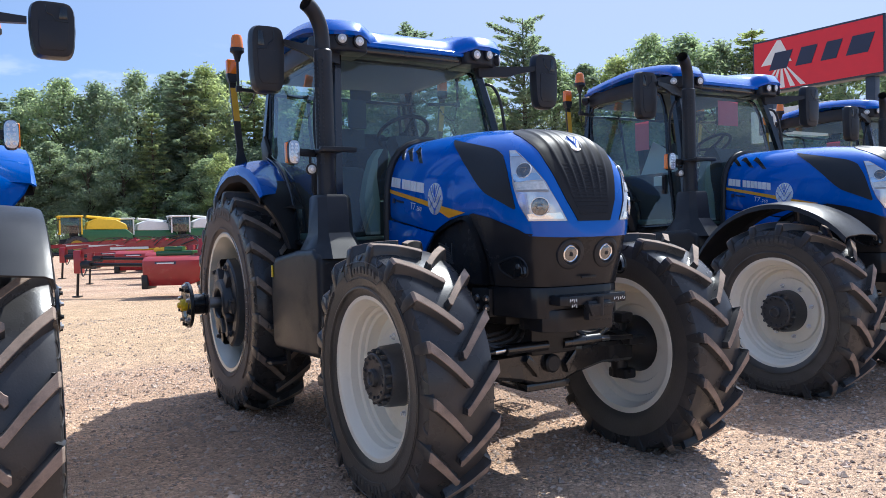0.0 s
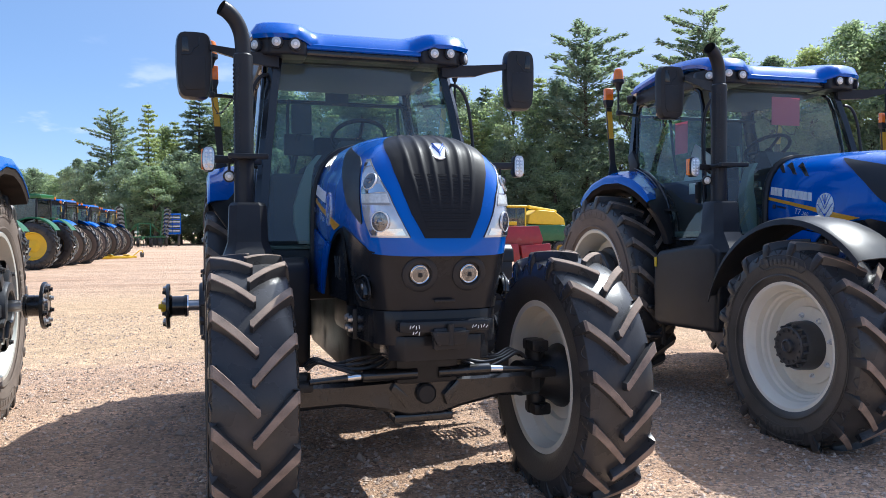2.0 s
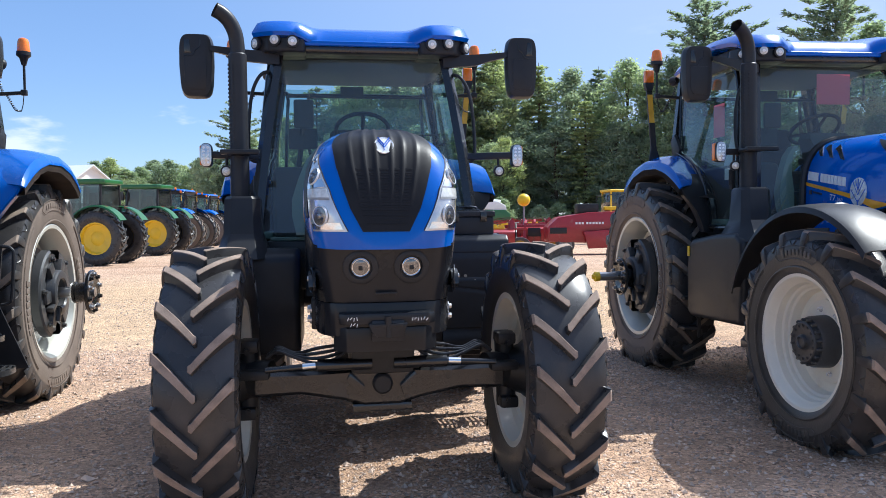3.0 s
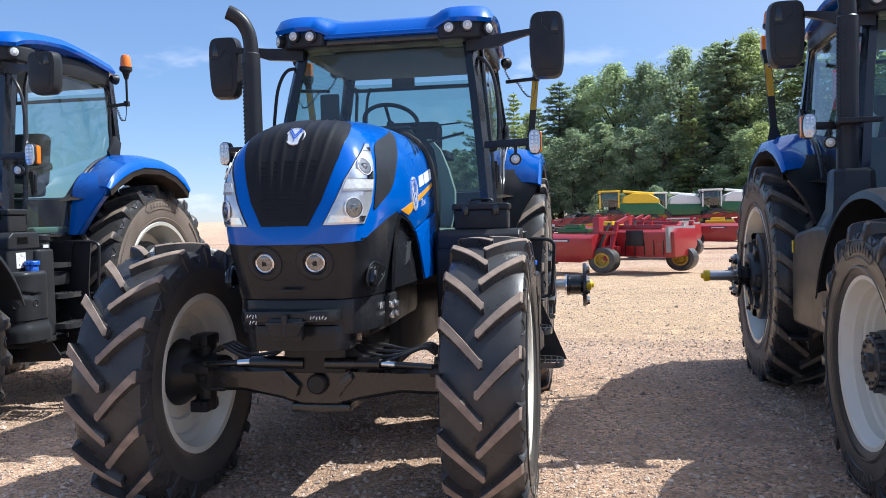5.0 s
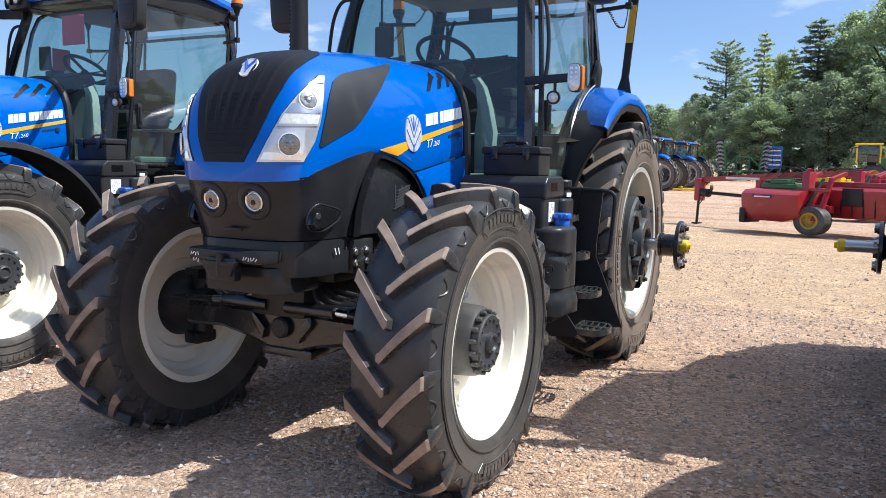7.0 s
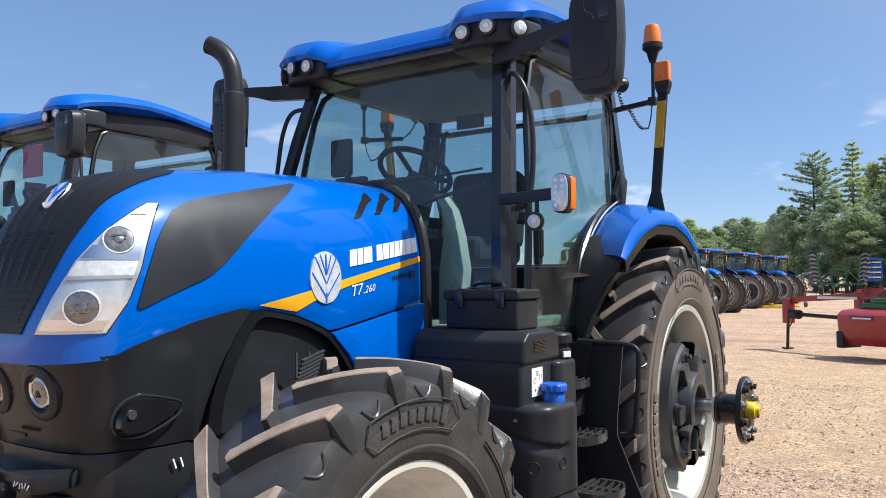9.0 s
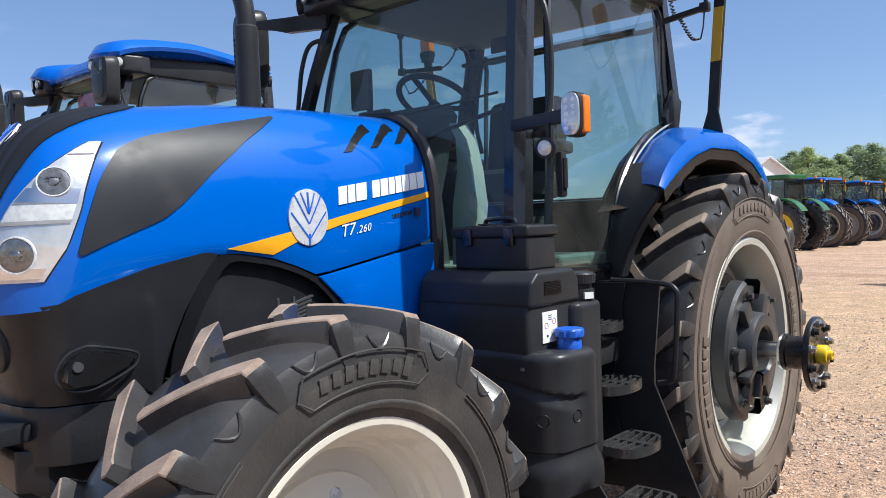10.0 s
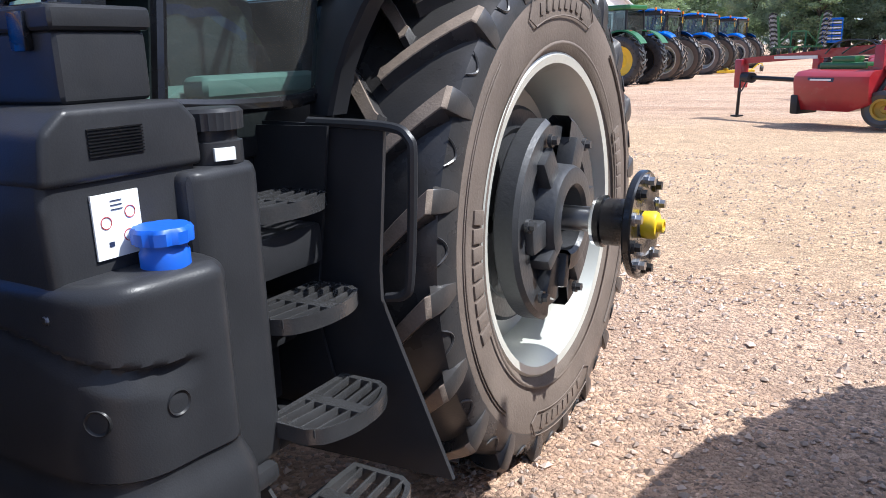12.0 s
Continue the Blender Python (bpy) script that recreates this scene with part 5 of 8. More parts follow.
def cab_parts(T, detail=True):
    bm = B()
    box(bm, (0, 1.98, 1.36), (1.48, 1.50, 0.16), 0.03)
    box(bm, (0, 1.75, 1.20), (1.20, 1.10, 0.24), 0.04)
    part("cab_floor", bm, CHASSIS, T)
    bm = B()
    box(bm, (0, 1.95, 1.452), (1.40, 1.36, 0.024), 0.008)
    part("floor_mat", bm, FLOORMAT, T, "grey-green cab floor mat")
    # roof: blue cap over a black underside, dipped between the two lamp pods
    bm = B()
    nx, ny = 40, 30
    grid = []
    for j in range(ny + 1):
        v = j / ny
        row = []
        for i in range(nx + 1):
            u = -1 + 2 * i / nx
            au = abs(u)
            pod = 1 / (1 + math.exp(-(au - 0.52) / 0.035))
            yf = 1.375 - 0.095 * pod + 0.10 * max(0, au - 0.72) ** 2 / 0.08
            yr = 2.90 - 0.12 * au ** 4
            y = yf + (yr - yf) * v
            hw = 0.815 * (1 - 0.07 * max(0, v - 0.35))
            x = hw * u
            edge_x = (1 - au) * hw
            edge_f, edge_r = y - yf, yr - y
            e = min(edge_x, edge_f, edge_r)
            z = 3.012 + 0.035 * min(1, v * 2.2) - 0.030 * (1 - pod) * max(0, 1 - v * 3.0)
            z += 0.020 * pod * max(0, 1 - v * 3) + 0.088 * math.sin(math.pi * min(1, v) ** 0.75)
            rr_ = 0.085
            if e < rr_:
                z -= rr_ * 0.75 * (1 - math.sqrt(max(0, 1 - (1 - e / rr_) ** 2)))
            row.append((x, y, z))
        grid.append(row)
    vs = ring_loft(bm, grid, closed=False)
    loop = [vs[0][i] for i in range(nx + 1)] + [vs[j][nx] for j in range(1, ny + 1)] + [vs[ny][i] for i in range(nx - 1, -1, -1)] + [vs[j][0] for j in range(ny - 1, 0, -1)]
    low = [bm.verts.new((v.co.x * 0.985, v.co.y + (0.012 if v.co.y < 2 else -0.012), v.co.z - 0.028)) for v in loop]
    for i in range(len(loop)):
        k = (i + 1) % len(loop)
        bm.faces.new((loop[i], low[i], low[k], loop[k]))
    bm.faces.new(low)
    bmesh.ops.recalc_face_normals(bm, faces=bm.faces)
    roof = part("roof", bm, BLUE, T, "blue cab roof with raised front lamp pods", angle=50)
    bm = B()
    prism(bm, [(-0.44, 1.355), (0.44, 1.355), (0.44, 1.60), (-0.44, 1.60)], "z", 2.885, 2.925, 0.014, seg=3)
    part("roof_brim", bm, BLUE, roof, "blue brim above the windscreen")
    bm = B()
    prism(bm, [(-0.74, 1.44), (-0.68, 1.38), (0.68, 1.38), (0.74, 1.44), (0.74, 1.60), (-0.74, 1.60)], "z", 2.838, 2.935, 0.02)
    prism(bm, [(-0.735, 1.598), (0.735, 1.598), (0.735, 2.74), (0.655, 2.85), (-0.655, 2.85), (-0.735, 2.74)], "z", 2.842, 3.005, 0.02)
    part("roof_underside", bm, BLACK, roof)
    bm = B()
    box(bm, (0, 2.20, 2.834), (1.22, 1.10, 0.016), 0.006)
    part("headliner", bm, HEADLINER, roof)
    bm = B()
    box(bm, (0, 1.40, 2.868), (0.86, 0.05, 0.05), 0.015)
    part("roof_visor", bm, GLOSS, roof)
    for s in (1, -1):
        bm = B()
        pts = [(0.42, 1.375), (0.44, 1.325), (0.56, 1.32), (0.70, 1.342), (0.79, 1.42), (0.815, 1.56), (0.79, 1.64), (0.42, 1.64)]
        prism(bm, [(s * x, y) for x, y in pts], "z", 2.830, 2.962, 0.022, seg=3)
        pod = part("lamp_pod", bm, BLACK, roof, "black roof corner pod with round work lamps")
        for x, y, z, d in ((0.515, 1.326, 2.900, (0.05, -1, -0.05)), (0.640, 1.340, 2.912, (0.25, -1, -0.05)), (0.768, 1.412, 2.895, (0.75, -0.66, -0.05))):
            lamp(pod, (s * (x + 0.03 * d[0]), y - 0.030, z), (s * d[0], d[1], d[2]), 0.040)
        # pillars
        bm = B()
        rings = []
        for z, x, y in ((1.30, 0.800, 1.160), (1.6, 0.785, 1.205), (2.1, 0.735, 1.305), (2.5, 0.685, 1.405), (2.84, 0.635, 1.505)):
            rings.append([(s * (x - 0.045), y - 0.035, z), (s * (x + 0.01), y - 0.045, z), (s * (x + 0.045), y - 0.01, z), (s * (x + 0.045), y + 0.045, z), (s * (x + 0.005), y + 0.055, z), (s * (x - 0.035), y + 0.02, z)])
        ring_loft(bm, rings)
        bmesh.ops.recalc_face_normals(bm, faces=bm.faces)
        part("front_pillar", bm, GLOSS, T, "black front cab pillar")
        bm = B()
        rings = []
        for z, x, y in ((1.95, 0.77, 2.70), (2.3, 0.760, 2.76), (2.6, 0.715, 2.79), (2.92, 0.675, 2.805)):
            rings.append([(s * (x - 0.04), y - 0.03, z), (s * (x + 0.03), y - 0.035, z), (s * (x + 0.03), y + 0.035, z), (s * (x - 0.05), y + 0.06, z)])
        ring_loft(bm, rings)
        bmesh.ops.recalc_face_normals(bm, faces=bm.faces)
        part("rear_pillar", bm, GLOSS, T, "black rear cab pillar")
        # door with its pane and edge frame
        edge = [(1.37, 1.445), (1.43, 1.80), (1.49, 2.1), (1.645, 2.795), (2.1, 2.853), (2.725, 2.832), (2.71, 2.45), (2.66, 2.19), (2.40, 2.085), (2.20, 1.965), (2.03, 1.80), (1.96, 1.66), (1.925, 1.50), (1.87, 1.435), (1.6, 1.43)]

        def door_x(y, z):
            return 0.812 + 0.014 * math.sin(max(0, min(1, (y - 1.3) / 1.4)) * math.pi) - 0.085 * max(0, (z - 1.5)) ** 1.25
        bm = B()
        loop = curve_pts([(s * door_x(y, z), y, z) for y, z in edge + edge[:1]], 4)
        tube(bm, loop, 0.019, 8)
        door = part("cab_door", bm, GLOSS, T, "black-framed glass cab door, closed")
        bm = B()
        cy, cz = 2.02, 2.15
        rings = []
        for k in (1.0, 0.8, 0.55, 0.3, 0.1):
            rings.append([(s * door_x(cy + (p[1] - cy) * k, cz + (p[2] - cz) * k), cy + (p[1] - cy) * k, cz + (p[2] - cz) * k) for p in loop[:-1]])
        ring_loft(bm, rings, True, False, True)
        bmesh.ops.recalc_face_normals(bm, faces=bm.faces)
        pane = part("door_pane", bm, GLASS, door, "tinted door pane")
        bm = B()
        box(bm, (s * 0.805, 1.52, 1.86), (0.035, 0.045, 0.20), 0.012)
        cyl(bm, (s * 0.822, 1.52, 1.80), (s * 0.822, 1.52, 1.93), 0.014, 10)
        part("door_handle", bm, BLACK, door)
        bm = B()
        cyl(bm, (s * 0.80, 2.02, 1.60), (s * 0.815, 2.02, 1.60), 0.028, 16)
        cyl(bm, (s * 0.79, 2.0, 1.74), (s * 0.795, 2.02, 1.61), 0.008, 8)
        part("door_knob", bm, INTERIOR, door)
        # hinge plate low on the rear corner
        bm = B()
        prism(bm, [(2.58, 2.20), (2.70, 2.36), (2.79, 2.30), (2.75, 2.15), (2.64, 2.10)], "x", s * 0.775, s * 0.805, 0.006)
        part("door_hinge", bm, BLACK, door)
        # grab rail at the front pillar
        bm = B()
        tube(bm, curve_pts([(s * 0.67, 1.48, 2.71), (s * 0.75, 1.42, 2.68), (s * 0.815, 1.41, 2.56), (s * 0.845, 1.40, 2.36), (s * 0.850, 1.37, 2.14), (s * 0.83, 1.34, 2.04), (s * 0.77, 1.34, 2.02)], 6), 0.013, 10)
        part("grab_rail", bm, BLACK, T, "black tubular grab rail")
        # mirror
        bm = B()
        rings = [[(s * x, y + a, z + b) for a, b in ((-0.02, -r), (0.02, -r), (0.02, r), (-0.02, r))] for x, y, z, r in ((0.62, 1.45, 2.80, 0.045), (0.86, 1.36, 2.80, 0.042), (0.95, 1.33, 2.815, 0.030), (1.10, 1.30, 2.835, 0.018))]
        ring_loft(bm, rings)
        bmesh.ops.recalc_face_normals(bm, faces=bm.faces)
        arm = part("mirror_arm", bm, BLACK, T, "tapered black mirror arm")
        bm = B()
        my = 1.315 if s > 0 else 1.35
        mz = 2.738 if s > 0 else 2.715
        rings = []
        for t_, dx, dz in ((-0.055, 0.085, 0.19), (-0.045, 0.112, 0.222), (0.0, 0.122, 0.232), (0.035, 0.122, 0.232), (0.045, 0.115, 0.225)):
            ring = []
            for k in range(28):
                a = 2 * math.pi * k / 28
                n = 5
                ca, sa = math.cos(a), math.sin(a)
                zz = dz * abs(sa) ** (2 / n) * (1 if sa > 0 else -1)
                wd = dx * (1 - 0.10 * max(0, -zz) / 0.23)
                ring.append((s * (1.205 + wd * abs(ca) ** (2 / n) * (1 if ca > 0 else -1) * s), my + t_, mz + zz))
            rings.append(ring)
        ring_loft(bm, rings)
        bmesh.ops.recalc_face_normals(bm, faces=bm.faces)
        mir = part("mirror", bm, BLACK, arm, "tall black rear-view mirror", angle=40)
        bm = B()
        box(bm, (s * 1.205, my + 0.047, mz), (0.20, 0.006, 0.40), 0.002)
        part("mirror_glass", bm, CHROME, arm)
        # moulded lines on the mirror's back: raised lower cover, upper slot and hinge line
        bm = B()
        prism(bm, [(s * (1.205 + x), mz + z) for x, z in ((-0.062, -0.175), (0.052, -0.175), (0.075, -0.14), (0.082, 0.055), (-0.075, 0.055), (-0.078, -0.14))], "y", my - 0.0595, my - 0.052, 0.003)
        part("mirror_cover", bm, BLACK, arm)
        bm = B()
        prism(bm, [(s * (1.205 + x), mz + z) for x, z in ((0.030, 0.085), (0.078, 0.085), (0.076, 0.185), (0.040, 0.185))], "y", my - 0.0575, my - 0.052, 0.003)
        tube(bm, curve_pts([(s * (1.205 + x), my - 0.056, mz + z) for x, z in ((-0.035, 0.185), (-0.030, 0.130), (0.000, 0.105), (0.020, 0.070), (0.080, 0.064))], 4), 0.0028, 6)
        part("mirror_hinge", bm, GLOSS, arm)
        # turn lamp and small work lamp on a bracket
        bm = B()
        box(bm, (s * 0.93, 1.18, 2.055), (0.34, 0.05, 0.05), 0.012, Matrix.Rotation(-s * 0.30, 4, "Z"))
        brk = part("lamp_bracket", bm, BLACK, T, "black bracket with turn lamp and work lamp")
        bm = B()
        c = (s * 1.118, 1.13, 2.052)
        oval = lambda w, h: [(c[0] + w * abs(math.cos(a)) ** 0.62 * (1 if math.cos(a) > 0 else -1), c[2] + h * abs(math.sin(a)) ** 0.62 * (1 if math.sin(a) > 0 else -1)) for a in (2 * math.pi * (k + 0.5) / 28 for k in range(28))]
        prism(bm, oval(0.042, 0.084), "y", c[1] - 0.030, c[1] + 0.034, 0.008)
        part("turn_lamp", bm, BLACK, brk)
        bm = B()
        prism(bm, oval(0.038, 0.079), "y", c[1] - 0.040, c[1] - 0.026, 0.005)
        part("lamp_lens", bm, CLEARLENS, brk, "clear ribbed front lens")
        for q in range(5):
            for w in (-0.015, 0.015):
                bm = B()
                cyl(bm, (c[0] + w, c[1] - 0.0385, c[2] - 0.052 + 0.026 * q), (c[0] + w, c[1] - 0.0415, c[2] - 0.052 + 0.026 * q), 0.0095, 10)
                part("led_cell", bm, SILVER, brk)
        bm = B()
        box(bm, (c[0] + s * 0.030, c[1] + 0.012, c[2]), (0.034, 0.046, 0.140), 0.010, seg=3)
        part("lamp_lens", bm, AMBER, brk, "amber side lens")
        lamp(brk, (s * 0.985, 1.125, 1.940), (s * 0.1, -1, -0.1), 0.036)
        bm = B()
        cyl(bm, (s * 0.985, 1.15, 1.96), (s * 0.985, 1.15, 2.05), 0.010, 8)
        part("lamp_post", bm, BLACK, brk)
        # marker staff on the fender
        bm = B()
        a, b = Vector((s * 0.985, 2.76, 2.10)), Vector((s * 1.055, 2.74, 2.84))
        rings = [[p + Vector((-0.028, -0.012, 0)), p + Vector((0.028, -0.012, 0)), p + Vector((0.028, 0.012, 0)), p + Vector((-0.028, 0.012, 0))] for p in (a, a.lerp(b, 0.3), a.lerp(b, 0.6), b)]
        ring_loft(bm, rings)
        prism(bm, [(s * 0.93, 2.10), (s * 1.05, 2.10), (s * 1.025, 2.24), (s * 0.975, 2.24)], "y", 2.742, 2.756, 0.003)
        bmesh.ops.recalc_face_normals(bm, faces=bm.faces)
        staff = part("marker_staff", bm, BLACK, T, "black marker staff with gold reflective strip and amber lamp")
        bm = B()
        p0, p1 = a.lerp(b, 0.52), a.lerp(b, 0.90)
        for q in (-0.0155, 0.0155):
            ring_loft(bm, [[p + Vector((-0.026, q - 0.002, 0)), p + Vector((0.026, q - 0.002, 0)), p + Vector((0.026, q + 0.002, 0)), p + Vector((-0.026, q + 0.002, 0))] for p in (p0, p1)])
        bmesh.ops.recalc_face_normals(bm, faces=bm.faces)
        part("reflective_strip", bm, material_gold, staff)
        bm = B()
        rings = [[b + Vector((dx * w, dy, h)) for dx, dy in ((-1, -0.03), (1, -0.03), (1, 0.03), (-1, 0.03))] for h, w in ((-0.03, 0.028), (0.02, 0.045), (0.045, 0.045))]
        ring_loft(bm, rings)
        bmesh.ops.recalc_face_normals(bm, faces=bm.faces)
        part("lamp_base", bm, BLACK, staff)
        bm = B()
        box(bm, b + Vector((0, 0, 0.105)), (0.088, 0.058, 0.125), 0.012, seg=3)
        part("marker_lamp", bm, AMBER, staff, "amber marker lamp")
    # rotating beacon at the rear left and right
    for s in (1, -1):
        bm = B()
        base = Vector((s * 1.075, 2.49, 3.000))
        cyl(bm, base + Vector((0, 0, -0.30)), base, 0.011, 8)
        box(bm, (s * 0.94, 2.545, 2.715), (0.30, 0.03, 0.03), 0.008, Matrix.Rotation(-s * 0.35, 4, "Z"))
        box(bm, (s * 1.07, 2.49, 2.715), (0.05, 0.04, 0.05), 0.01)
        st = part("beacon_stalk", bm, BLACK, T, "black stalk with rotating beacon")
        bm = B()
        tube(bm, [base + Vector((0, 0, h)) for h in (-0.06, 0.0, 0.02, 0.05)], [0.018, 0.035, 0.058, 0.058], 24)
        part("beacon_base", bm, BLACK, st)
        bm = B()
        tube(bm, [base + Vector((0, 0, h)) for h in (0.05, 0.06, 0.13, 0.155, 0.165)], [0.052, 0.052, 0.046, 0.038, 0.02], 24)
        part("beacon_dome", bm, AMBER, st, "amber beacon dome")
        bm = B()
        pts = []
        way = curve_pts([(s * 0.765, 2.735, 2.90), (s * 0.80, 2.71, 2.80), (s * 0.84, 2.66, 2.735), (s * 0.90, 2.585, 2.70), (s * 0.945, 2.555, 2.63), (s * 0.99, 2.525, 2.575), (s * 1.03, 2.51, 2.565)], 32)
        for k, p in enumerate(way):
            a = k * 0.75
            pts.append((p[0] + 0.009 * math.cos(a), p[1] + 0.009 * math.sin(a), p[2] + 0.004 * math.sin(a)))
        pts += [(s * 1.055, 2.50, 2.62), (s * 1.068, 2.49, 2.71)]
        tube(bm, pts, 0.004, 5)
        part("coiled_cable", bm, RUBBER, st)
        lamp(roof, (s * 0.795, 2.76, 2.905), (s * 0.35, 0.9, -0.1), 0.042, "rear_work_lamp", 0.06)
    # panes front and rear
    bm = B()
    rows = []
    for j in range(13):
        z = 1.50 + (2.85 - 1.50) * j / 12
        w = 0.765 - 0.150 * (z - 1.5) / 1.3
        rows.append([(w * u, 1.180 + 0.320 * (z - 1.5) / 1.3 - 0.040 * (1 - u * u), z) for u in (-1 + 2 * i / 12 for i in range(13))])
    ring_loft(bm, rows, closed=False)
    bmesh.ops.recalc_face_normals(bm, faces=bm.faces)
    ws = part("windscreen", bm, GLASS, T, "large curved windscreen")
    bm = B()
    tube(bm, curve_pts([(0.12, 1.290, 2.02), (0.36, 1.325, 2.10), (0.60, 1.365, 2.16)], 5), 0.010, 6)
    tube(bm, [(0.0, 1.328, 2.19), (0.35, 1.352, 2.215), (0.58, 1.375, 2.235)], 0.006, 6)
    part("wiper", bm, BLACK, ws)
    bm = B()
    rows = []
    for j in range(7):
        z = 1.75 + 1.05 * j / 6
        rows.append([((0.74 - 0.09 * j / 6) * u, 2.84 + 0.03 * (1 - u * u), z) for u in (-1 + 2 * i / 8 for i in range(9))])
    ring_loft(bm, rows, closed=False)
    part("rear_window", bm, GLASS, T, "cab rear window")
    bm = B()
    tube(bm, curve_pts([(-0.66, 2.86, 1.80), (-0.62, 2.87, 1.78), (0.62, 2.87, 1.78), (0.66, 2.86, 1.82), (0.62, 2.86, 2.7), (0.57, 2.87, 2.75), (-0.57, 2.87, 2.75), (-0.62, 2.86, 2.7), (-0.66, 2.86, 1.80)], 4), 0.016, 8)
    part("window_frame", bm, BLACK, T)
    bm = B()
    box(bm, (0, 2.82, 1.60), (1.40, 0.10, 0.36), 0.03)
    part("rear_wall", bm, BLACK, T)
    # inside: seat, console, wheel
    bm = B()
    box(bm, (0, 2.16, 1.60), (0.36, 0.42, 0.30), 0.04)
    box(bm, (0, 2.12, 1.86), (0.54, 0.54, 0.16), 0.06, seg=3)
    seat = part("driver_seat", bm, SEATMAT, T, "dark fabric driver seat")
    bm = B()
    box(bm, (0, 2.42, 2.13), (0.50, 0.16, 0.50), 0.07, Matrix.Rotation(-0.12, 4, "X"), seg=3)
    part("backrest", bm, SEATMAT, seat)
    for s in (1, -1):
        bm = B()
        box(bm, (s * 0.33, 2.15, 2.06), (0.09, 0.38, 0.07), 0.025, seg=3)
        part("armrest", bm, SEATMAT, seat)
    bm = B()
    box(bm, (-0.55, 1.98, 1.72), (0.28, 1.05, 0.55), 0.06, seg=3)
    box(bm, (-0.46, 1.62, 2.22), (0.22, 0.05, 0.16), 0.015)
    tube(bm, [(-0.5, 1.75, 2.0), (-0.46, 1.64, 2.2)], 0.015, 8)
    part("side_console", bm, INTERIOR, T)
    bm = B()
    rings = [[(sx * w, y + dy, z) for sx, dy in ((-1, -d), (1, -d), (1, d), (-1, d))] for z, w, y, d in ((1.46, 0.16, 1.40, 0.10), (1.8, 0.13, 1.40, 0.09), (2.08, 0.15, 1.46, 0.10), (2.19, 0.19, 1.47, 0.09), (2.24, 0.17, 1.48, 0.05))]
    ring_loft(bm, rings)
    bmesh.ops.recalc_face_normals(bm, faces=bm.faces)
    part("steering_console", bm, INTERIOR, T)
    bm = B()
    c = Vector((0, 1.62, 2.29))
    tilt = Matrix.Rotation(radians(-32), 4, "X")
    ring = [c + tilt @ Vector((0.205 * math.cos(a), 0.205 * math.sin(a), 0)) for a in (2 * math.pi * k / 36 for k in range(37))]
    tube(bm, ring, 0.016, 8)
    for a in (0.5, 2.64, -1.57):
        tube(bm, [c + Vector((0, 0, -0.03)), c + tilt @ Vector((0.205 * math.cos(a), 0.205 * math.sin(a), 0))], 0.014, 6)
    tube(bm, [(0, 1.52, 2.16), c + Vector((0, -0.01, -0.01))], 0.03, 10)
    part("steering_wheel", bm, SEATMAT, T, "black steering wheel")
    for s in (1, -1):
        bm = B()
        rings = [[(s * x, y, z), (s * (x + w), y + 0.01, z), (s * (x + w), y + 0.10, z), (s * x, y + 0.10, z)] for z, x, y, w in ((1.48, 0.44, 1.195, 0.07), (1.62, 0.43, 1.210, 0.11), (1.74, 0.42, 1.230, 0.12), (1.90, 0.42, 1.268, 0.07), (2.04, 0.39, 1.300, 0.04), (2.12, 0.33, 1.325, 0.03))]
        ring_loft(bm, rings)
        bmesh.ops.recalc_face_normals(bm, faces=bm.faces)
        part("dash_trim", bm, DASHTRIM, T, "pale green-grey dash side trim")
    bm = B()
    box(bm, (-0.05, 2.30, 2.70), (0.20, 0.02, 0.09), 0.01)
    part("inside_mirror", bm, INTERIOR, T)
    bm = B()
    box(bm, (-0.45, 1.52, 2.40), (0.15, 0.04, 0.22), 0.02)
    tube(bm, [(-0.45, 1.55, 2.40), (-0.50, 1.70, 2.02)], 0.018, 8)
    part("monitor", bm, INTERIOR, T)
    bm = B()
    tube(bm, curve_pts([(-0.42, 2.60, 2.72), (-0.44, 2.55, 2.6), (-0.44, 2.5, 2.3), (-0.40, 2.5, 2.1)], 4), 0.014, 6)
    part("cab_cable", bm, INTERIOR, T)
    bm = B()
    tube(bm, [(-0.62, 2.6, 2.70), (0.62, 2.6, 2.70)], 0.013, 6)
    part("blind_rail", bm, INTERIOR, T)


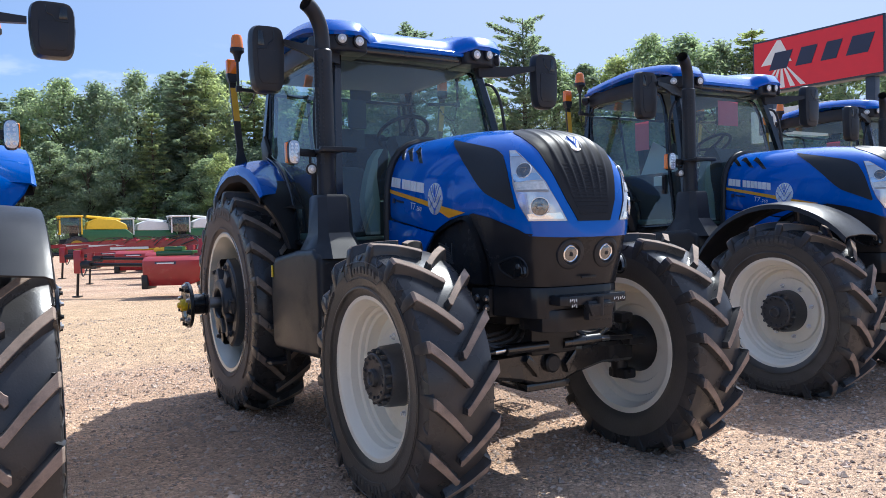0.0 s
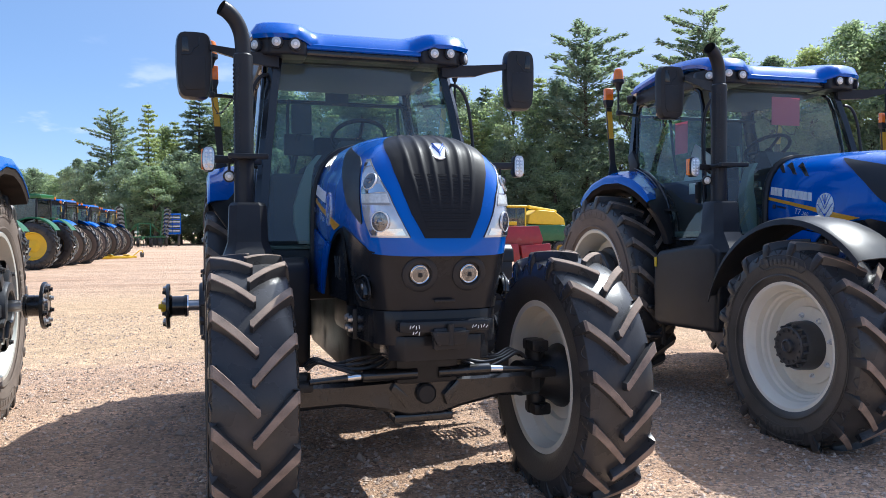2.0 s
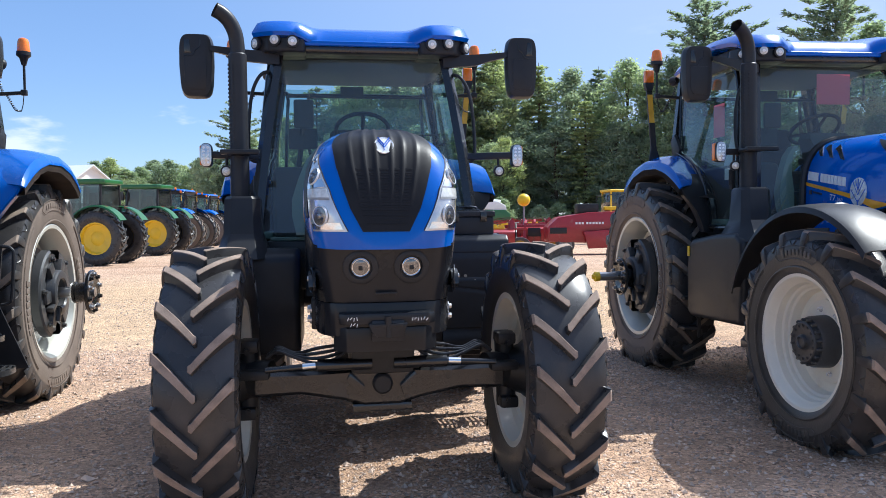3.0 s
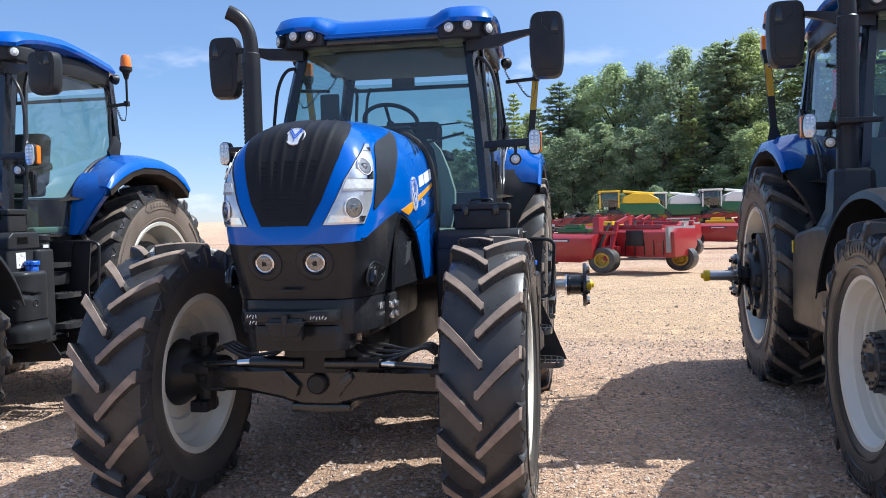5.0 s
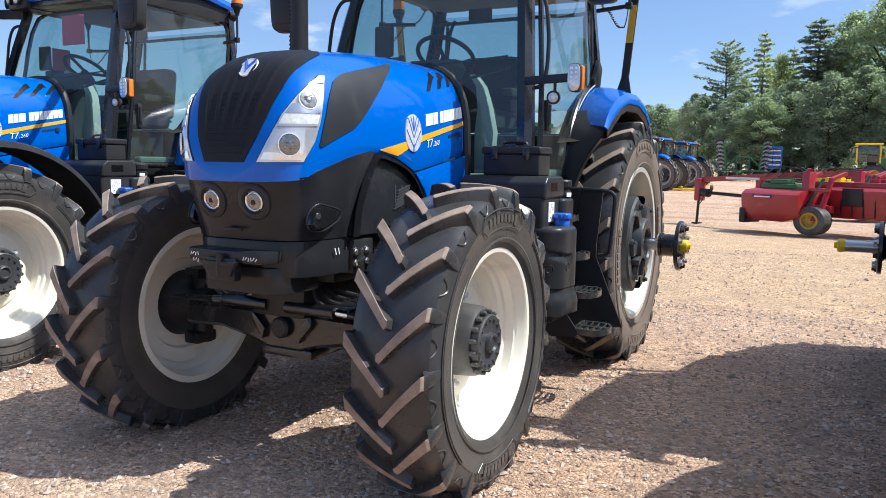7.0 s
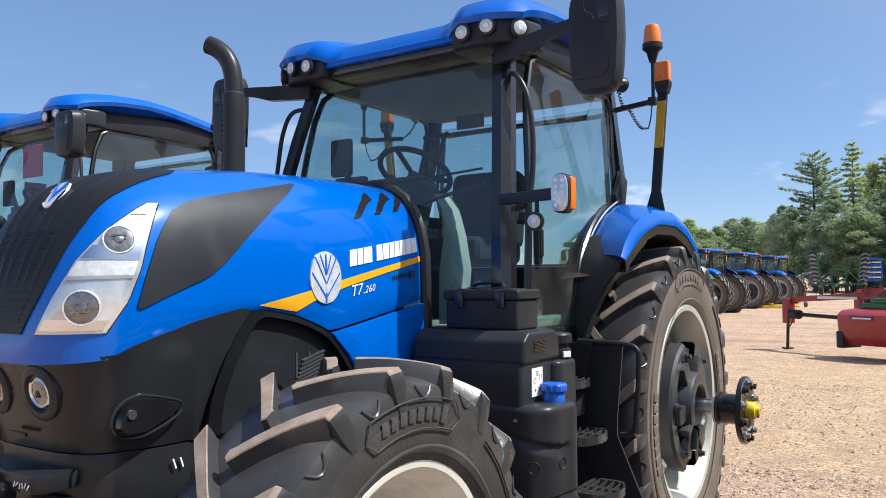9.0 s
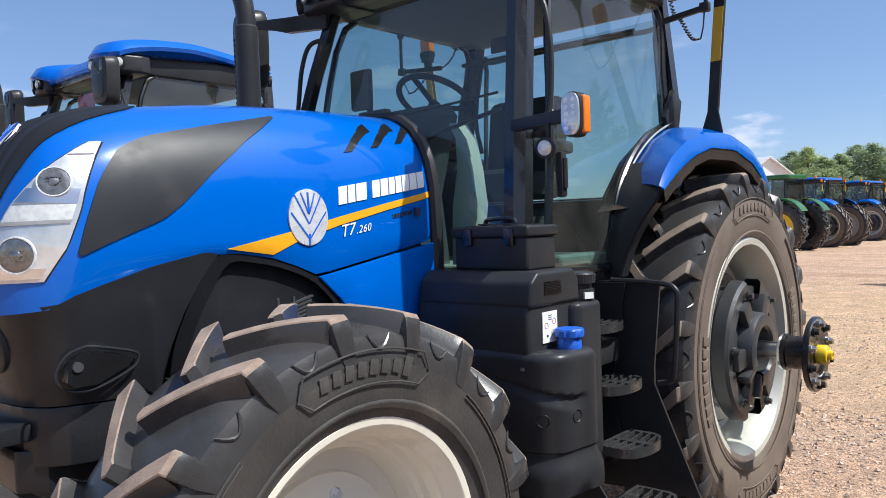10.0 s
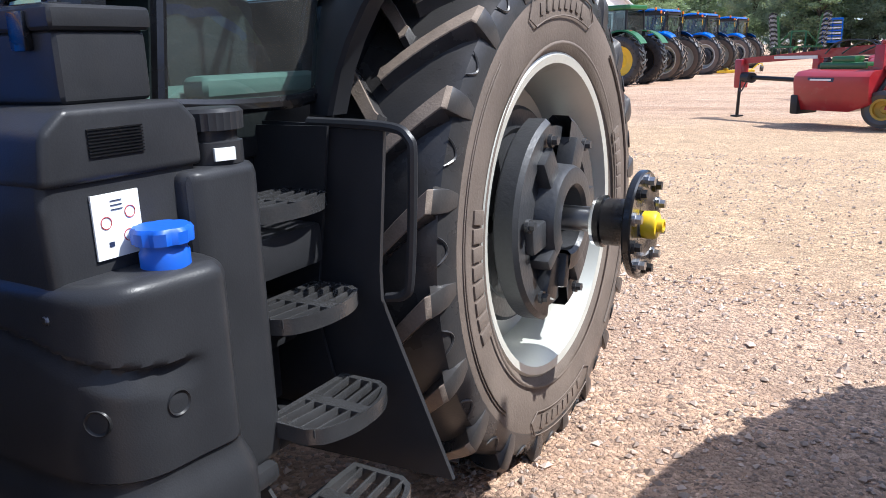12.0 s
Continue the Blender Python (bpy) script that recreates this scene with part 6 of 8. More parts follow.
def fender_parts(T):
    for s in (1, -1):
        # blue shell from cab wall to lip, swept over the wheel
        inner = [(2.13, 1.79), (2.18, 1.865), (2.28, 1.95), (2.42, 2.055), (2.60, 2.135), (2.80, 2.155), (3.05, 2.09), (3.26, 1.98), (3.36, 1.88)]
        outer = [(1.855, 1.80), (1.91, 1.870), (2.01, 1.945), (2.16, 2.015), (2.40, 2.070), (2.74, 2.080), (3.02, 2.02), (3.21, 1.925), (3.30, 1.84)]
        lip = [(1.865, 1.780), (1.94, 1.825), (2.055, 1.885), (2.20, 1.945), (2.41, 1.995), (2.73, 2.000), (2.98, 1.94), (3.14, 1.86), (3.23, 1.79)]
        I = resample([(0, *p) for p in inner], 26)
        O = resample([(0, *p) for p in outer], 26)
        Lp = resample([(0, *p) for p in lip], 26)
        bm = B()
        cols = []
        for k in range(26):
            col = []
            for j in range(9):
                f = j / 8
                q = I[k].lerp(O[k], f)
                bulge = 0.022 * math.sin(f * math.pi)
                col.append((s * (0.765 + 0.335 * f), q.y, q.z + bulge))
            for f in (0.35, 0.7, 1.0):
                q = O[k].lerp(Lp[k], f)
                col.append((s * (1.10 + 0.022 * math.sin(f * math.pi / 2)), q.y, q.z))
            cols.append(col)
        ring_loft(bm, cols, closed=False)
        bmesh.ops.recalc_face_normals(bm, faces=bm.faces)
        bmesh.ops.solidify(bm, geom=bm.faces[:], thickness=0.012)
        part("fender", bm, BLUE, T, "blue rear fender", angle=50)
        # black flare below the lip and black front skirt
        bm = B()
        ring_loft(bm, [[(s * 1.118, p.y, p.z) for p in Lp], [(s * 1.110, p.y + (0.035 if p.y < 2.2 else 0), p.z - 0.055) for p in Lp], [(s * 0.74, p.y + (0.06 if p.y < 2.2 else 0), p.z - 0.09) for p in Lp]], closed=False)
        bmesh.ops.solidify(bm, geom=bm.faces[:], thickness=0.010)
        part("fender_flare", bm, LINER, T, "black fender flare and liner")
        bm = B()
        rows = []
        for z, y_in, y_out, x_out in ((1.93, 2.17, 2.08, 1.085), (1.86, 2.085, 1.985, 1.09), (1.80, 2.035, 1.905, 1.095), (1.73, 1.995, 1.875, 1.065), (1.66, 1.965, 1.862, 1.015), (1.58, 1.945, 1.858, 0.965), (1.50, 1.93, 1.858, 0.925), (1.385, 1.91, 1.862, 0.885)):
            row = []
            for k in range(7):
                f = k / 6
                row.append((s * (0.785 + (x_out - 0.785) * f), y_in + (y_out - y_in) * f - 0.012 * math.sin(f * math.pi), z))
            row += [(s * (x_out + 0.010), y_out + 0.012, z), (s * (x_out + 0.010), y_out + 0.075, z)]
            rows.append(row)
        ring_loft(bm, rows, closed=False)
        bmesh.ops.recalc_face_normals(bm, faces=bm.faces)
        bmesh.ops.solidify(bm, geom=bm.faces[:], thickness=0.012)
        part("fender_skirt", bm, BLACK, T, "black plastic skirt ahead of the rear wheel")
        # pale inner fender seen through the door glass
        bm = B()
        prism(bm, [(1.925, 1.42), (1.955, 1.62), (2.02, 1.775), (2.19, 1.945), (2.39, 2.06), (2.64, 2.155), (2.80, 2.16), (2.80, 1.42)], "x", s * 0.725, s * 0.745, 0.006)
        part("inner_fender", bm, SHELL, T)
        bm = B()
        box(bm, (s * 0.735, 1.76, 1.473), (0.09, 0.44, 0.062), 0.028, seg=3)
        part("door_sill", bm, FLOORMAT, T, "pale green rounded door sill")
        # piping between pane and fender
        bm = B()
        tube(bm, curve_pts([(s * 0.80, y, z) for y, z in ((1.93, 1.44), (1.985, 1.66), (2.07, 1.80), (2.24, 1.965), (2.43, 2.085), (2.66, 2.175))], 5), 0.006, 6)
        part("fender_piping", bm, GREYPAINT, T)


def moulded_tank():
    """Skin of the lower tank: sunken fold, proud panel and a foot that swells out below it."""
    pts = resample(curve_pts([(0.52, 0.940, 0), (0.80, 0.941, 0), (0.96, 0.944, 0), (1.03, 0.955, 0), (1.082, 0.985, 0), (1.110, 1.03, 0), (1.121, 1.12, 0), (1.129, 1.195, 0), (1.110, 1.232, 0), (1.06, 1.25, 0)], 8), 96)
    run, nor = [0.0], []
    for a, b in zip(pts, pts[1:]):
        run.append(run[-1] + (b - a).length)
    for i in range(len(pts)):
        d = (pts[min(i + 1, len(pts) - 1)] - pts[max(i - 1, 0)]).normalized()
        nor.append(Vector((d.y, -d.x, 0)))

    def depth(l, z):
        ease = lambda a, b, v: (lambda t: t * t * (3 - 2 * t))(max(0.0, min(1.0, (v - a) / (b - a))))
        o = 0.008 * ease(0.800, 0.806, z) * (1 - ease(0.800, 0.812, l))
        o += 0.026 * ease(0.797, 0.715, z)
        t = (z - interp(l, [(0.1, 1.095), (0.42, 1.050), (0.55, 1.012), (0.66, 0.988), (0.76, 0.985)])) / interp(l, [(0.1, 0.010), (0.5, 0.016), (0.70, 0.024), (0.76, 0.014)])
        g = max(0.0, min((1.0 - t) / 0.45, (t + 1.9) / 2.4, 1.0))
        return o - interp(l, [(0.05, 0.004), (0.40, 0.012), (0.68, 0.022), (0.745, 0.0)]) * g

    zs = [0.64, 0.645, 0.66, 0.68, 0.70, 0.72, 0.74, 0.755, 0.77, 0.782, 0.791, 0.797, 0.800, 0.803, 0.806] + [0.815 + 0.0085 * k for k in range(38)] + [1.138 + 0.034 * math.sin(math.pi * k / 12) for k in range(7)]
    rings = []
    for z in zs:
        back = 0.034 * (1 - math.sqrt(max(0, 1 - ((z - 1.138) / 0.034) ** 2))) if z > 1.138 else (0.012 if z < 0.643 else 0.0)
        ring = [p + n * (depth(l, z) - back) for p, n, l in zip(pts, nor, run)] + [Vector((0.80, 1.25, 0)), Vector((0.52, 1.25, 0))]
        rings.append([Vector((p.x, p.y, z)) for p in ring])
    bm = B()
    ring_loft(bm, rings)
    bmesh.ops.recalc_face_normals(bm, faces=bm.faces)

    def l_at(l):
        i = min(range(len(run)), key=lambda q: abs(run[q] - l))
        return pts[i], nor[i]
    return bm, l_at


def left_side_parts(T):
    # battery box and tanks
    bm = B()
    prism(bm, [(0.985, 0.66), (0.955, 1.0), (0.945, 1.30), (0.965, 1.43), (1.01, 1.462), (1.25, 1.462), (1.285, 1.43), (1.29, 1.30), (1.29, 0.66)], "x", 0.45, 1.005, 0.022, seg=3)
    tank = part("fuel_tank", bm, BLACK, T, "black moulded tank box with safety sticker")
    skin, l_at = moulded_tank()
    part("lower_tank", skin, BLACK, tank, angle=50)
    bm = B()
    prism(bm, [(0.946, 1.338), (0.958, 1.43), (1.004, 1.469), (1.256, 1.469), (1.293, 1.43), (1.296, 1.338)], "x", 0.46, 1.017, 0.016, seg=3)
    part("tank_lid", bm, BLACK, tank, angle=45)
    bm = B()
    prism(bm, [(0.70, 1.22), (1.02, 1.225), (1.045, 1.25), (1.045, 1.41), (1.01, 1.44), (0.70, 1.44)], "z", 0.635, 1.330, 0.024, seg=3)
    part("filler_column", bm, BLACK, tank, angle=45)
    for x, z in ((0.98, 1.112), (0.76, 1.145), (0.69, 1.178)):
        bolt(tank, (x, 0.940, z), (0, -1, 0), 0.008, 0.006)
    for l, z in ((0.535, 0.925), (0.672, 0.930)):
        bm = B()
        p, d = l_at(l)
        p = Vector((p.x, p.y, z)) + d * 0.008
        tube(bm, [p - d * 0.004, p + d * 0.003, p - d * 0.002, p - d * 0.010], [0.027, 0.024, 0.018, 0.016], 18)
        part("tank_plug", bm, CHASSIS, tank)
    bm = B()
    box(bm, (0.84, 1.18, 0.620), (0.46, 0.40, 0.05), 0.02)
    tube(bm, curve_pts([(1.118, 1.02, 0.66), (1.132, 1.12, 0.70), (1.135, 1.20, 0.735), (1.10, 1.25, 0.74), (1.06, 1.27, 0.66)], 5), 0.010, 8)
    part("tank_tray", bm, BLACK, tank)
    bm = B()
    tube(bm, [(0.970, 1.365, z) for z in (1.305, 1.325, 1.33, 1.375, 1.378, 1.398, 1.400)], [0.055, 0.055, 0.064, 0.064, 0.054, 0.054, 0.060], 32)
    ring_loft(bm, [[(0.970 + r * (1 + 0.035 * q * (k % 2)) * math.cos(math.pi * k / 28), 1.365 + r * (1 + 0.035 * q * (k % 2)) * math.sin(math.pi * k / 28), z) for k in range(56)] for z, r, q in ((1.398, 0.052, 0), (1.400, 0.066, 1), (1.436, 0.068, 1), (1.444, 0.062, 0), (1.446, 0.002, 0))])
    bmesh.ops.recalc_face_normals(bm, faces=bm.faces)
    cap = part("filler_cap", bm, BLACK, tank, "black ribbed fuel filler cap")
    bm = B()
    box(bm, (1.031, 1.340, 1.352), (0.008, 0.045, 0.026), 0.0, Matrix.Rotation(-0.35, 4, "Z"))
    part("cap_label", bm, PAPER, tank)
    bm = B()
    c = Vector((1.062, 1.137, 0))
    tube(bm, [c + Vector((0, 0, z)) for z in (1.165, 1.198, 1.203, 1.212, 1.215, 1.220)], [0.046, 0.046, 0.043, 0.041, 0.041, 0.046], 28)
    ring_loft(bm, [[(c.x + r * (1 - 0.09 * (k % 4 == 2)) * math.cos(math.pi * k / 16), c.y + r * (1 - 0.09 * (k % 4 == 2)) * math.sin(math.pi * k / 16), z) for k in range(32)] for z, r in ((1.214, 0.040), (1.217, 0.056), (1.240, 0.057), (1.247, 0.052), (1.248, 0.002))])
    bmesh.ops.recalc_face_normals(bm, faces=bm.faces)
    part("blue_cap", bm, CAPBLUE, tank, "blue plastic fluid cap")
    bm = B()
    box(bm, (1.0085, 1.085, 1.255), (0.004, 0.100, 0.118))
    st = part("safety_sticker", bm, PAPER, tank, "white safety sticker with red symbols")
    for y, z in ((1.060, 1.262), (1.105, 1.232), (1.112, 1.275)):
        bm = B()
        tube(bm, [(1.0115, y + 0.011 * math.cos(a), z + 0.011 * math.sin(a)) for a in (2 * math.pi * k / 16 for k in range(17))], 0.0008, 4)
        part("sticker_symbol", bm, REDREF, tank)
    bm = B()
    for k in range(3):
        box(bm, (1.0112, 1.085, 1.300 - 0.008 * k), (0.002, 0.024, 0.0014))
    part("sticker_print", bm, SIGNNAVY, tank)
    bm = B()
    box(bm, (1.0112, 1.066, 1.222), (0.002, 0.010, 0.008))
    part("sticker_print", bm, SIGNNAVY, tank)
    bm = B()
    for k in range(9):
        box(bm, (1.0185, 1.098, 1.383 + 0.0058 * k), (0.005, 0.115, 0.0026))
    part("vent_grid", bm, GLOSS, tank)
    # tool box on top
    bm = B()
    box(bm, (0.745, 1.165, 1.535), (0.37, 0.20, 0.135), 0.018, seg=3)
    tb = part("tool_box", bm, BLACK, T, "black plastic tool box on the tank")
    bm = B()
    box(bm, (0.745, 1.165, 1.622), (0.39, 0.22, 0.046), 0.016, seg=3)
    for q in (-0.11, 0.0, 0.11):
        box(bm, (0.745 + q, 1.165, 1.645), (0.05, 0.16, 0.008), 0.003)
    part("lid", bm, BLACK, tb)
    for x in (0.64, 0.85):
        bm = B()
        box(bm, (x, 1.056, 1.60), (0.048, 0.018, 0.07), 0.006)
        part("latch", bm, GLOSS, tb)
    bm = B()
    tube(bm, curve_pts([(0.66, 1.15, 1.648), (0.68, 1.15, 1.672), (0.80, 1.15, 1.672), (0.82, 1.15, 1.648)], 4), 0.009, 8)
    box(bm, (0.74, 1.15, 1.650), (0.20, 0.05, 0.01), 0.003)
    part("handle", bm, GLOSS, tb)
    for x in (0.61, 0.745, 0.88):
        for y in (1.09, 1.24):
            bm = B()
            box(bm, (x, y, 1.466), (0.07, 0.03, 0.008))
            part("foot", bm, STEEL, tb)
    # steps
    ladder = part("step_frame", ladder_mesh(), BLACK, T, "black access steps below the cab door")
    for k, (xo, yr, z) in enumerate(((1.285, 1.66, 0.482), (1.20, 1.70, 0.712), (1.10, 1.735, 0.948), (1.01, 1.75, 1.195))):
        bm = B()
        x0, y0, y1 = xo - (0.225 if k == 0 else 0.190), yr - 0.30, yr
        yc, hw = (y0 + y1) / 2, (y1 - y0) / 2
        lp = [Vector((x0, y0, z))] + [Vector((xo - 0.050 * abs(q / 7) ** 2.4 - (0.02 if abs(q) == 7 else 0), yc + hw * q / 7, z)) for q in range(-7, 8)] + [Vector((x0, y1, z))]
        c = Vector(((x0 + xo) / 2, yc, z))
        inn = [c + Vector(((p.x - c.x) * 0.86, (p.y - c.y) * 0.92, 0)) for p in lp]
        ring_loft(bm, [[p + Vector((0, 0, h)) for p in q] for q, h in ((inn, 0.010), (lp, 0.013), (lp, 0.006), (lp, -0.026), (inn, -0.026), (inn, 0.010))], True, False, False)
        box(bm, (c.x, c.y, z + 0.003), (xo - x0 - 0.012, 0.040, 0.016), 0.003)
        for side in (-1, 1):
            for q in range(4):
                xx = x0 + (0.036 + 0.042 * q) * (xo - x0) / 0.215
                box(bm, (xx, yc + side * 0.078, z + 0.001), (0.0075, 0.125, 0.022), 0.002, Matrix.Rotation(side * 0.10, 4, "Z"))
        bmesh.ops.recalc_face_normals(bm, faces=bm.faces)
        part("step", bm, TREAD, ladder, "slotted black step tread")


def ladder_mesh():
    bm = B()
    # rear guard panel with tubular edge
    prism(bm, [(0.70, 1.38), (1.135, 1.368), (1.10, 1.0), (1.10, 0.92), (1.30, 0.45), (0.70, 0.42)], "y", 1.765, 1.778)
    tube(bm, curve_pts([(0.90, 1.765, 1.378), (1.14, 1.765, 1.370), (1.205, 1.765, 1.345), (1.215, 1.765, 1.28), (1.195, 1.765, 1.0), (1.175, 1.765, 0.945), (1.12, 1.765, 0.93)], 5), 0.013, 8)
    # inner stringer and back
    prism(bm, [(0.72, 0.90), (0.98, 0.66), (1.06, 0.56), (1.12, 0.475), (1.10, 0.44), (0.72, 0.42)], "y", 1.352, 1.362)
    prism(bm, [(1.20, 1.36), (1.763, 1.36), (1.763, 0.42), (1.20, 0.42)], "x", 0.70, 0.715)
    # inner risers and bracket behind the treads
    box(bm, (0.84, 1.57, 1.075), (0.24, 0.30, 0.11), 0.020)
    box(bm, (0.79, 1.56, 0.84), (0.14, 0.30, 0.09), 0.018)
    box(bm, (0.83, 1.55, 0.595), (0.24, 0.28, 0.04), 0.012)
    for q in range(3):
        box(bm, (0.735, 1.45, 0.995 - 0.055 * q), (0.05, 0.16, 0.028), 0.006, Matrix.Rotation(-0.5, 4, "X"))
        box(bm, (0.735, 1.44, 0.77 - 0.06 * q), (0.06, 0.18, 0.030), 0.006, Matrix.Rotation(0.5, 4, "X"))
    prism(bm, [(0.72, 1.37), (0.98, 1.37), (0.94, 1.10), (0.90, 0.86), (0.96, 0.62), (0.72, 0.60)], "y", 1.740, 1.750)
    box(bm, (0.76, 1.50, 1.28), (0.07, 0.12, 0.14), 0.020)
    box(bm, (0.80, 1.54, 0.80), (0.05, 0.05, 0.24), 0.012, Matrix.Rotation(0.35, 4, "X"))
    box(bm, (0.80, 1.66, 0.78), (0.03, 0.03, 0.30), 0.008)
    return bm


def right_side_parts(T):
    bm = B()
    prism(bm, [(0.88, 0.66), (0.86, 1.0), (0.87, 1.34), (0.98, 1.40), (1.30, 1.385), (1.75, 1.33), (1.84, 1.27), (1.86, 1.0), (1.85, 0.68), (1.80, 0.63)], "x", -1.06, -0.48, 0.05, seg=4)
    tank = part("side_tank", bm, BLACK, T, "large rounded black fuel tank", angle=45)
    bm = B()
    box(bm, (-1.064, 1.80, 1.22), (0.006, 0.035, 0.09))
    part("tank_label", bm, YELLOW, tank)
    # exhaust stack with shield, muffler pedestal and curved tip
    bm = B()
    rings = [[(-0.87 + sx * w, 1.10 + sy * d, z) for sx, sy in ((-1, -0.6), (-0.6, -1), (0.6, -1), (1, -0.6), (1, 0.6), (0.6, 1), (-0.6, 1), (-1, 0.6))] for z, w, d in ((1.33, 0.19, 0.30), (1.42, 0.155, 0.22), (1.50, 0.13, 0.15), (1.74, 0.120, 0.125), (1.76, 0.105, 0.11))]
    ring_loft(bm, rings)
    bmesh.ops.recalc_face_normals(bm, faces=bm.faces)
    ex = part("exhaust_pedestal", bm, BLACK, T, "black exhaust housing and stack")
    bm = B()
    tube(bm, [(-0.89, 1.10, 1.72), (-0.89, 1.10, 1.9), (-0.89, 1.10, 2.75), (-0.89, 1.10, 2.76)], [0.068, 0.066, 0.063, 0.055], 24)
    for k in range(26):
        for q in (-0.5, 0.0, 0.5):
            a = q + 0.6
            box(bm, (-0.89 - 0.064 * math.cos(a) * (1 if q < 0.4 else 1), 1.10 - 0.064 * math.sin(a), 1.98 + 0.028 * k), (0.008, 0.008, 0.014), 0.0)
    part("heat_shield", bm, BLACK, ex, "perforated black heat shield")
    bm = B()
    pth = curve_pts([(-0.89, 1.10, 2.70), (-0.89, 1.10, 2.80), (-0.903, 1.093, 2.90), (-0.938, 1.078, 2.975), (-0.985, 1.055, 3.022), (-1.03, 1.035, 3.045)], 5)
    tube(bm, pth, 0.052, 22, caps=False)
    tube(bm, pth, 0.047, 22, caps=False)
    part("exhaust_tip", bm, BLACK, ex, "curved dark exhaust tip")
    bm = B()
    box(bm, (-0.87, 0.93, 2.06), (0.26, 0.05, 0.035), 0.01)
    box(bm, (-0.89, 1.02, 2.06), (0.15, 0.20, 0.03), 0.008)
    part("exhaust_bracket", bm, BLACK, ex)
    # right steps, seen past the tank
    bm = B()
    for k, z in enumerate((0.50, 0.78)):
        box(bm, (-0.98, 2.02, z), (0.16, 0.26, 0.03), 0.008)
    box(bm, (-0.92, 1.90, 0.72), (0.03, 0.03, 0.60), 0.006)
    box(bm, (-0.92, 2.14, 0.72), (0.03, 0.03, 0.60), 0.006)
    part("side_steps", bm, BLACK, T, "black steps behind the tank")


def front_fenders(T):
    for s in (1, -1):
        bm = B()
        rows = []
        R = FRONT["R"] + 0.155
        for k in range(21):
            a = radians(-46 + 118 * k / 20)
            rr = R + 0.03 * math.sin(max(0, a)) ** 2
            y, z = rr * math.sin(a), FRONT["hub"] + rr * math.cos(a)
            rows.append([(s * 0.735, y * 0.985, z - 0.045), (s * 0.75, y, z - 0.008), (s * 0.80, y, z + 0.002), (s * 0.95, y, z + 0.012), (s * 1.10, y, z), (s * 1.13, y * 0.99, z - 0.012), (s * 1.14, y * 0.98, z - 0.05)])
        ring_loft(bm, rows, closed=False)
        bmesh.ops.recalc_face_normals(bm, faces=bm.faces)
        bmesh.ops.solidify(bm, geom=bm.faces[:], thickness=0.010)
        part("front_fender", bm, BLACK, T, "black plastic front fender")
        bm = B()
        tube(bm, curve_pts([(s * 0.62, 0.1, 0.95), (s * 0.64, 0.12, 1.3), (s * 0.72, 0.08, 1.57), (s * 0.9, 0.05, 1.585)], 5), 0.025, 8)
        part("fender_stay", bm, CHASSIS, T)


def papers(T):
    for c, sz, mat, nm in (((0.06, 1.45, 2.62), (0.30, 0.004, 0.26), PINKPAPER, "window_notice"), ((-0.735, 1.90, 2.40), (0.004, 0.20, 0.30), PINKPAPER, "window_notice")):
        bm = B()
        box(bm, c, sz)
        part(nm, bm, mat, T, "red printed notice inside the glass")
    bm = B()
    box(bm, (-0.60, 1.80, 1.95), (0.02, 0.50, 0.62), 0.0, Matrix.Rotation(0.5, 4, "X"))
    part("cardboard_sheet", bm, PAPER, T, "pale sheet leaning inside the cab")
    bm = B()
    box(bm, (-0.788, 1.62, 1.90), (0.004, 0.13, 0.10))
    part("price_card", bm, PAPER, T, "white card hung in the door window")


material_gold = material("gold_reflective", (0.62, 0.36, 0.03), 0.35, vary=0.2, bump=0.05)


def tractor(label, m, fenders=False, long_shaft=False, notices=False):
    T = thing("tractor", label, "tractor", "tractors parked in a row", m)
    hood_parts(T)
    front_parts(T)
    cab_parts(T)
    fender_parts(T)
    left_side_parts(T)
    right_side_parts(T)
    for s in (1, -1):
        front_wheel(T, s)
        rear_wheel(T, s, long_shaft and s < 0)
    if fenders:
        front_fenders(T)
    if notices:
        papers(T)
    return T


# ---- ground ----
def lot_height(x, y):
    d = max(abs(x) - 5.0, abs(y - 3.0) - 9.0, 0)
    k = 1.0 if d < 3 else 0.0
    h = 0.018 * (noise.noise(Vector((x * 0.7, y * 0.7, 0.3)))) + 0.014 * noise.noise(Vector((x * 2.3, y * 2.3, 4.1))) + 0.008 * noise.noise(Vector((x * 7, y * 7, 8.1)))
    return h * k - 0.008


def ground():
    xs = sorted(set([-1500, -600, -250, -120, -60, -35, -22, -15, -11] + [round(-8.5 + 0.125 * i, 4) for i in range(137)] + [11, 15, 22, 35, 60, 120, 250, 600, 1500]))
    ys = sorted(set([-1500, -600, -250, -120, -60, -30, -16, -10] + [round(-6.5 + 0.125 * i, 4) for i in range(157)] + [15, 18, 22, 28, 36, 48, 65, 90, 130, 250, 600, 1500]))
    verts = [(x, y, lot_height(x, y)) for y in ys for x in xs]
    n = len(xs)
    faces = [(j * n + i, j * n + i + 1, (j + 1) * n + i + 1, (j + 1) * n + i) for j in range(len(ys) - 1) for i in range(n - 1)]
    me = bpy.data.meshes.new("ground")
    me.from_pydata(verts, [], faces)
    me.materials.append(GROUND)
    me.polygons.foreach_set("use_smooth", [True] * len(me.polygons))
    return tagged(new("ground", me), "tan and pinkish packed gravel lot", "ground", kind="structure")


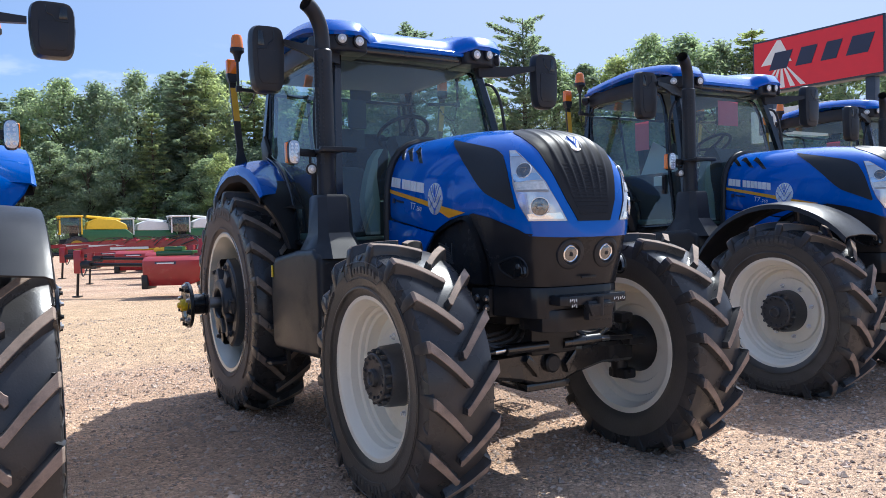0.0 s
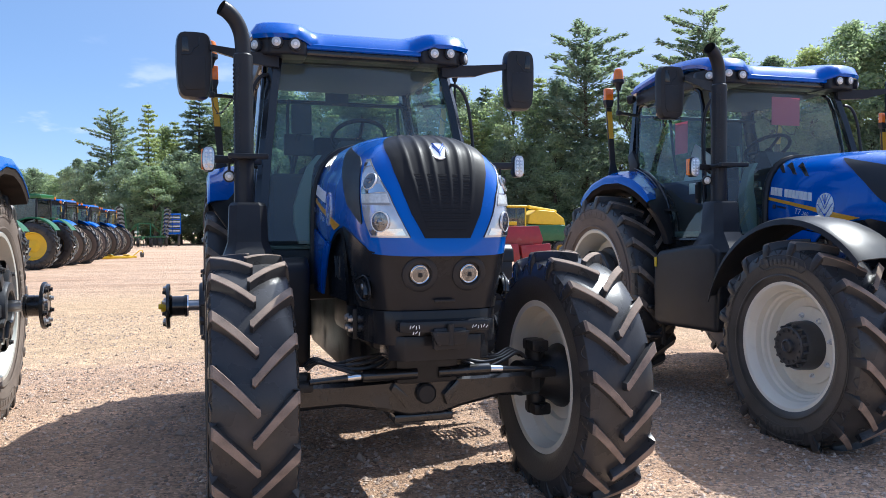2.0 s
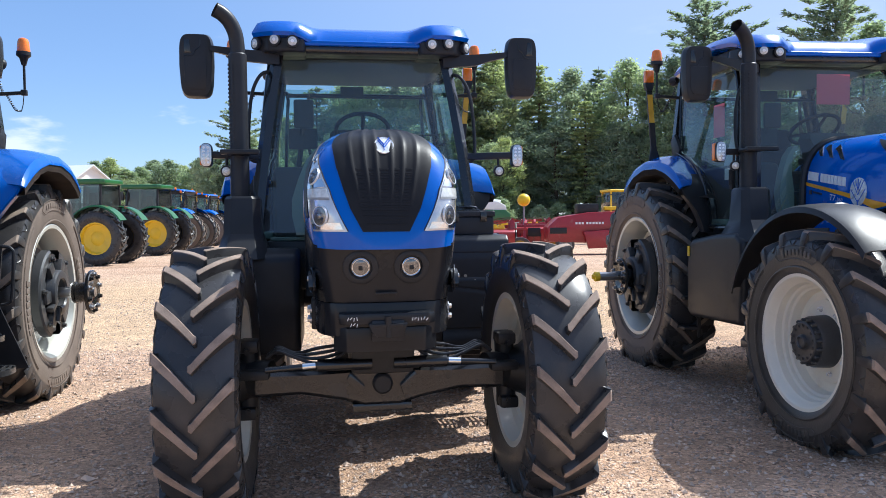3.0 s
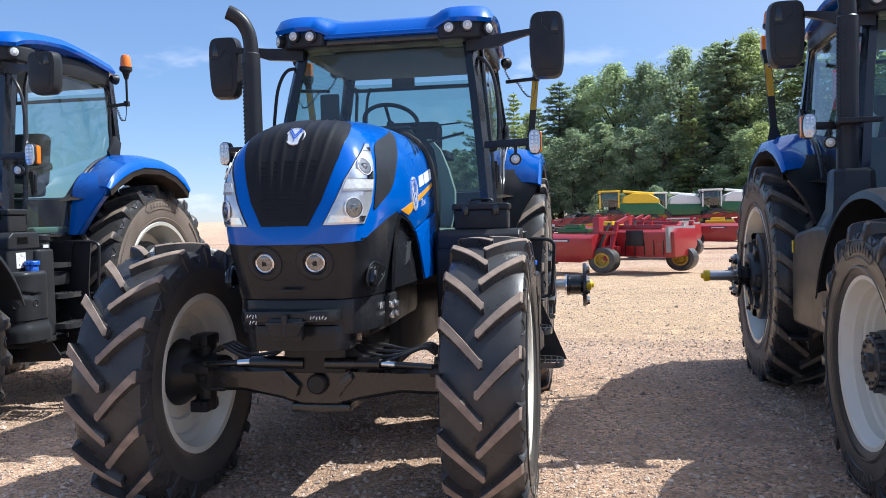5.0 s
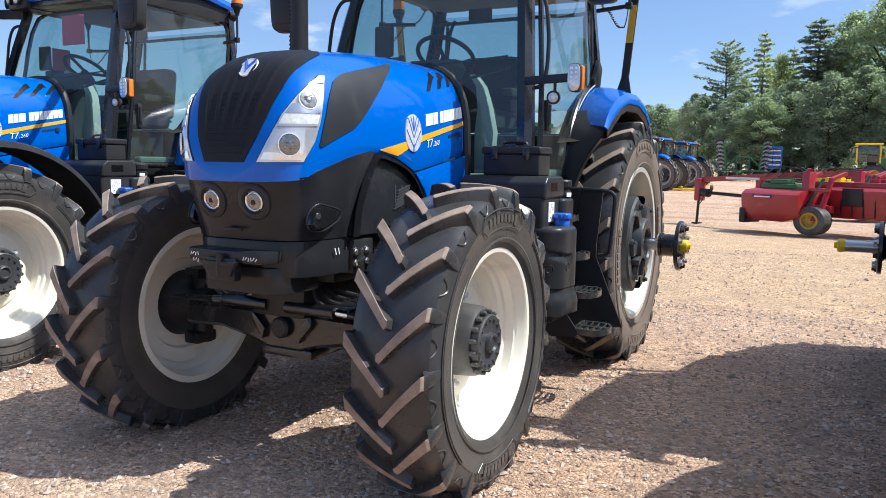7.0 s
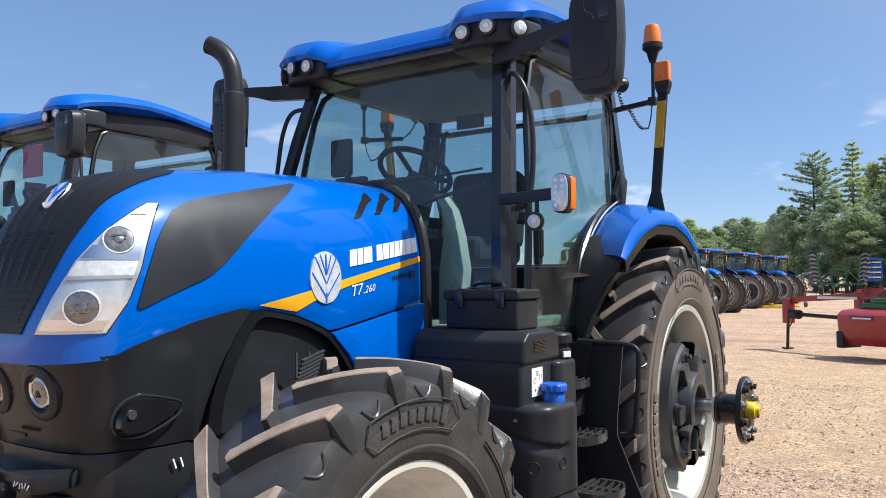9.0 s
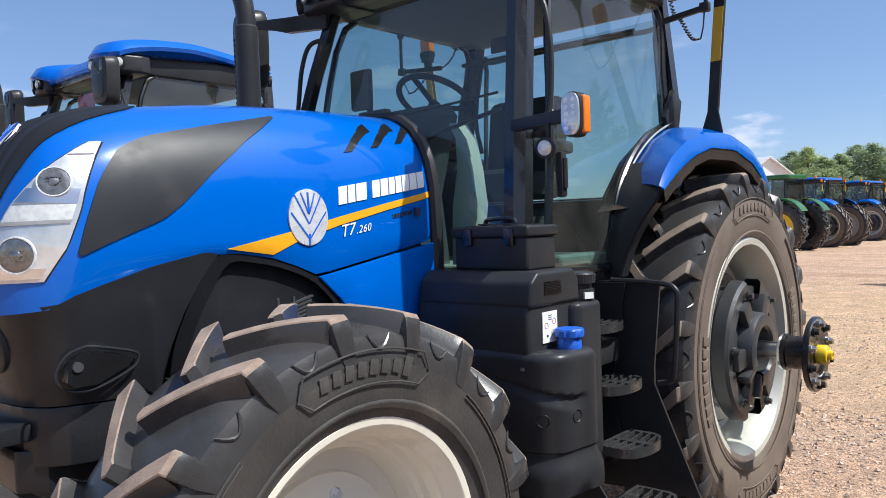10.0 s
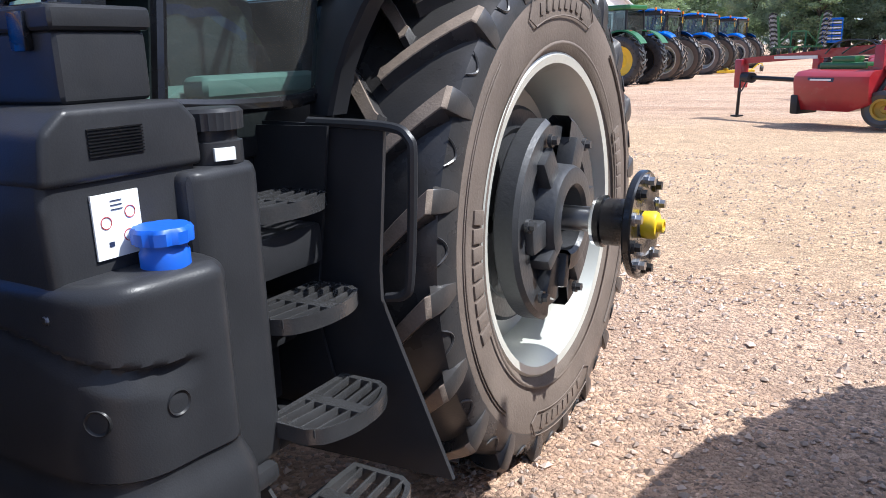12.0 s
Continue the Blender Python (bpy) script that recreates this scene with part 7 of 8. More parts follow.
ground()
main = tractor("blue farm tractor without front fenders, parked on gravel", pose(0, 0, 0))
second = tractor("blue farm tractor with black front fenders and window notices", pose(4.24, 0.50, 0), fenders=True, long_shaft=True, notices=True)
third = copy_thing(second, pose(-3.93, 0.20, 0))
for ob in third.children:
    if ob.name.startswith(("front_wheel", "front_fender")):
        # wider front track
        side = 1 if sum(v.co.x for v in ob.data.vertices) > 0 else -1
        ob.location.x += 0.05 * side
for ob in [q for w in third.children if w.name.startswith("rear_wheel") for q in w.children if q.name.startswith("shaft_cap")]:
    bpy.data.objects.remove(ob)
for ob in list(third.children):
    if ob.name.startswith("marker_staff"):
        for q in list(ob.children):
            bpy.data.objects.remove(q)
        bpy.data.objects.remove(ob)
    elif ob.name.startswith("mirror_arm") and max(v.co.x for v in ob.data.vertices) > 0:
        # shorter mirror on an arm swung forward
        for q in [ob] + list(ob.children):
            q.data = q.data.copy()
            for v in q.data.vertices:
                k = max(0, (v.co.x - 0.62) / 0.58) if q is ob else 1.0
                v.co.x, v.co.y = v.co.x + 0.14 * k, v.co.y - 0.30 * k
                if q is not ob:
                    v.co.z = 2.97 - (2.97 - v.co.z) * 0.68
                v.co.z -= 0.18 * k
    elif ob.name.startswith(("fender.", "fender_flare")):
        # wider fenders than on the first
        ob.data = ob.data.copy()
        for v in ob.data.vertices:
            sx = 1 if v.co.x > 0 else -1
            v.co.x = sx * (0.765 + (abs(v.co.x) - 0.765) * 1.45)
            v.co.z += 0.03
    elif ob.name.startswith("fender_skirt"):
        # this one has full-depth blue fenders
        ob.data = ob.data.copy()
        for v in ob.data.vertices:
            sx = 1 if v.co.x > 0 else -1
            v.co.x = sx * (0.765 + (abs(v.co.x) - 0.765) * 1.44)
            v.co.z += 0.05 * max(0, min(1, (v.co.z - 1.6) / 0.2))
        ob.data.materials[0] = BLUE
        for v in ob.data.vertices:
            v.co.z = max(v.co.z, 1.43)
# the second and fourth are a slightly larger model
second.matrix_basis = pose(4.13, 0.349, 0, rz=-1.5) @ Matrix.Diagonal((1.061, 1.04, 1.035, 1))
third.matrix_basis = pose(-3.90, 0.08, 0) @ Matrix.Diagonal((1.0, 1.02, 1.03, 1))
for ob in third.children:
    if ob.name.startswith("beacon_stalk"):
        ob.location.z -= 0.09
tagged(third, "blue farm tractor with black front fenders beside the first")
fourth = copy_thing(second, pose(8.6, 0.9, 0))
tagged(fourth, "blue farm tractor at the end of the row")


# ---- trees ----
def leaf_mesh(name, C, U, V, mat):
    """Many small three-cornered leaves: centres and half-edges."""
    n = len(C)
    P = np.empty((n, 3, 3))
    P[:, 0], P[:, 1], P[:, 2] = C - U + V * 0.35, C + U, C - U * 0.6 - V * 0.75
    me = bpy.data.meshes.new(name)
    me.from_pydata(P.reshape(-1, 3).tolist(), [], (np.arange(n * 3).reshape(-1, 3)).tolist())
    me.materials.append(mat)
    return me


def unit(rng, n):
    v = rng.normal(size=(n, 3))
    return v / np.linalg.norm(v, axis=1)[:, None]


def broad_tree(seed, h, w, mat, label, blobs=44, per=360, low=0.20, leaf=0.105):
    rng = np.random.default_rng(seed)
    T = thing("tree", label, "tree", "trees along the lot's edge")
    bm = B()
    tube(bm, [(0, 0, -0.2), (0.1, 0.05, h * 0.2), (0.05, -0.1, h * 0.5), (0, 0, h * 0.85)], [0.24, 0.18, 0.11, 0.03], 8)
    cs = []
    for k in range(blobs):
        f = low + (0.97 - low) * (k + rng.random()) / blobs
        prof = math.sin(min(1, (f - low + 0.10) / (1.04 - low)) * math.pi) ** 0.6
        a = k * 2.4 + rng.random()
        r = w * prof * (0.35 + 0.45 * rng.random())
        cs.append((r * math.cos(a), r * math.sin(a), f * h * 0.98, w * (0.16 + 0.20 * rng.random()) * (0.6 + 0.4 * prof)))
        if k % 3 == 0:
            z0 = f * h * 0.75
            tube(bm, [(0, 0, z0), (r * 0.5 * math.cos(a), r * 0.5 * math.sin(a), z0 + (f * h - z0) * 0.6), (r * math.cos(a), r * math.sin(a), f * h)], [0.07, 0.045, 0.015], 5)
    part("trunk", bm, BARK, T)
    C, U, V = [], [], []
    for x, y, z, r in cs:
        d = unit(rng, per)
        rad = r * (0.45 + 0.75 * rng.random(per) ** 0.8) * (0.75 + 0.5 * np.sin(d[:, 0] * 5 + d[:, 2] * 7 + x) ** 2)
        c = np.array((x, y, z)) + d * rad[:, None] * np.array((1, 1, 0.72))
        nrm = d * 0.55 + unit(rng, per) * 0.75 + np.array((0, 0, 0.45))
        t = np.cross(nrm, unit(rng, per)); t /= np.linalg.norm(t, axis=1)[:, None] + 1e-6
        v = np.cross(nrm, t); v /= np.linalg.norm(v, axis=1)[:, None] + 1e-6
        sz = leaf * (0.6 + 0.9 * rng.random(per))[:, None]
        C.append(c); U.append(t * sz); V.append(v * sz)
    me = leaf_mesh("crown", np.concatenate(C), np.concatenate(U), np.concatenate(V), mat)
    ob = new("crown", me)
    ob.parent = T
    return T


def pine_tree(seed, h, w, mat, label, airy=0.5, low=0.15):
    rng = np.random.default_rng(seed)
    T = thing("conifer", label, "tree", "trees along the lot's edge")
    bm = B()
    tube(bm, [(0, 0, -0.2), (0.04, 0, h * 0.5), (0, 0, h)], [0.22, 0.13, 0.02], 8)
    C, U, V = [], [], []
    n = int(h / 0.42)
    for k in range(n):
        f = low + (1 - low) * k / n
        top = math.sin(math.pi * min(1, max(0, (1 - f) / (1 - low) * 0.9 + 0.06)))
        L = w * 0.60 * (0.40 + 0.75 * top) * (0.45 + 0.8 * rng.random()) if airy > 0.6 else w * ((1 - f) ** 0.62 * 0.95 + 0.07) * (0.65 + 0.5 * rng.random())
        m = 6 if airy < 0.5 else 5
        for j in range(m):
            if rng.random() < airy * 0.45:
                continue
            a = 2 * math.pi * (j + rng.random()) / m
            ll = L * (0.7 + 0.5 * rng.random())
            z0 = f * h
            droop = 0.28 - 0.15 * (1 - f) if airy > 0.6 else 0.10 - 0.22 * (1 - f)
            tip = np.array((ll * math.cos(a), ll * math.sin(a), z0 + ll * droop))
            base = np.array((0, 0, z0))
            if ll > 0.6:
                tube(bm, [tuple(base), tuple((base + tip) / 2 + np.array((0, 0, 0.05))), tuple(tip)], [0.03, 0.02, 0.008], 4, caps=False)
            q = max(14, int(ll * 58))
            s = rng.random(q) ** 0.7
            side = np.array((-math.sin(a), math.cos(a), 0))
            off = (rng.random(q) - 0.5) * 0.55 * ll * (1.05 - s)
            c = base + (tip - base) * s[:, None] + side * off[:, None] + rng.normal(size=(q, 3)) * 0.06
            dirv = (tip - base) / ll * 0.7 + side * np.sign(off)[:, None] * 0.6 + rng.normal(size=(q, 3)) * 0.25
            dirv /= np.linalg.norm(dirv, axis=1)[:, None]
            v = np.cross(dirv, np.array((0, 0, 1.0)) + rng.normal(size=(q, 3)) * 0.5)
            v /= np.linalg.norm(v, axis=1)[:, None] + 1e-6
            sz = (0.10 + 0.10 * rng.random(q))[:, None]
            C.append(c); U.append(dirv * sz); V.append(v * sz * 0.75)
    part("trunk", bm, BARK, T)
    me = leaf_mesh("crown", np.concatenate(C), np.concatenate(U), np.concatenate(V), mat)
    ob = new("crown", me)
    ob.parent = T
    return T


def forest():
    rng = random.Random(7)
    B1 = broad_tree(1, 12, 3.4, LEAF_A, "leafy green broadleaf tree with a rounded crown")
    B2 = broad_tree(2, 12, 3.0, LEAF_B, "dark green broadleaf tree with a dense crown")
    B3 = broad_tree(3, 12, 2.9, LEAF_D, "slender bright green birch-like tree", blobs=46, per=330, leaf=0.095)
    B4 = broad_tree(4, 12, 3.6, LEAF_B, "tall dark green oak-like tree", blobs=50, low=0.13)
    B5 = broad_tree(8, 12, 3.0, LEAF_A, "green broadleaf tree with uneven crown", blobs=36, per=420)
    P1 = pine_tree(5, 12, 3.6, LEAF_C, "dark green spruce with layered branches", 0.2)
    P2 = pine_tree(6, 12, 4.4, LEAF_C, "tall open white pine with ragged branches", 0.70, 0.30)
    P3 = pine_tree(9, 12, 3.2, LEAF_D, "light green young conifer", 0.15, 0.05)
    SH = broad_tree(12, 12, 7.0, LEAF_B, "low bushy green shrub at the wood's edge", blobs=30, per=260, low=0.02, leaf=0.26)
    SD = broad_tree(13, 12, 6.5, LEAF_A, "low green shrub at the wood's edge", blobs=26, per=260, low=0.02, leaf=0.26)
    kinds = {"u": SH, "v": SD, "a": B1, "b": B2, "c": B3, "d": B4, "e": B5, "s": P1, "p": P2, "y": P3}
    used = set()

    def plant(k, az, el, d, wide=1.0):
        d *= 1.75 if d < 90 else 1.5
        h = max(2.5, (1.5 + d * math.tan(radians(el))) * 1.13)
        a = radians(az)
        m = pose(0.5 + d * math.sin(a), -2.5 + d * math.cos(a), 0, 0, 0, rng.uniform(0, 360))
        sc = h / 12
        src = kinds[k]
        ob = src if k not in used else None
        if ob is None:
            ob = copy_thing(src, Matrix())
        used.add(k)
        ob.matrix_basis = m
        ob.scale = (sc * wide * rng.uniform(0.92, 1.1), sc * wide * rng.uniform(0.92, 1.1), sc)
        return ob

    # skyline, by bearing: kind, bearing, top angle, distance
    for k, az, el, d, wd in (("b", -8.6, 4.6, 72, 1.0), ("p", -6.6, 7.4, 66, 0.85), ("e", -5.4, 5.4, 68, 1.0), ("y", -4.2, 8.0, 64, 0.75), ("c", -3.1, 6.8, 66, 0.8), ("y", -2.4, 7.0, 66, 0.7), ("s", -0.8, 8.6, 62, 1.05), ("b", 0.1, 7.0, 64, 0.9),
                             ("a", 1.2, 9.0, 64, 1.1), ("a", 3.2, 9.7, 62, 1.1), ("d", 5.4, 9.6, 62, 1.1), ("d", 7.8, 10.4, 60, 1.1), ("b", 10.2, 10.6, 60, 1.0), ("s", 10.9, 10.4, 57, 1.15), ("c", 12.4, 11.0, 58, 1.1), ("b", 14.0, 10.8, 60, 1.1), ("y", 15.8, 10.0, 58, 0.9),
                             ("d", 18.2, 9.8, 58, 1.1), ("s", 20.2, 9.6, 58, 0.9), ("a", 22.3, 10.2, 56, 1.1), ("y", 24.2, 10.2, 58, 0.85), ("d", 25.6, 10.2, 56, 1.1), ("p", 27.6, 13.2, 54, 1.0), ("b", 31.0, 10.0, 56, 1.1), ("p", 36.0, 13.7, 52, 0.85), ("e", 33.2, 10.2, 54, 1.1), ("a", 38.2, 11.2, 54, 1.1),
                             ("b", 40.6, 11.0, 54, 1.1), ("c", 43.0, 11.2, 54, 1.2), ("a", 45.4, 12.4, 54, 1.1), ("a", 47.8, 12.2, 54, 1.2), ("d", 50.2, 11.6, 54, 1.1), ("y", 52.4, 11.9, 54, 1.2), ("b", 55.0, 11.0, 54, 1.2), ("a", 58.2, 10.4, 54, 1.2), ("d", 61.5, 9.6, 56, 1.2), ("b", 65, 9.5, 56, 1.2)):
        plant(k, az, el, d, wd)
    # lower trees and young growth in front of the dark wood
    for k, az, el, d, wd in (("b", -7.9, 4.4, 64, 1.3), ("b", -5.4, 4.8, 60, 1.4), ("a", -3.9, 4.2, 58, 1.5), ("d", -2.2, 5.2, 60, 1.4), ("d", 0.2, 5.6, 58, 1.4), ("b", 2.2, 6.0, 58, 1.4), ("b", 4.4, 5.6, 56, 1.4), ("d", 6.6, 6.2, 56, 1.4), ("y", 8.6, 7.8, 55, 1.0), ("b", 9.4, 5.4, 56, 1.4),
                             ("a", 12.2, 5.0, 54, 1.4), ("c", 13.2, 5.4, 53, 1.2), ("d", 14.6, 6.4, 56, 1.4), ("b", 17.0, 6.4, 55, 1.4), ("y", 19.2, 7.6, 54, 1.1), ("d", 21.4, 6.2, 54, 1.4), ("b", 23.4, 5.8, 54, 1.4), ("a", 25.4, 6.6, 53, 1.3), ("d", 27.8, 6.2, 53, 1.4), ("b", 30.2, 6.0, 52, 1.4),
                             ("a", 32.6, 6.8, 52, 1.4), ("d", 35, 6.4, 52, 1.4), ("b", 37.2, 6, 52, 1.4), ("d", 39.6, 6.4, 52, 1.4), ("a", 42, 6.2, 52, 1.4), ("b", 44.4, 6, 52, 1.4), ("d", 46.8, 6.4, 52, 1.4), ("b", 49.2, 6.2, 52, 1.4), ("d", 51.6, 6.0, 52, 1.4), ("b", 54, 6.2, 52, 1.4), ("d", 57, 6.4, 52, 1.4), ("b", 60, 6, 52, 1.4), ("d", 63.5, 6, 52, 1.4)):
        plant(k, az, el, d, wd)
    # shrubs that close the wood's foot
    for i in range(44):
        plant("uvu"[i % 3] if i % 7 else "v", -9.5 + 1.7 * i + rng.uniform(-0.5, 0.5), rng.uniform(0.5, 1.7), rng.uniform(49.5, 52.5) + (10 if i < 7 else 0), rng.uniform(0.8, 1.1))
    # low far wood on the open side
    for i in range(16):
        plant("abdce"[i % 5], -22.5 + i * 0.95, 3.2 + 0.7 * rng.random(), 104 + 8 * rng.random(), 1.5)


# ---- far machines ----
def simple_wheel(parent, c, R, W, s, rim, lugs=18, name="wheel", share=0.58):
    bm = B()
    rr = R * share
    lathe(bm, [(0.30 * W, rr - 0.02), (0.42 * W, rr + 0.01), (0.42 * W, rr - 0.03), (0.2 * W, rr * 0.88), (0.12 * W, rr * 0.45), (0.22 * W, rr * 0.30), (0.22 * W, 0.0)], 28, (0, 0, 0), s)
    # inner side is rim paint too; its shade is put in as chassis black
    lathe(bm, [(-0.42 * W, rr), (-0.2 * W, rr * 0.88), (-0.1 * W, 0)], 20, (0, 0, 0), s, mi=1)
    w = part(name, bm, [rim, CHASSIS], parent)
    w.location = c
    bm = B()
    lathe(bm, [(-0.40 * W, rr), (-0.5 * W, rr + 0.08), (-0.5 * W, R - 0.12), (-0.44 * W, R - 0.05), (0, R - 0.04), (0.44 * W, R - 0.05), (0.5 * W, R - 0.12), (0.5 * W, rr + 0.08), (0.40 * W, rr)], 32, (0, 0, 0), s)
    if lugs:
        for side in (1, -1):
            for k in range(lugs):
                th = 2 * math.pi * (k + (0.5 if side < 0 else 0)) / lugs
                rings = []
                for u, dt in ((-0.05, 0.0), (0.5, -0.10), (1.0, -0.2)):
                    a = th + dt
                    rings.append([(side * u * W * 0.49, rr_ * math.sin(a + d), rr_ * math.cos(a + d)) for d, rr_ in ((-0.035, R - 0.06), (-0.025, R), (0.025, R), (0.035, R - 0.06))])
                ring_loft(bm, rings, closed=False)
                bm.faces.new([bm.verts.new(p) for p in rings[-1]])
    part("tyre", bm, RUBBER if lugs else WALLDUST, w)
    return w


def far_tractor(label, m, paint, rim, sc=1.0):
    T = thing("tractor", label, "tractor", "tractors parked across the lot", m)
    for s in (1, -1):
        simple_wheel(T, (s * 0.85, 2.7, 0.93), 0.95, 0.50, s, rim, 20, "rear_wheel")
        simple_wheel(T, (s * 0.85, 0.0, 0.70), 0.71, 0.42, s, rim, 18, "front_wheel")
        bm = B()
        rows = []
        for k in range(13):
            a = radians(-62 + 120 * k / 12)
            y, z = 2.7 + 1.08 * math.sin(a), 0.95 + 1.12 * math.cos(a)
            rows.append([(s * 0.60, y, z - 0.02), (s * 0.63, y, z + 0.02), (s * 1.08, y, z + 0.01), (s * 1.10, y, z - 0.05)])
        ring_loft(bm, rows, closed=False)
        bmesh.ops.recalc_face_normals(bm, faces=bm.faces)
        part("fender", bm, paint, T)
        for y in (1.35, 2.75):
            bm = B()
            tube(bm, [(s * 0.72, y, 1.5), (s * 0.66, y + (0.12 if y < 2 else -0.02), 2.82)], 0.05, 6)
            part("cab_pillar", bm, BLACK, T)
        bm = B()
        prism(bm, [(1.38, 1.5), (1.5, 2.8), (2.72, 2.8), (2.72, 1.95), (2.1, 1.5)], "x", s * 0.695, s * 0.70)
        part("side_window", bm, FARGLASS, T)
        bm = B()
        box(bm, (s * 1.0, 1.35, 2.5), (0.22, 0.07, 0.36), 0.03)
        tube(bm, [(s * 0.66, 1.4, 2.72), (s * 1.0, 1.35, 2.7)], 0.02, 6)
        part("mirror", bm, BLACK, T)
    bm = B()
    rings = []
    for y, w, zt in ((-0.62, 0.20, 1.55), (-0.55, 0.32, 1.78), (-0.35, 0.38, 1.95), (0.2, 0.40, 2.04), (1.2, 0.40, 2.10)):
        rings.append([(-w, y, 1.25), (-w, y, zt - 0.2), (-w * 0.75, y, zt), (w * 0.75, y, zt), (w, y, zt - 0.2), (w, y, 1.25)])
    ring_loft(bm, rings)
    bmesh.ops.recalc_face_normals(bm, faces=bm.faces)
    part("hood", bm, paint, T, angle=60)
    bm = B()
    prism(bm, [(-0.80, 1.25), (-0.72, 1.15), (0.72, 1.15), (0.80, 1.25), (0.76, 2.75), (0.66, 2.9), (-0.66, 2.9), (-0.76, 2.75)], "z", 2.82, 3.0, 0.05, seg=3)
    part("roof", bm, paint, T)
    bm = B()
    box(bm, (0, 1.32, 2.15), (1.3, 0.01, 1.2))
    part("windscreen", bm, FARGLASS, T)
    bm = B()
    box(bm, (0, 2.74, 2.25), (1.3, 0.01, 1.05))
    part("rear_window", bm, FARGLASS, T)
    bm = B()
    box(bm, (0, 2.1, 1.38), (1.4, 1.5, 0.25), 0.04)
    box(bm, (0, 0.9, 1.0), (0.6, 3.4, 0.55), 0.06)
    cyl(bm, (-0.8, 0, 0.7), (0.8, 0, 0.7), 0.09, 10)
    cyl(bm, (-0.8, 2.7, 0.93), (0.8, 2.7, 0.93), 0.13, 10)
    box(bm, (0, 2.2, 2.1), (0.5, 0.3, 0.9), 0.08)
    box(bm, (0, -0.55, 0.98), (0.5, 0.3, 0.35), 0.04)
    part("chassis", bm, CHASSIS, T)
    for s in (1, -1):
        bm = B()
        box(bm, (s * 0.72, 2.95, 2.02), (0.20, 0.05, 0.08), 0.01)
        part("tail_lamp", bm, REDREF, T)
    bm = B()
    tube(bm, [(-0.62, 1.05, 1.8), (-0.62, 1.05, 2.85), (-0.62, 1.0, 2.95)], 0.05, 8)
    part("exhaust", bm, CHASSIS, T)
    return T


def mower(label, m, tongue=True):
    T = thing("mower", label, "hay mower", "red hay mowers", m)
    bm = B()
    rings = []
    for x, k, lift in ((0.92, 0.93, 0.02), (0.97, 1.0, 0.0), (1.5, 1.0, 0.0), (1.85, 0.98, 0.06), (2.10, 0.90, 0.16), (2.16, 0.82, 0.22)):
        rings.append([(x, y * k, max(0.24 + lift, z)) for y, z in ((-0.36, 0.30), (-0.43, 0.50), (-0.47, 0.80), (-0.46, 0.92), (-0.36, 1.00), (0.0, 1.04), (0.42, 1.02), (0.48, 0.92), (0.40, 0.42), (0.2, 0.28))])
    ring_loft(bm, rings)
    bmesh.ops.recalc_face_normals(bm, faces=bm.faces)
    head = part("cutter_head", bm, REDPAINT, T, "red cutter head cover")
    bm = B()
    box(bm, (1.42, -0.46, 0.86), (0.45, 0.012, 0.075), 0.004)
    part("name_plate", bm, SIGNNAVY, head)
    bm = B()
    box(bm, (1.42, -0.468, 0.86), (0.36, 0.008, 0.03))
    part("name_bar", bm, WHITE, head)
    bm = B()
    box(bm, (0.96, -0.2, 0.40), (0.14, 0.5, 0.36), 0.03)
    part("skid", bm, BLACK, T)
    bm = B()
    box(bm, (1.45, 0.18, 1.09), (0.8, 0.4, 0.12), 0.03)
    box(bm, (1.40, 0.18, 1.2), (0.4, 0.25, 0.12), 0.03)
    part("drive_box", bm, GREENPAINT if tongue else MACHYELLOW, T)
    bm = B()
    tube(bm, [(-0.75, 0.35, 1.18), (0.8, 0.4, 1.30), (1.9, 0.5, 1.38)], [0.085, 0.10, 0.11], 4)
    box(bm, (-0.78, 0.30, 0.92), (0.16, 0.20, 0.60), 0.03)
    tg = part("tongue", bm, REDPAINT, T, "long red steel tongue")
    bm = B()
    box(bm, (0.35, 0.285, 1.245), (0.85, 0.01, 0.06))
    part("tongue_decal", bm, PAPER, tg)
    bm = B()
    tube(bm, [(-0.62, 0.25, 0.85), (1.0, 0.1, 0.80)], 0.045, 8)
    part("drive_shaft", bm, CHASSIS, T)
    bm = B()
    cyl(bm, (-0.66, 0.25, 0.85), (-0.46, 0.22, 0.84), 0.11, 12)
    part("shaft_guard", bm, BLACK, T)
    bm = B()
    tube(bm, [(-0.78, 0.30, 1.1), (-0.86, 0.34, 0.02)], 0.03, 6)
    box(bm, (-0.86, 0.34, 0.02), (0.16, 0.16, 0.03))
    part("jack_stand", bm, CHASSIS, T)
    bm = B()
    tube(bm, curve_pts([(-0.70, 0.2, 0.9), (-0.60, 0.1, 0.55), (-0.5, 0.2, 0.9)], 4), 0.015, 5)
    part("hose", bm, RUBBER, T)
    bm = B()
    prism(bm, [(-0.1, 0.45), (0.1, 0.45), (0.12, 1.45), (-0.08, 1.45)], "x", 2.0, 2.16, 0.02)
    box(bm, (2.25, 0.1, 0.62), (0.6, 0.14, 0.16), 0.02)
    box(bm, (2.6, 0.55, 1.15), (1.5, 0.14, 0.16), 0.02)
    tube(bm, [(2.08, 0.0, 1.42), (2.1, 0.0, 1.52)], 0.05, 8)
    part("frame", bm, REDPAINT, T, "red wheel frame with upright")
    bm = B()
    prism(bm, [(0.35, 0.42), (0.30, 1.05), (0.5, 1.15), (1.35, 1.12), (1.45, 0.7), (1.2, 0.45)], "x", 2.2, 3.7, 0.03)
    part("conditioner_hood", bm, REDPAINT, T, "red conditioner hood")
    bm = B()
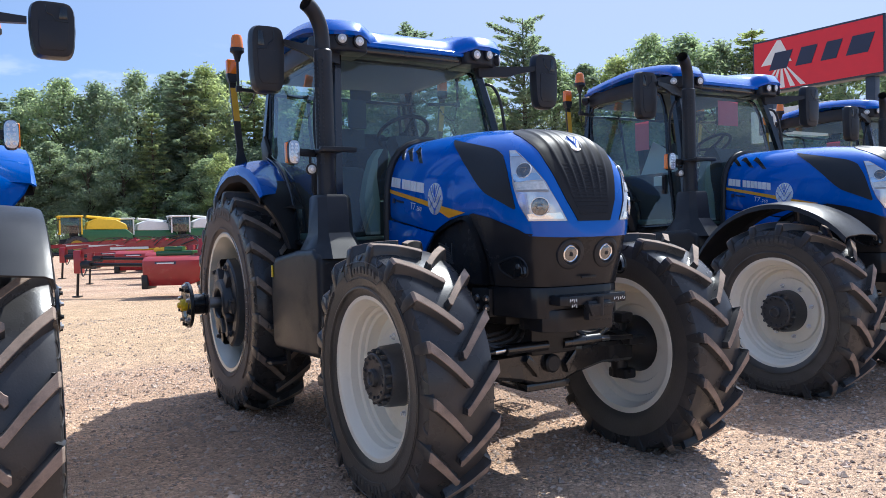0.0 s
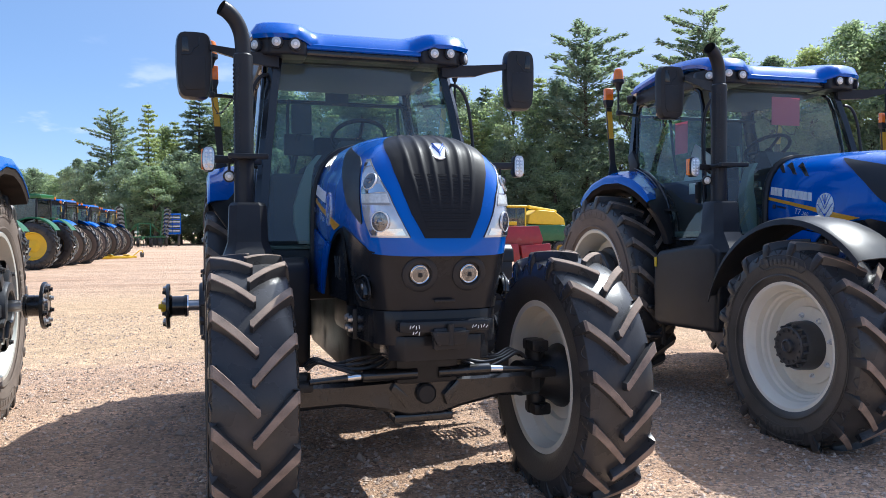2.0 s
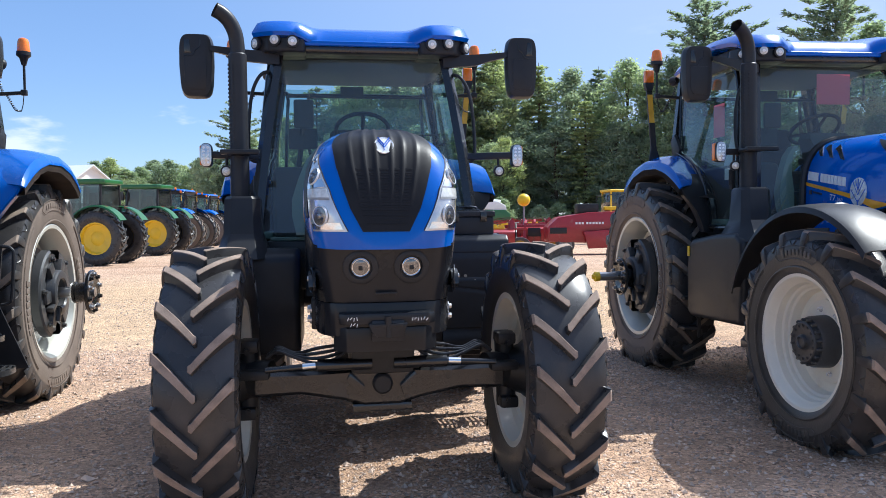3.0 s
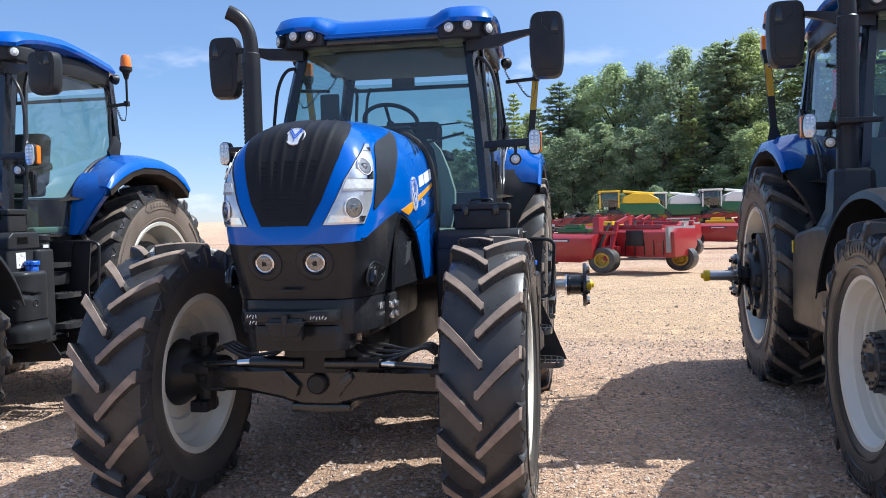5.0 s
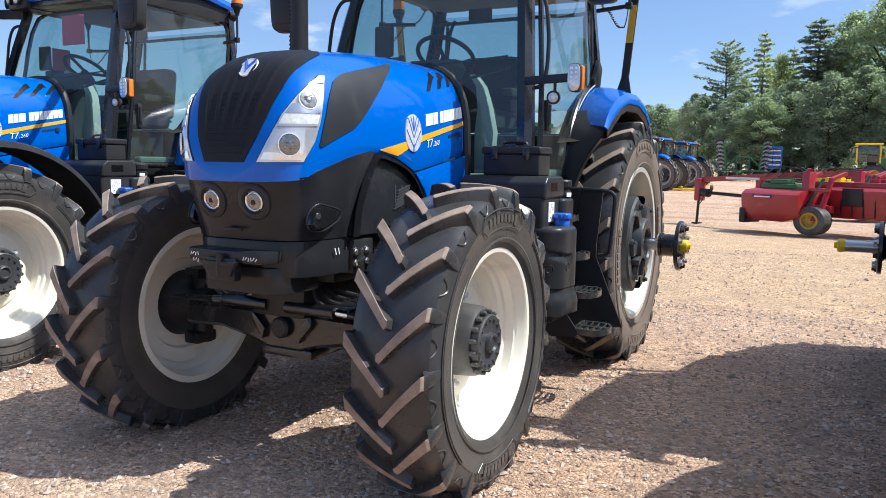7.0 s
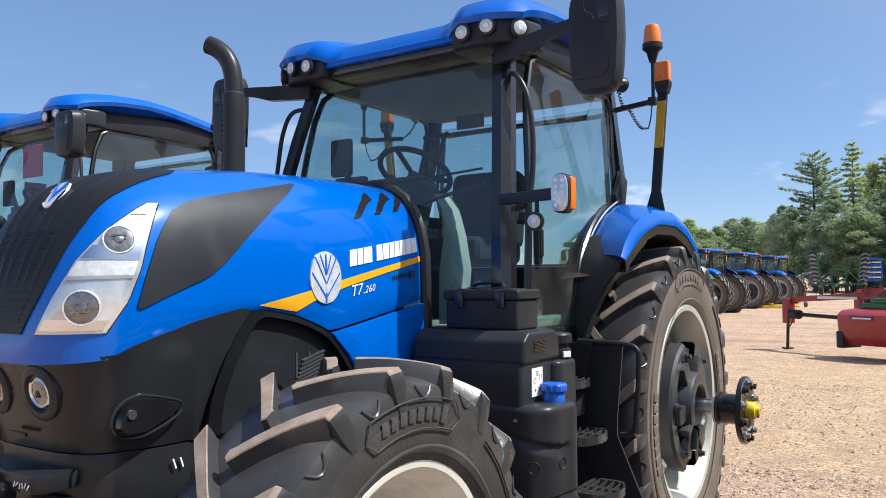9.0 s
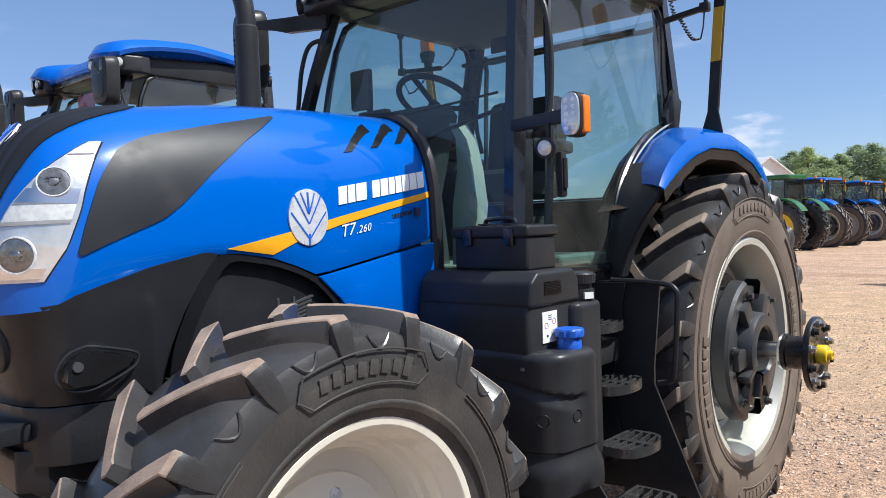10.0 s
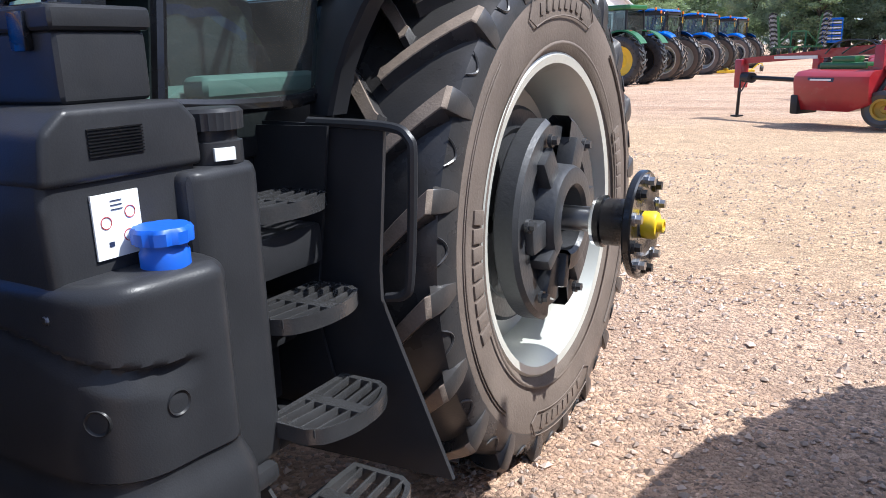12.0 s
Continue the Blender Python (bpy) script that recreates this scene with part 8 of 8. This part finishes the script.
    prism(bm, [(0.25, 0.55), (0.20, 1.18), (1.5, 1.18), (1.5, 0.65)], "x", 3.55, 3.62)
    part("side_shield", bm, GREYPAINT, T, "grey side shield")
    bm = B()
    box(bm, (2.8, 0.30, 0.9), (0.4, 0.03, 0.4), 0.01)
    part("guard_panel", bm, BLACK, T)
    bm = B()
    for x in (1.95, 2.45):
        tube(bm, [(x, -0.12, 0.55), (x + 0.05, 0.10, 1.30), (x + 0.10, 0.45, 1.42)], 0.055, 4)
    tube(bm, [(1.90, -0.02, 1.05), (2.55, -0.02, 1.05)], 0.05, 4)
    prism(bm, [(-0.30, 0.36), (-0.10, 0.70), (0.12, 0.72), (0.20, 0.40)], "x", 2.36, 2.46, 0.02)
    part("lift_frame", bm, REDPAINT, T, "red lift frame over the wheel")
    bm = B()
    tube(bm, [(2.2, -0.20, 0.62), (2.2, 0.30, 1.28)], 0.035, 8)
    part("lift_cylinder", bm, CHASSIS, T)
    for k in range(3):
        bm = B()
        tube(bm, curve_pts([(0.9 + 0.3 * k, 0.30, 1.30), (1.2 + 0.3 * k, 0.22, 1.52 - 0.05 * k), (1.8 + 0.1 * k, 0.15, 1.50), (2.15, 0.05, 1.05)], 4), 0.014, 5)
        part("hose", bm, RUBBER, T)
    for nm, mat, c, sz in (("warning_decal", YELLOW, (2.0, -0.135, 0.86), (0.09, 0.012, 0.10)), ("warning_decal", YELLOW, (2.45, 0.33, 1.02), (0.14, 0.012, 0.07)),
                           ("tail_lamp", REDREF, (2.62, 1.40, 1.24), (0.10, 0.05, 0.12)), ("tail_lamp", REDREF, (3.55, 1.46, 1.24), (0.10, 0.05, 0.12))):
        bm = B()
        box(bm, c, sz, 0.004)
        part(nm, bm, mat, T)
    for k in range(6):
        bm = B()
        box(bm, (2.35 + 0.22 * k, 0.325, 0.68), (0.02, 0.02, 0.42), 0.004)
        part("hood_rib", bm, CHASSIS, T)
    for x, y in ((2.32, -0.15), (3.5, 1.1)):
        w = simple_wheel(T, (x, y, 0.36), 0.37, 0.28, -1, DULLYELLOW, 0, "wheel", 0.48)
        w.rotation_euler = (0, 0, radians(90))
    return T


def cultivator(m):
    T = thing("cultivator", "green folded field cultivator with spring tines", "cultivator", "", m)
    bm = B()
    for y in (0, 0.6, 1.2):
        box(bm, (0, y, 0.75), (3.4, 0.12, 0.12), 0.02)
    for x in (-1.4, -0.5, 0.5, 1.4):
        box(bm, (x, 0.6, 0.75), (0.12, 1.3, 0.12), 0.02)
    for s in (1, -1):
        tube(bm, [(s * 0.5, 0.2, 0.8), (s * 0.5, 0.5, 1.75)], 0.07, 4)
        tube(bm, [(s * 1.5, 0.6, 0.8), (s * 0.5, 0.5, 1.75)], 0.05, 4)
    tube(bm, [(-0.5, 0.5, 1.75), (0.5, 0.5, 1.75)], 0.07, 4)
    part("main_frame", bm, GREENPAINT, T)
    for k in range(15):
        bm = B()
        x0 = -1.6 + 3.2 * k / 14
        tube(bm, curve_pts([(x0, -0.05, 0.72), (x0, -0.35, 0.66), (x0, -0.38, 0.35), (x0, -0.15, 0.14), (x0, -0.30, 0.05)], 3), 0.03, 4)
        part("tine", bm, CHASSIS, T)
    for s in (1, -1):
        for q in (0, 0.5, 1.0):
            bm = B()
            tube(bm, [(s * (1.3 + 0.05 * q), q, 0.8), (s * (1.55 + 0.06 * q), q, 2.75)], 0.06, 4)
            part("wing_post", bm, GREENPAINT, T)
        for h in (1.1, 1.7, 2.3, 2.7):
            bm = B()
            tube(bm, [(s * (1.33 + 0.12 * (h - 0.8)), -0.1, h), (s * (1.36 + 0.12 * (h - 0.8)), 1.1, h)], 0.05, 4)
            part("wing_bar", bm, GREENPAINT, T)
        bm = B()
        tube(bm, [(s * 1.4, 0.4, 0.9), (s * 0.6, 0.4, 1.7)], 0.05, 6)
        part("fold_strut", bm, GREENPAINT, T)
        for y in (-0.1, 0.5, 1.1):
            for k in range(14):
                f = k / 13
                bm = B()
                x0, z0 = s * (1.38 + 0.25 * f), 0.95 + 1.85 * f
                tube(bm, curve_pts([(x0, y, z0), (x0 + s * 0.22, y - 0.05, z0 + 0.15), (x0 + s * 0.48, y, z0 + 0.02), (x0 + s * 0.36, y, z0 - 0.14), (x0 + s * 0.52, y, z0 - 0.20)], 2), 0.034, 4)
                part("tine", bm, CHASSIS if k % 2 else GREYPAINT, T)
        for x in (0.5, 1.3):
            simple_wheel(T, (s * x, 0.5, 0.36), 0.36, 0.26, 1, DULLYELLOW, 0, "wheel", 0.5)
    bm = B()
    tube(bm, [(0, -0.2, 0.75), (0, -2.4, 0.6)], 0.08, 6)
    part("drawbar", bm, GREENPAINT, T)
    return T


def seed_box(m):
    T = thing("implement", "blue slatted implement standing at the wood's edge", "implement", "", m)
    bm = B()
    box(bm, (0, 0, 1.9), (1.9, 0.5, 0.10), 0.02)
    box(bm, (0, 0, 0.8), (1.9, 0.5, 0.12), 0.02)
    for x in (-0.9, 0, 0.9):
        box(bm, (x, 0, 1.3), (0.1, 0.5, 1.1), 0.02)
    part("frame", bm, BLUE, T)
    for k in range(7):
        bm = B()
        box(bm, (0, -0.22, 0.95 + 0.13 * k), (1.7, 0.06, 0.07), 0.01)
        part("slat", bm, CAPBLUE if k % 2 else SILVER, T)
    for s in (1, -1):
        simple_wheel(T, (s * 0.7, 0.2, 0.4), 0.4, 0.28, s, GREYPAINT, 0, "wheel")
    return T


def yellow_frame(m):
    """Low implement frame lying on the lot, with one small caster wheel."""
    T = thing("implement", "low yellow steel implement frame with one caster wheel", "implement", "", m)
    for y, z, a, b in ((0.0, 0.09, 0.0, 1.9), (0.35, 0.10, 0.25, 1.75), (-0.35, 0.08, -0.2, 1.5)):
        bm = B()
        box(bm, ((a + b) / 2, y, z), (b - a, 0.10, 0.12), 0.02)
        part("beam", bm, MACHYELLOW, T)
    for x in (0.35, 1.3):
        bm = B()
        box(bm, (x, 0, 0.20), (0.10, 0.85, 0.10), 0.02)
        part("cross_beam", bm, MACHYELLOW, T)
    bm = B()
    tube(bm, [(0.5, 0.1, 0.24), (-0.1, 0.15, 0.50), (-0.7, 0.2, 0.85)], 0.035, 6)
    part("strut", bm, CHASSIS, T)
    bm = B()
    tube(bm, [(1.7, 0.0, 0.14), (2.1, 0.05, 0.46), (2.28, 0.05, 0.46), (2.28, 0.05, 0.20)], 0.032, 6)
    part("caster_fork", bm, MACHYELLOW, T)
    simple_wheel(T, (2.28, 0.11, 0.20), 0.20, 0.12, 1, DULLYELLOW, 0, "wheel", 0.5)
    return T


def red_harvester(m):
    T = thing("harvester_head", "red forage harvester with white lettering bars", "harvester", "", m)
    bm = B()
    prism(bm, [(-1.9, 0.55), (-1.95, 1.15), (-1.5, 1.55), (-0.2, 1.75), (1.9, 1.8), (2.1, 1.2), (1.9, 0.6), (0.3, 0.45)], "y", -0.45, 0.6, 0.05)
    part("body", bm, REDPAINT, T, "red sloped body")
    bm = B()
    prism(bm, [(-0.3, 0.25), (-0.5, 0.95), (0.9, 1.05), (1.0, 0.3)], "y", -0.72, -0.55, 0.03)
    prism(bm, [(1.1, 0.2), (1.0, 0.95), (2.3, 1.05), (2.4, 0.25)], "y", -0.78, -0.58, 0.03)
    part("side_shield", bm, REDPAINT, T)
    bm = B()
    for k in range(9):
        box(bm, (-0.75 + 0.13 * k + (0.06 if k > 2 else 0), -0.475, 1.30), (0.085, 0.02, 0.09))
    part("letter_blocks", bm, WHITE, T, "white lettering as plain blocks")
    bm = B()
    box(bm, (-0.2, 0.1, 1.9), (0.9, 0.6, 0.4), 0.05)
    part("engine_box", bm, BLACK, T)
    bm = B()
    box(bm, (-1.5, -0.46, 1.0), (0.7, 0.04, 0.25), 0.02)
    part("vent_panel", bm, BLACK, T)
    bm = B()
    box(bm, (0.75, 0.0, 1.9), (0.5, 0.4, 0.16), 0.03)
    part("yellow_cover", bm, YELLOW, T)
    for s, x in ((1, -1.2), (1, 1.2)):
        w = simple_wheel(T, (x, -0.3, 0.42), 0.43, 0.3, -1, GREYPAINT, 0, "wheel")
        w.rotation_euler = (0, 0, radians(90))
    return T


def combine(m, body, label):
    T = thing("combine", label, "harvester", "harvesters at the wood's edge", m)
    bm = B()
    prism(bm, [(0.85, 2.0), (0.95, 2.55), (1.5, 2.85), (2.6, 2.75), (3.2, 2.35), (3.3, 1.9)], "y", -0.35, 1.15, 0.08, seg=3)
    part("grain_tank", bm, body, T)
    bm = B()
    prism(bm, [(0.6, 1.0), (0.6, 1.95), (3.2, 1.95), (3.6, 1.5), (3.5, 0.95)], "y", -0.45, 1.25, 0.08, seg=3)
    part("body", bm, GREENPAINT, T)
    bm = B()
    prism(bm, [(-0.62, 1.7), (-0.72, 2.4), (-0.60, 2.95), (0.62, 2.95), (0.62, 1.7)], "y", -0.5, 0.9, 0.05)
    part("cab_window", bm, FARGLASS, T)
    bm = B()
    box(bm, (0, 0.2, 3.03), (1.45, 1.6, 0.14), 0.06, seg=3)
    part("cab_roof", bm, body, T)
    bm = B()
    for x in (-0.60, 0.62):
        for y in (-0.47, 0.87):
            bm = B()
            box(bm, (x, y, 2.3), (0.09, 0.09, 1.4), 0.01)
            part("cab_post", bm, body, T)
    bm = B()
    box(bm, (0.2, 0.2, 1.9), (0.5, 0.5, 0.9), 0.08)
    box(bm, (1.0, 0.4, 1.0), (3.2, 1.2, 0.5), 0.05)
    part("seat_and_frame", bm, BLACK, T)
    for x, r in ((0.3, 0.75), (2.8, 0.5)):
        w = simple_wheel(T, (x, -0.5, r), r, 0.45, -1, DULLYELLOW, 14, "wheel", 0.5)
        w.rotation_euler = (0, 0, radians(90))
    bm = B()
    tube(bm, [(2.9, 0.2, 2.75), (0.9, -0.3, 3.0)], 0.11, 8)
    part("unloading_tube", bm, body, T)
    for y in (-0.5, 0.9):
        bm = B()
        tube(bm, [(-0.55, y, 2.8), (-0.85, y * 1.25, 2.75), (-0.87, y * 1.25, 2.45)], 0.035, 5)
        part("mirror", bm, BLACK, T)
    return T


def gauge_ball(m):
    T = thing("marker_ball", "yellow ball on a slim post", "marker", "", m)
    bm = B()
    tube(bm, [(0, 0, 0), (0, 0, 2.2)], 0.04, 8)
    part("post", bm, GREYPAINT, T)
    bm = B()
    bmesh.ops.create_uvsphere(bm, u_segments=24, v_segments=16, radius=0.30)
    for v in bm.verts:
        v.co.z = v.co.z * 0.97 + 2.36
    part("ball", bm, YELLOW, T)
    return T


def dealer_sign(tl, tr, top, bottom):
    """Lit board on two posts, facing the lot."""
    a, b = Vector((*tl, 0)), Vector((*tr, 0))
    L = (b - a).length
    ux = (b - a).normalized()
    ny = Vector((ux.y, -ux.x, 0))
    m = Matrix(((ux.x, -ny.x, 0, a.x), (ux.y, -ny.y, 0, a.y), (0, 0, 1, 0), (0, 0, 0, 1)))
    T = thing("dealer_sign", "large red dealer sign board on steel posts", "sign", "", m)
    h = top - bottom
    bm = B()
    box(bm, (L / 2, 0, (top + bottom) / 2), (L, 0.30, h), 0.02)
    part("board_frame", bm, SIGNFRAME, T)
    bm = B()
    box(bm, (L / 2, -0.155, (top + bottom) / 2), (L - 0.10, 0.02, h - 0.10))
    part("board_face", bm, SIGNRED, T, "red sign face")
    fz = lambda f: bottom + 0.05 + (h - 0.10) * f
    fx = lambda f: 0.05 + (L - 0.10) * f
    bm = B()
    prism(bm, [(fx(0.06), fz(0.52)), (fx(0.20), fz(0.98)), (fx(0.23), fz(0.98)), (fx(0.32), fz(0.52))], "y", -0.172, -0.166)
    part("light_wedge", bm, PAPER, T, "pale wedge mark")
    for k in range(5):
        bm = B()
        x0 = 0.05 + 0.085 * k
        prism(bm, [(fx(x0), fz(0.02)), (fx(x0 + 0.04), fz(0.02)), (fx(0.205 + 0.018 * k), fz(0.44)), (fx(0.193 + 0.018 * k), fz(0.44))], "y", -0.172, -0.166)
        part("field_stripe", bm, PAPER, T)
    for k, (x0, x1) in enumerate(((0.13, 0.33), (0.35, 0.53), (0.55, 0.72), (0.74, 0.95))):
        bm = B()
        z0, z1 = fz(0.40), fz(0.74)
        sh = 0.05 * L
        prism(bm, [(fx(x0), z0), (fx(x1) - sh, z0), (fx(x1), z1), (fx(x0) + sh, z1)], "y", -0.178, -0.170)
        part("emblem_shape", bm, SIGNNAVY, T, "dark plain shape on the sign")
    for x in (0.35, L - 0.35):
        bm = B()
        box(bm, (x, 0.02, bottom / 2), (0.20, 0.20, bottom), 0.01)
        part("sign_post", bm, SIGNFRAME, T)
    bm = B()
    box(bm, (0.9, -0.05, bottom - 0.75), (2.0, 0.12, 0.75), 0.02)
    lower = part("lower_board", bm, PAPER, T, "white lower sign board")
    for k in range(3):
        bm = B()
        box(bm, (0.30 + 0.5 * k, -0.118, bottom - 0.75), (0.34, 0.016, 0.42), 0.03)
        part("letter_block", bm, SIGNNAVY, T)
    return T


def barn(m):
    T = thing("barn", "white gabled metal barn behind the parked tractors", "barn", "", m)
    bm = B()
    prism(bm, [(-2.7, 0), (-2.7, 5.4), (0, 7.1), (2.7, 5.4), (2.7, 0)], "y", 0, 12)
    part("wall", bm, SIDING, T)
    for s in (1, -1):
        bm = B()
        prism(bm, [(0, 7.12), (s * 3.0, 5.24), (s * 3.0, 5.36), (0, 7.26)], "y", -0.4, 12.4)
        part("roof", bm, ROOFTIN, T)
    bm = B()
    box(bm, (0, -0.02, 1.7), (3.4, 0.06, 3.4))
    part("door", bm, GREYPAINT, T)
    return T


def parked_car(m):
    T = thing("car", "white estate car parked by the wood", "car", "", m)
    bm = B()
    prism(bm, [(-2.2, 0.35), (-2.25, 0.85), (-1.9, 1.0), (-1.2, 1.08), (-0.7, 1.55), (1.7, 1.6), (2.2, 1.05), (2.25, 0.4)], "y", -0.85, 0.85, 0.08)
    part("body", bm, SIDING, T)
    for s in (1, -1):
        bm = B()
        prism(bm, [(-0.95, 1.08), (-0.62, 1.46), (1.55, 1.5), (1.9, 1.08)], "y", s * 0.852, s * 0.858)
        part("window", bm, GLOSS, T)
    for x in (-1.4, 1.4):
        for s in (1, -1):
            w = simple_wheel(T, (x, s * 0.78, 0.34), 0.34, 0.24, 1, GREYPAINT, 0, "wheel")
            w.rotation_euler = (0, 0, radians(90))
    return T


def pebbles():
    """Loose stones on the lot where the camera passes."""
    rng = np.random.default_rng(11)
    n = 68000
    x = rng.uniform(-4.5, 4.8, n)
    y = np.where(rng.random(n) < 0.85, rng.uniform(-2.6, 5.5, n), rng.uniform(5, 12, n))
    r = 0.0045 + 0.015 * rng.random(n) ** 2.4
    # fewer stones where wheels have pressed the fines smooth
    patch = 0.5 + 0.28 * np.sin(1.7 * x + 0.6 * y + 1.1 * np.sin(0.9 * y)) + 0.22 * np.sin(2.9 * y - 1.3 * x + 2 * np.sin(1.1 * x))
    keep = rng.random(n) < 0.35 + 0.75 * patch
    x, y, r = x[keep], y[keep], r[keep]
    n = len(x)
    r[:60] = 0.02 + 0.022 * rng.random(60)
    base = np.array(((1, 0, 0), (-1, 0, 0), (0, 1, 0), (0, -1, 0), (0, 0, 1), (0, 0, -1)), float)
    fac = np.array(((0, 2, 4), (2, 1, 4), (1, 3, 4), (3, 0, 4), (2, 0, 5), (1, 2, 5), (3, 1, 5), (0, 3, 5)))
    a = rng.uniform(0, 6.28, n)
    sx, sy, sz = (rng.uniform(0.7, 1.4, n) for _ in range(3))
    V = np.empty((n, 6, 3))
    for i in range(6):
        j = rng.normal(0, 0.18, (n, 3)) + base[i]
        u, v = j[:, 0] * sx, j[:, 1] * sy
        V[:, i, 0] = x + r * (u * np.cos(a) - v * np.sin(a))
        V[:, i, 1] = y + r * (u * np.sin(a) + v * np.cos(a))
        V[:, i, 2] = r * j[:, 2] * sz * 0.7
    gz = np.array([lot_height(px, py) for px, py in zip(x, y)])
    V[:, :, 2] += (gz + r * 0.25)[:, None]
    Fc = fac[None] + (np.arange(n) * 6)[:, None, None]
    me = bpy.data.meshes.new("pebbles")
    me.from_pydata(V.reshape(-1, 3).tolist(), [], Fc.reshape(-1, 3).tolist())
    me.materials.append(PEBBLE)
    tagged(new("pebbles", me), "loose tan and grey pebbles on the gravel lot", "gravel", kind="stuff")


forest()
def mower_pose(x, y, turn, k=1.0):
    """Pose of a mower whose jack stands at x, y."""
    m = pose(0, 0, 0, 0, 0, turn) @ Matrix.Diagonal((1.18 * k, 1.18 * k, 1.0 * k, 1))
    return Matrix.Translation(Vector((x, y, 0)) - (m @ Vector((-0.86, 0.34, 0)))) @ m


mower("red hay mower with long tongue on its jack stand", mower_pose(-0.85, 18.2, -32))
far_mower = mower("red hay mower parked behind the first", mower_pose(0.10, 24.2, -27), False)
for x, y, a in ((-0.2, 29.0, -30), (-0.6, 34.0, -24), (-0.3, 39.0, -28), (4.2, 30.0, -12), (6.6, 37.0, -8), (9.6, 42.0, 4)):
    copy_thing(far_mower, mower_pose(x, y, a))
ROW = [(-8.2, 24.7), (-7.88, 32.3), (-7.44, 37.0), (-7.27, 44.65), (-7.15, 53.2)]
ROW = [pose(x - 2.68, y + 1.49, 0, 0, 0, -102) for x, y in ROW]
green = far_tractor("green farm tractor with yellow wheels", ROW[0] @ Matrix.Scale(1.04, 4), GREENPAINT, MACHYELLOW)
copy_thing(green, ROW[1] @ Matrix.Scale(1.04, 4))
for m in ROW[2:]:
    far = copy_thing(main, m @ Matrix.Scale(1.04, 4))
    tagged(far, "blue farm tractor with pale wheels in the far row", "tractor", "tractors parked across the lot")
    for ob in list(far.children_recursive):
        if ob.name.startswith(("bolt", "wheel_bolt", "hub_bolt", "coiled_cable", "hydraulic_hose", "wall_lettering", "wall_letter_block", "wall_rib", "wall_bead", "hub_tooth", "led_cell", "grille_bar", "chalk_mark", "handle_rim", "vent_grid", "sticker")) and not ob.children:
            bpy.data.objects.remove(ob)
cultivator(pose(-6.7, 82, 0) @ Matrix.Diagonal((1.25, 1.3, 1.45, 1)))
yellow_frame(pose(-6.6, 45.6, 0, 0, 0, 24))
seed_box(pose(-3.9, 83, 0) @ Matrix.Diagonal((0.9, 1.0, 1.85, 1)))
red_harvester(pose(10.8, 26.5, 0, 0, 0, -6))
gauge_ball(pose(8.8, 30.0, 0))
combine(pose(4.6, 80, 0) @ Matrix.Diagonal((1.6, 1.3, 1.25, 1)), MACHYELLOW, "yellow combine harvester with a dark cab")
combine(pose(15.0, 80, 0) @ Matrix.Diagonal((1.5, 1.3, 1.22, 1)), SIDING, "white harvester with a dark cab")
combine(pose(9.6, 81, 0) @ Matrix.Diagonal((1.5, 1.3, 1.16, 1)), SIDING, "white harvester with a dark cab and pale roof")
combine(pose(16.5, 38, 0), MACHYELLOW, "yellow harvester beside the red machines")
dealer_sign((13.1, 8.1), (13.35, 5.1), 5.75, 4.50)
barn(pose(-23.3, 77.5, 0, 0, 0, 60))
parked_car(pose(1.45, 98, 0, 0, 0, 20))
pebbles()
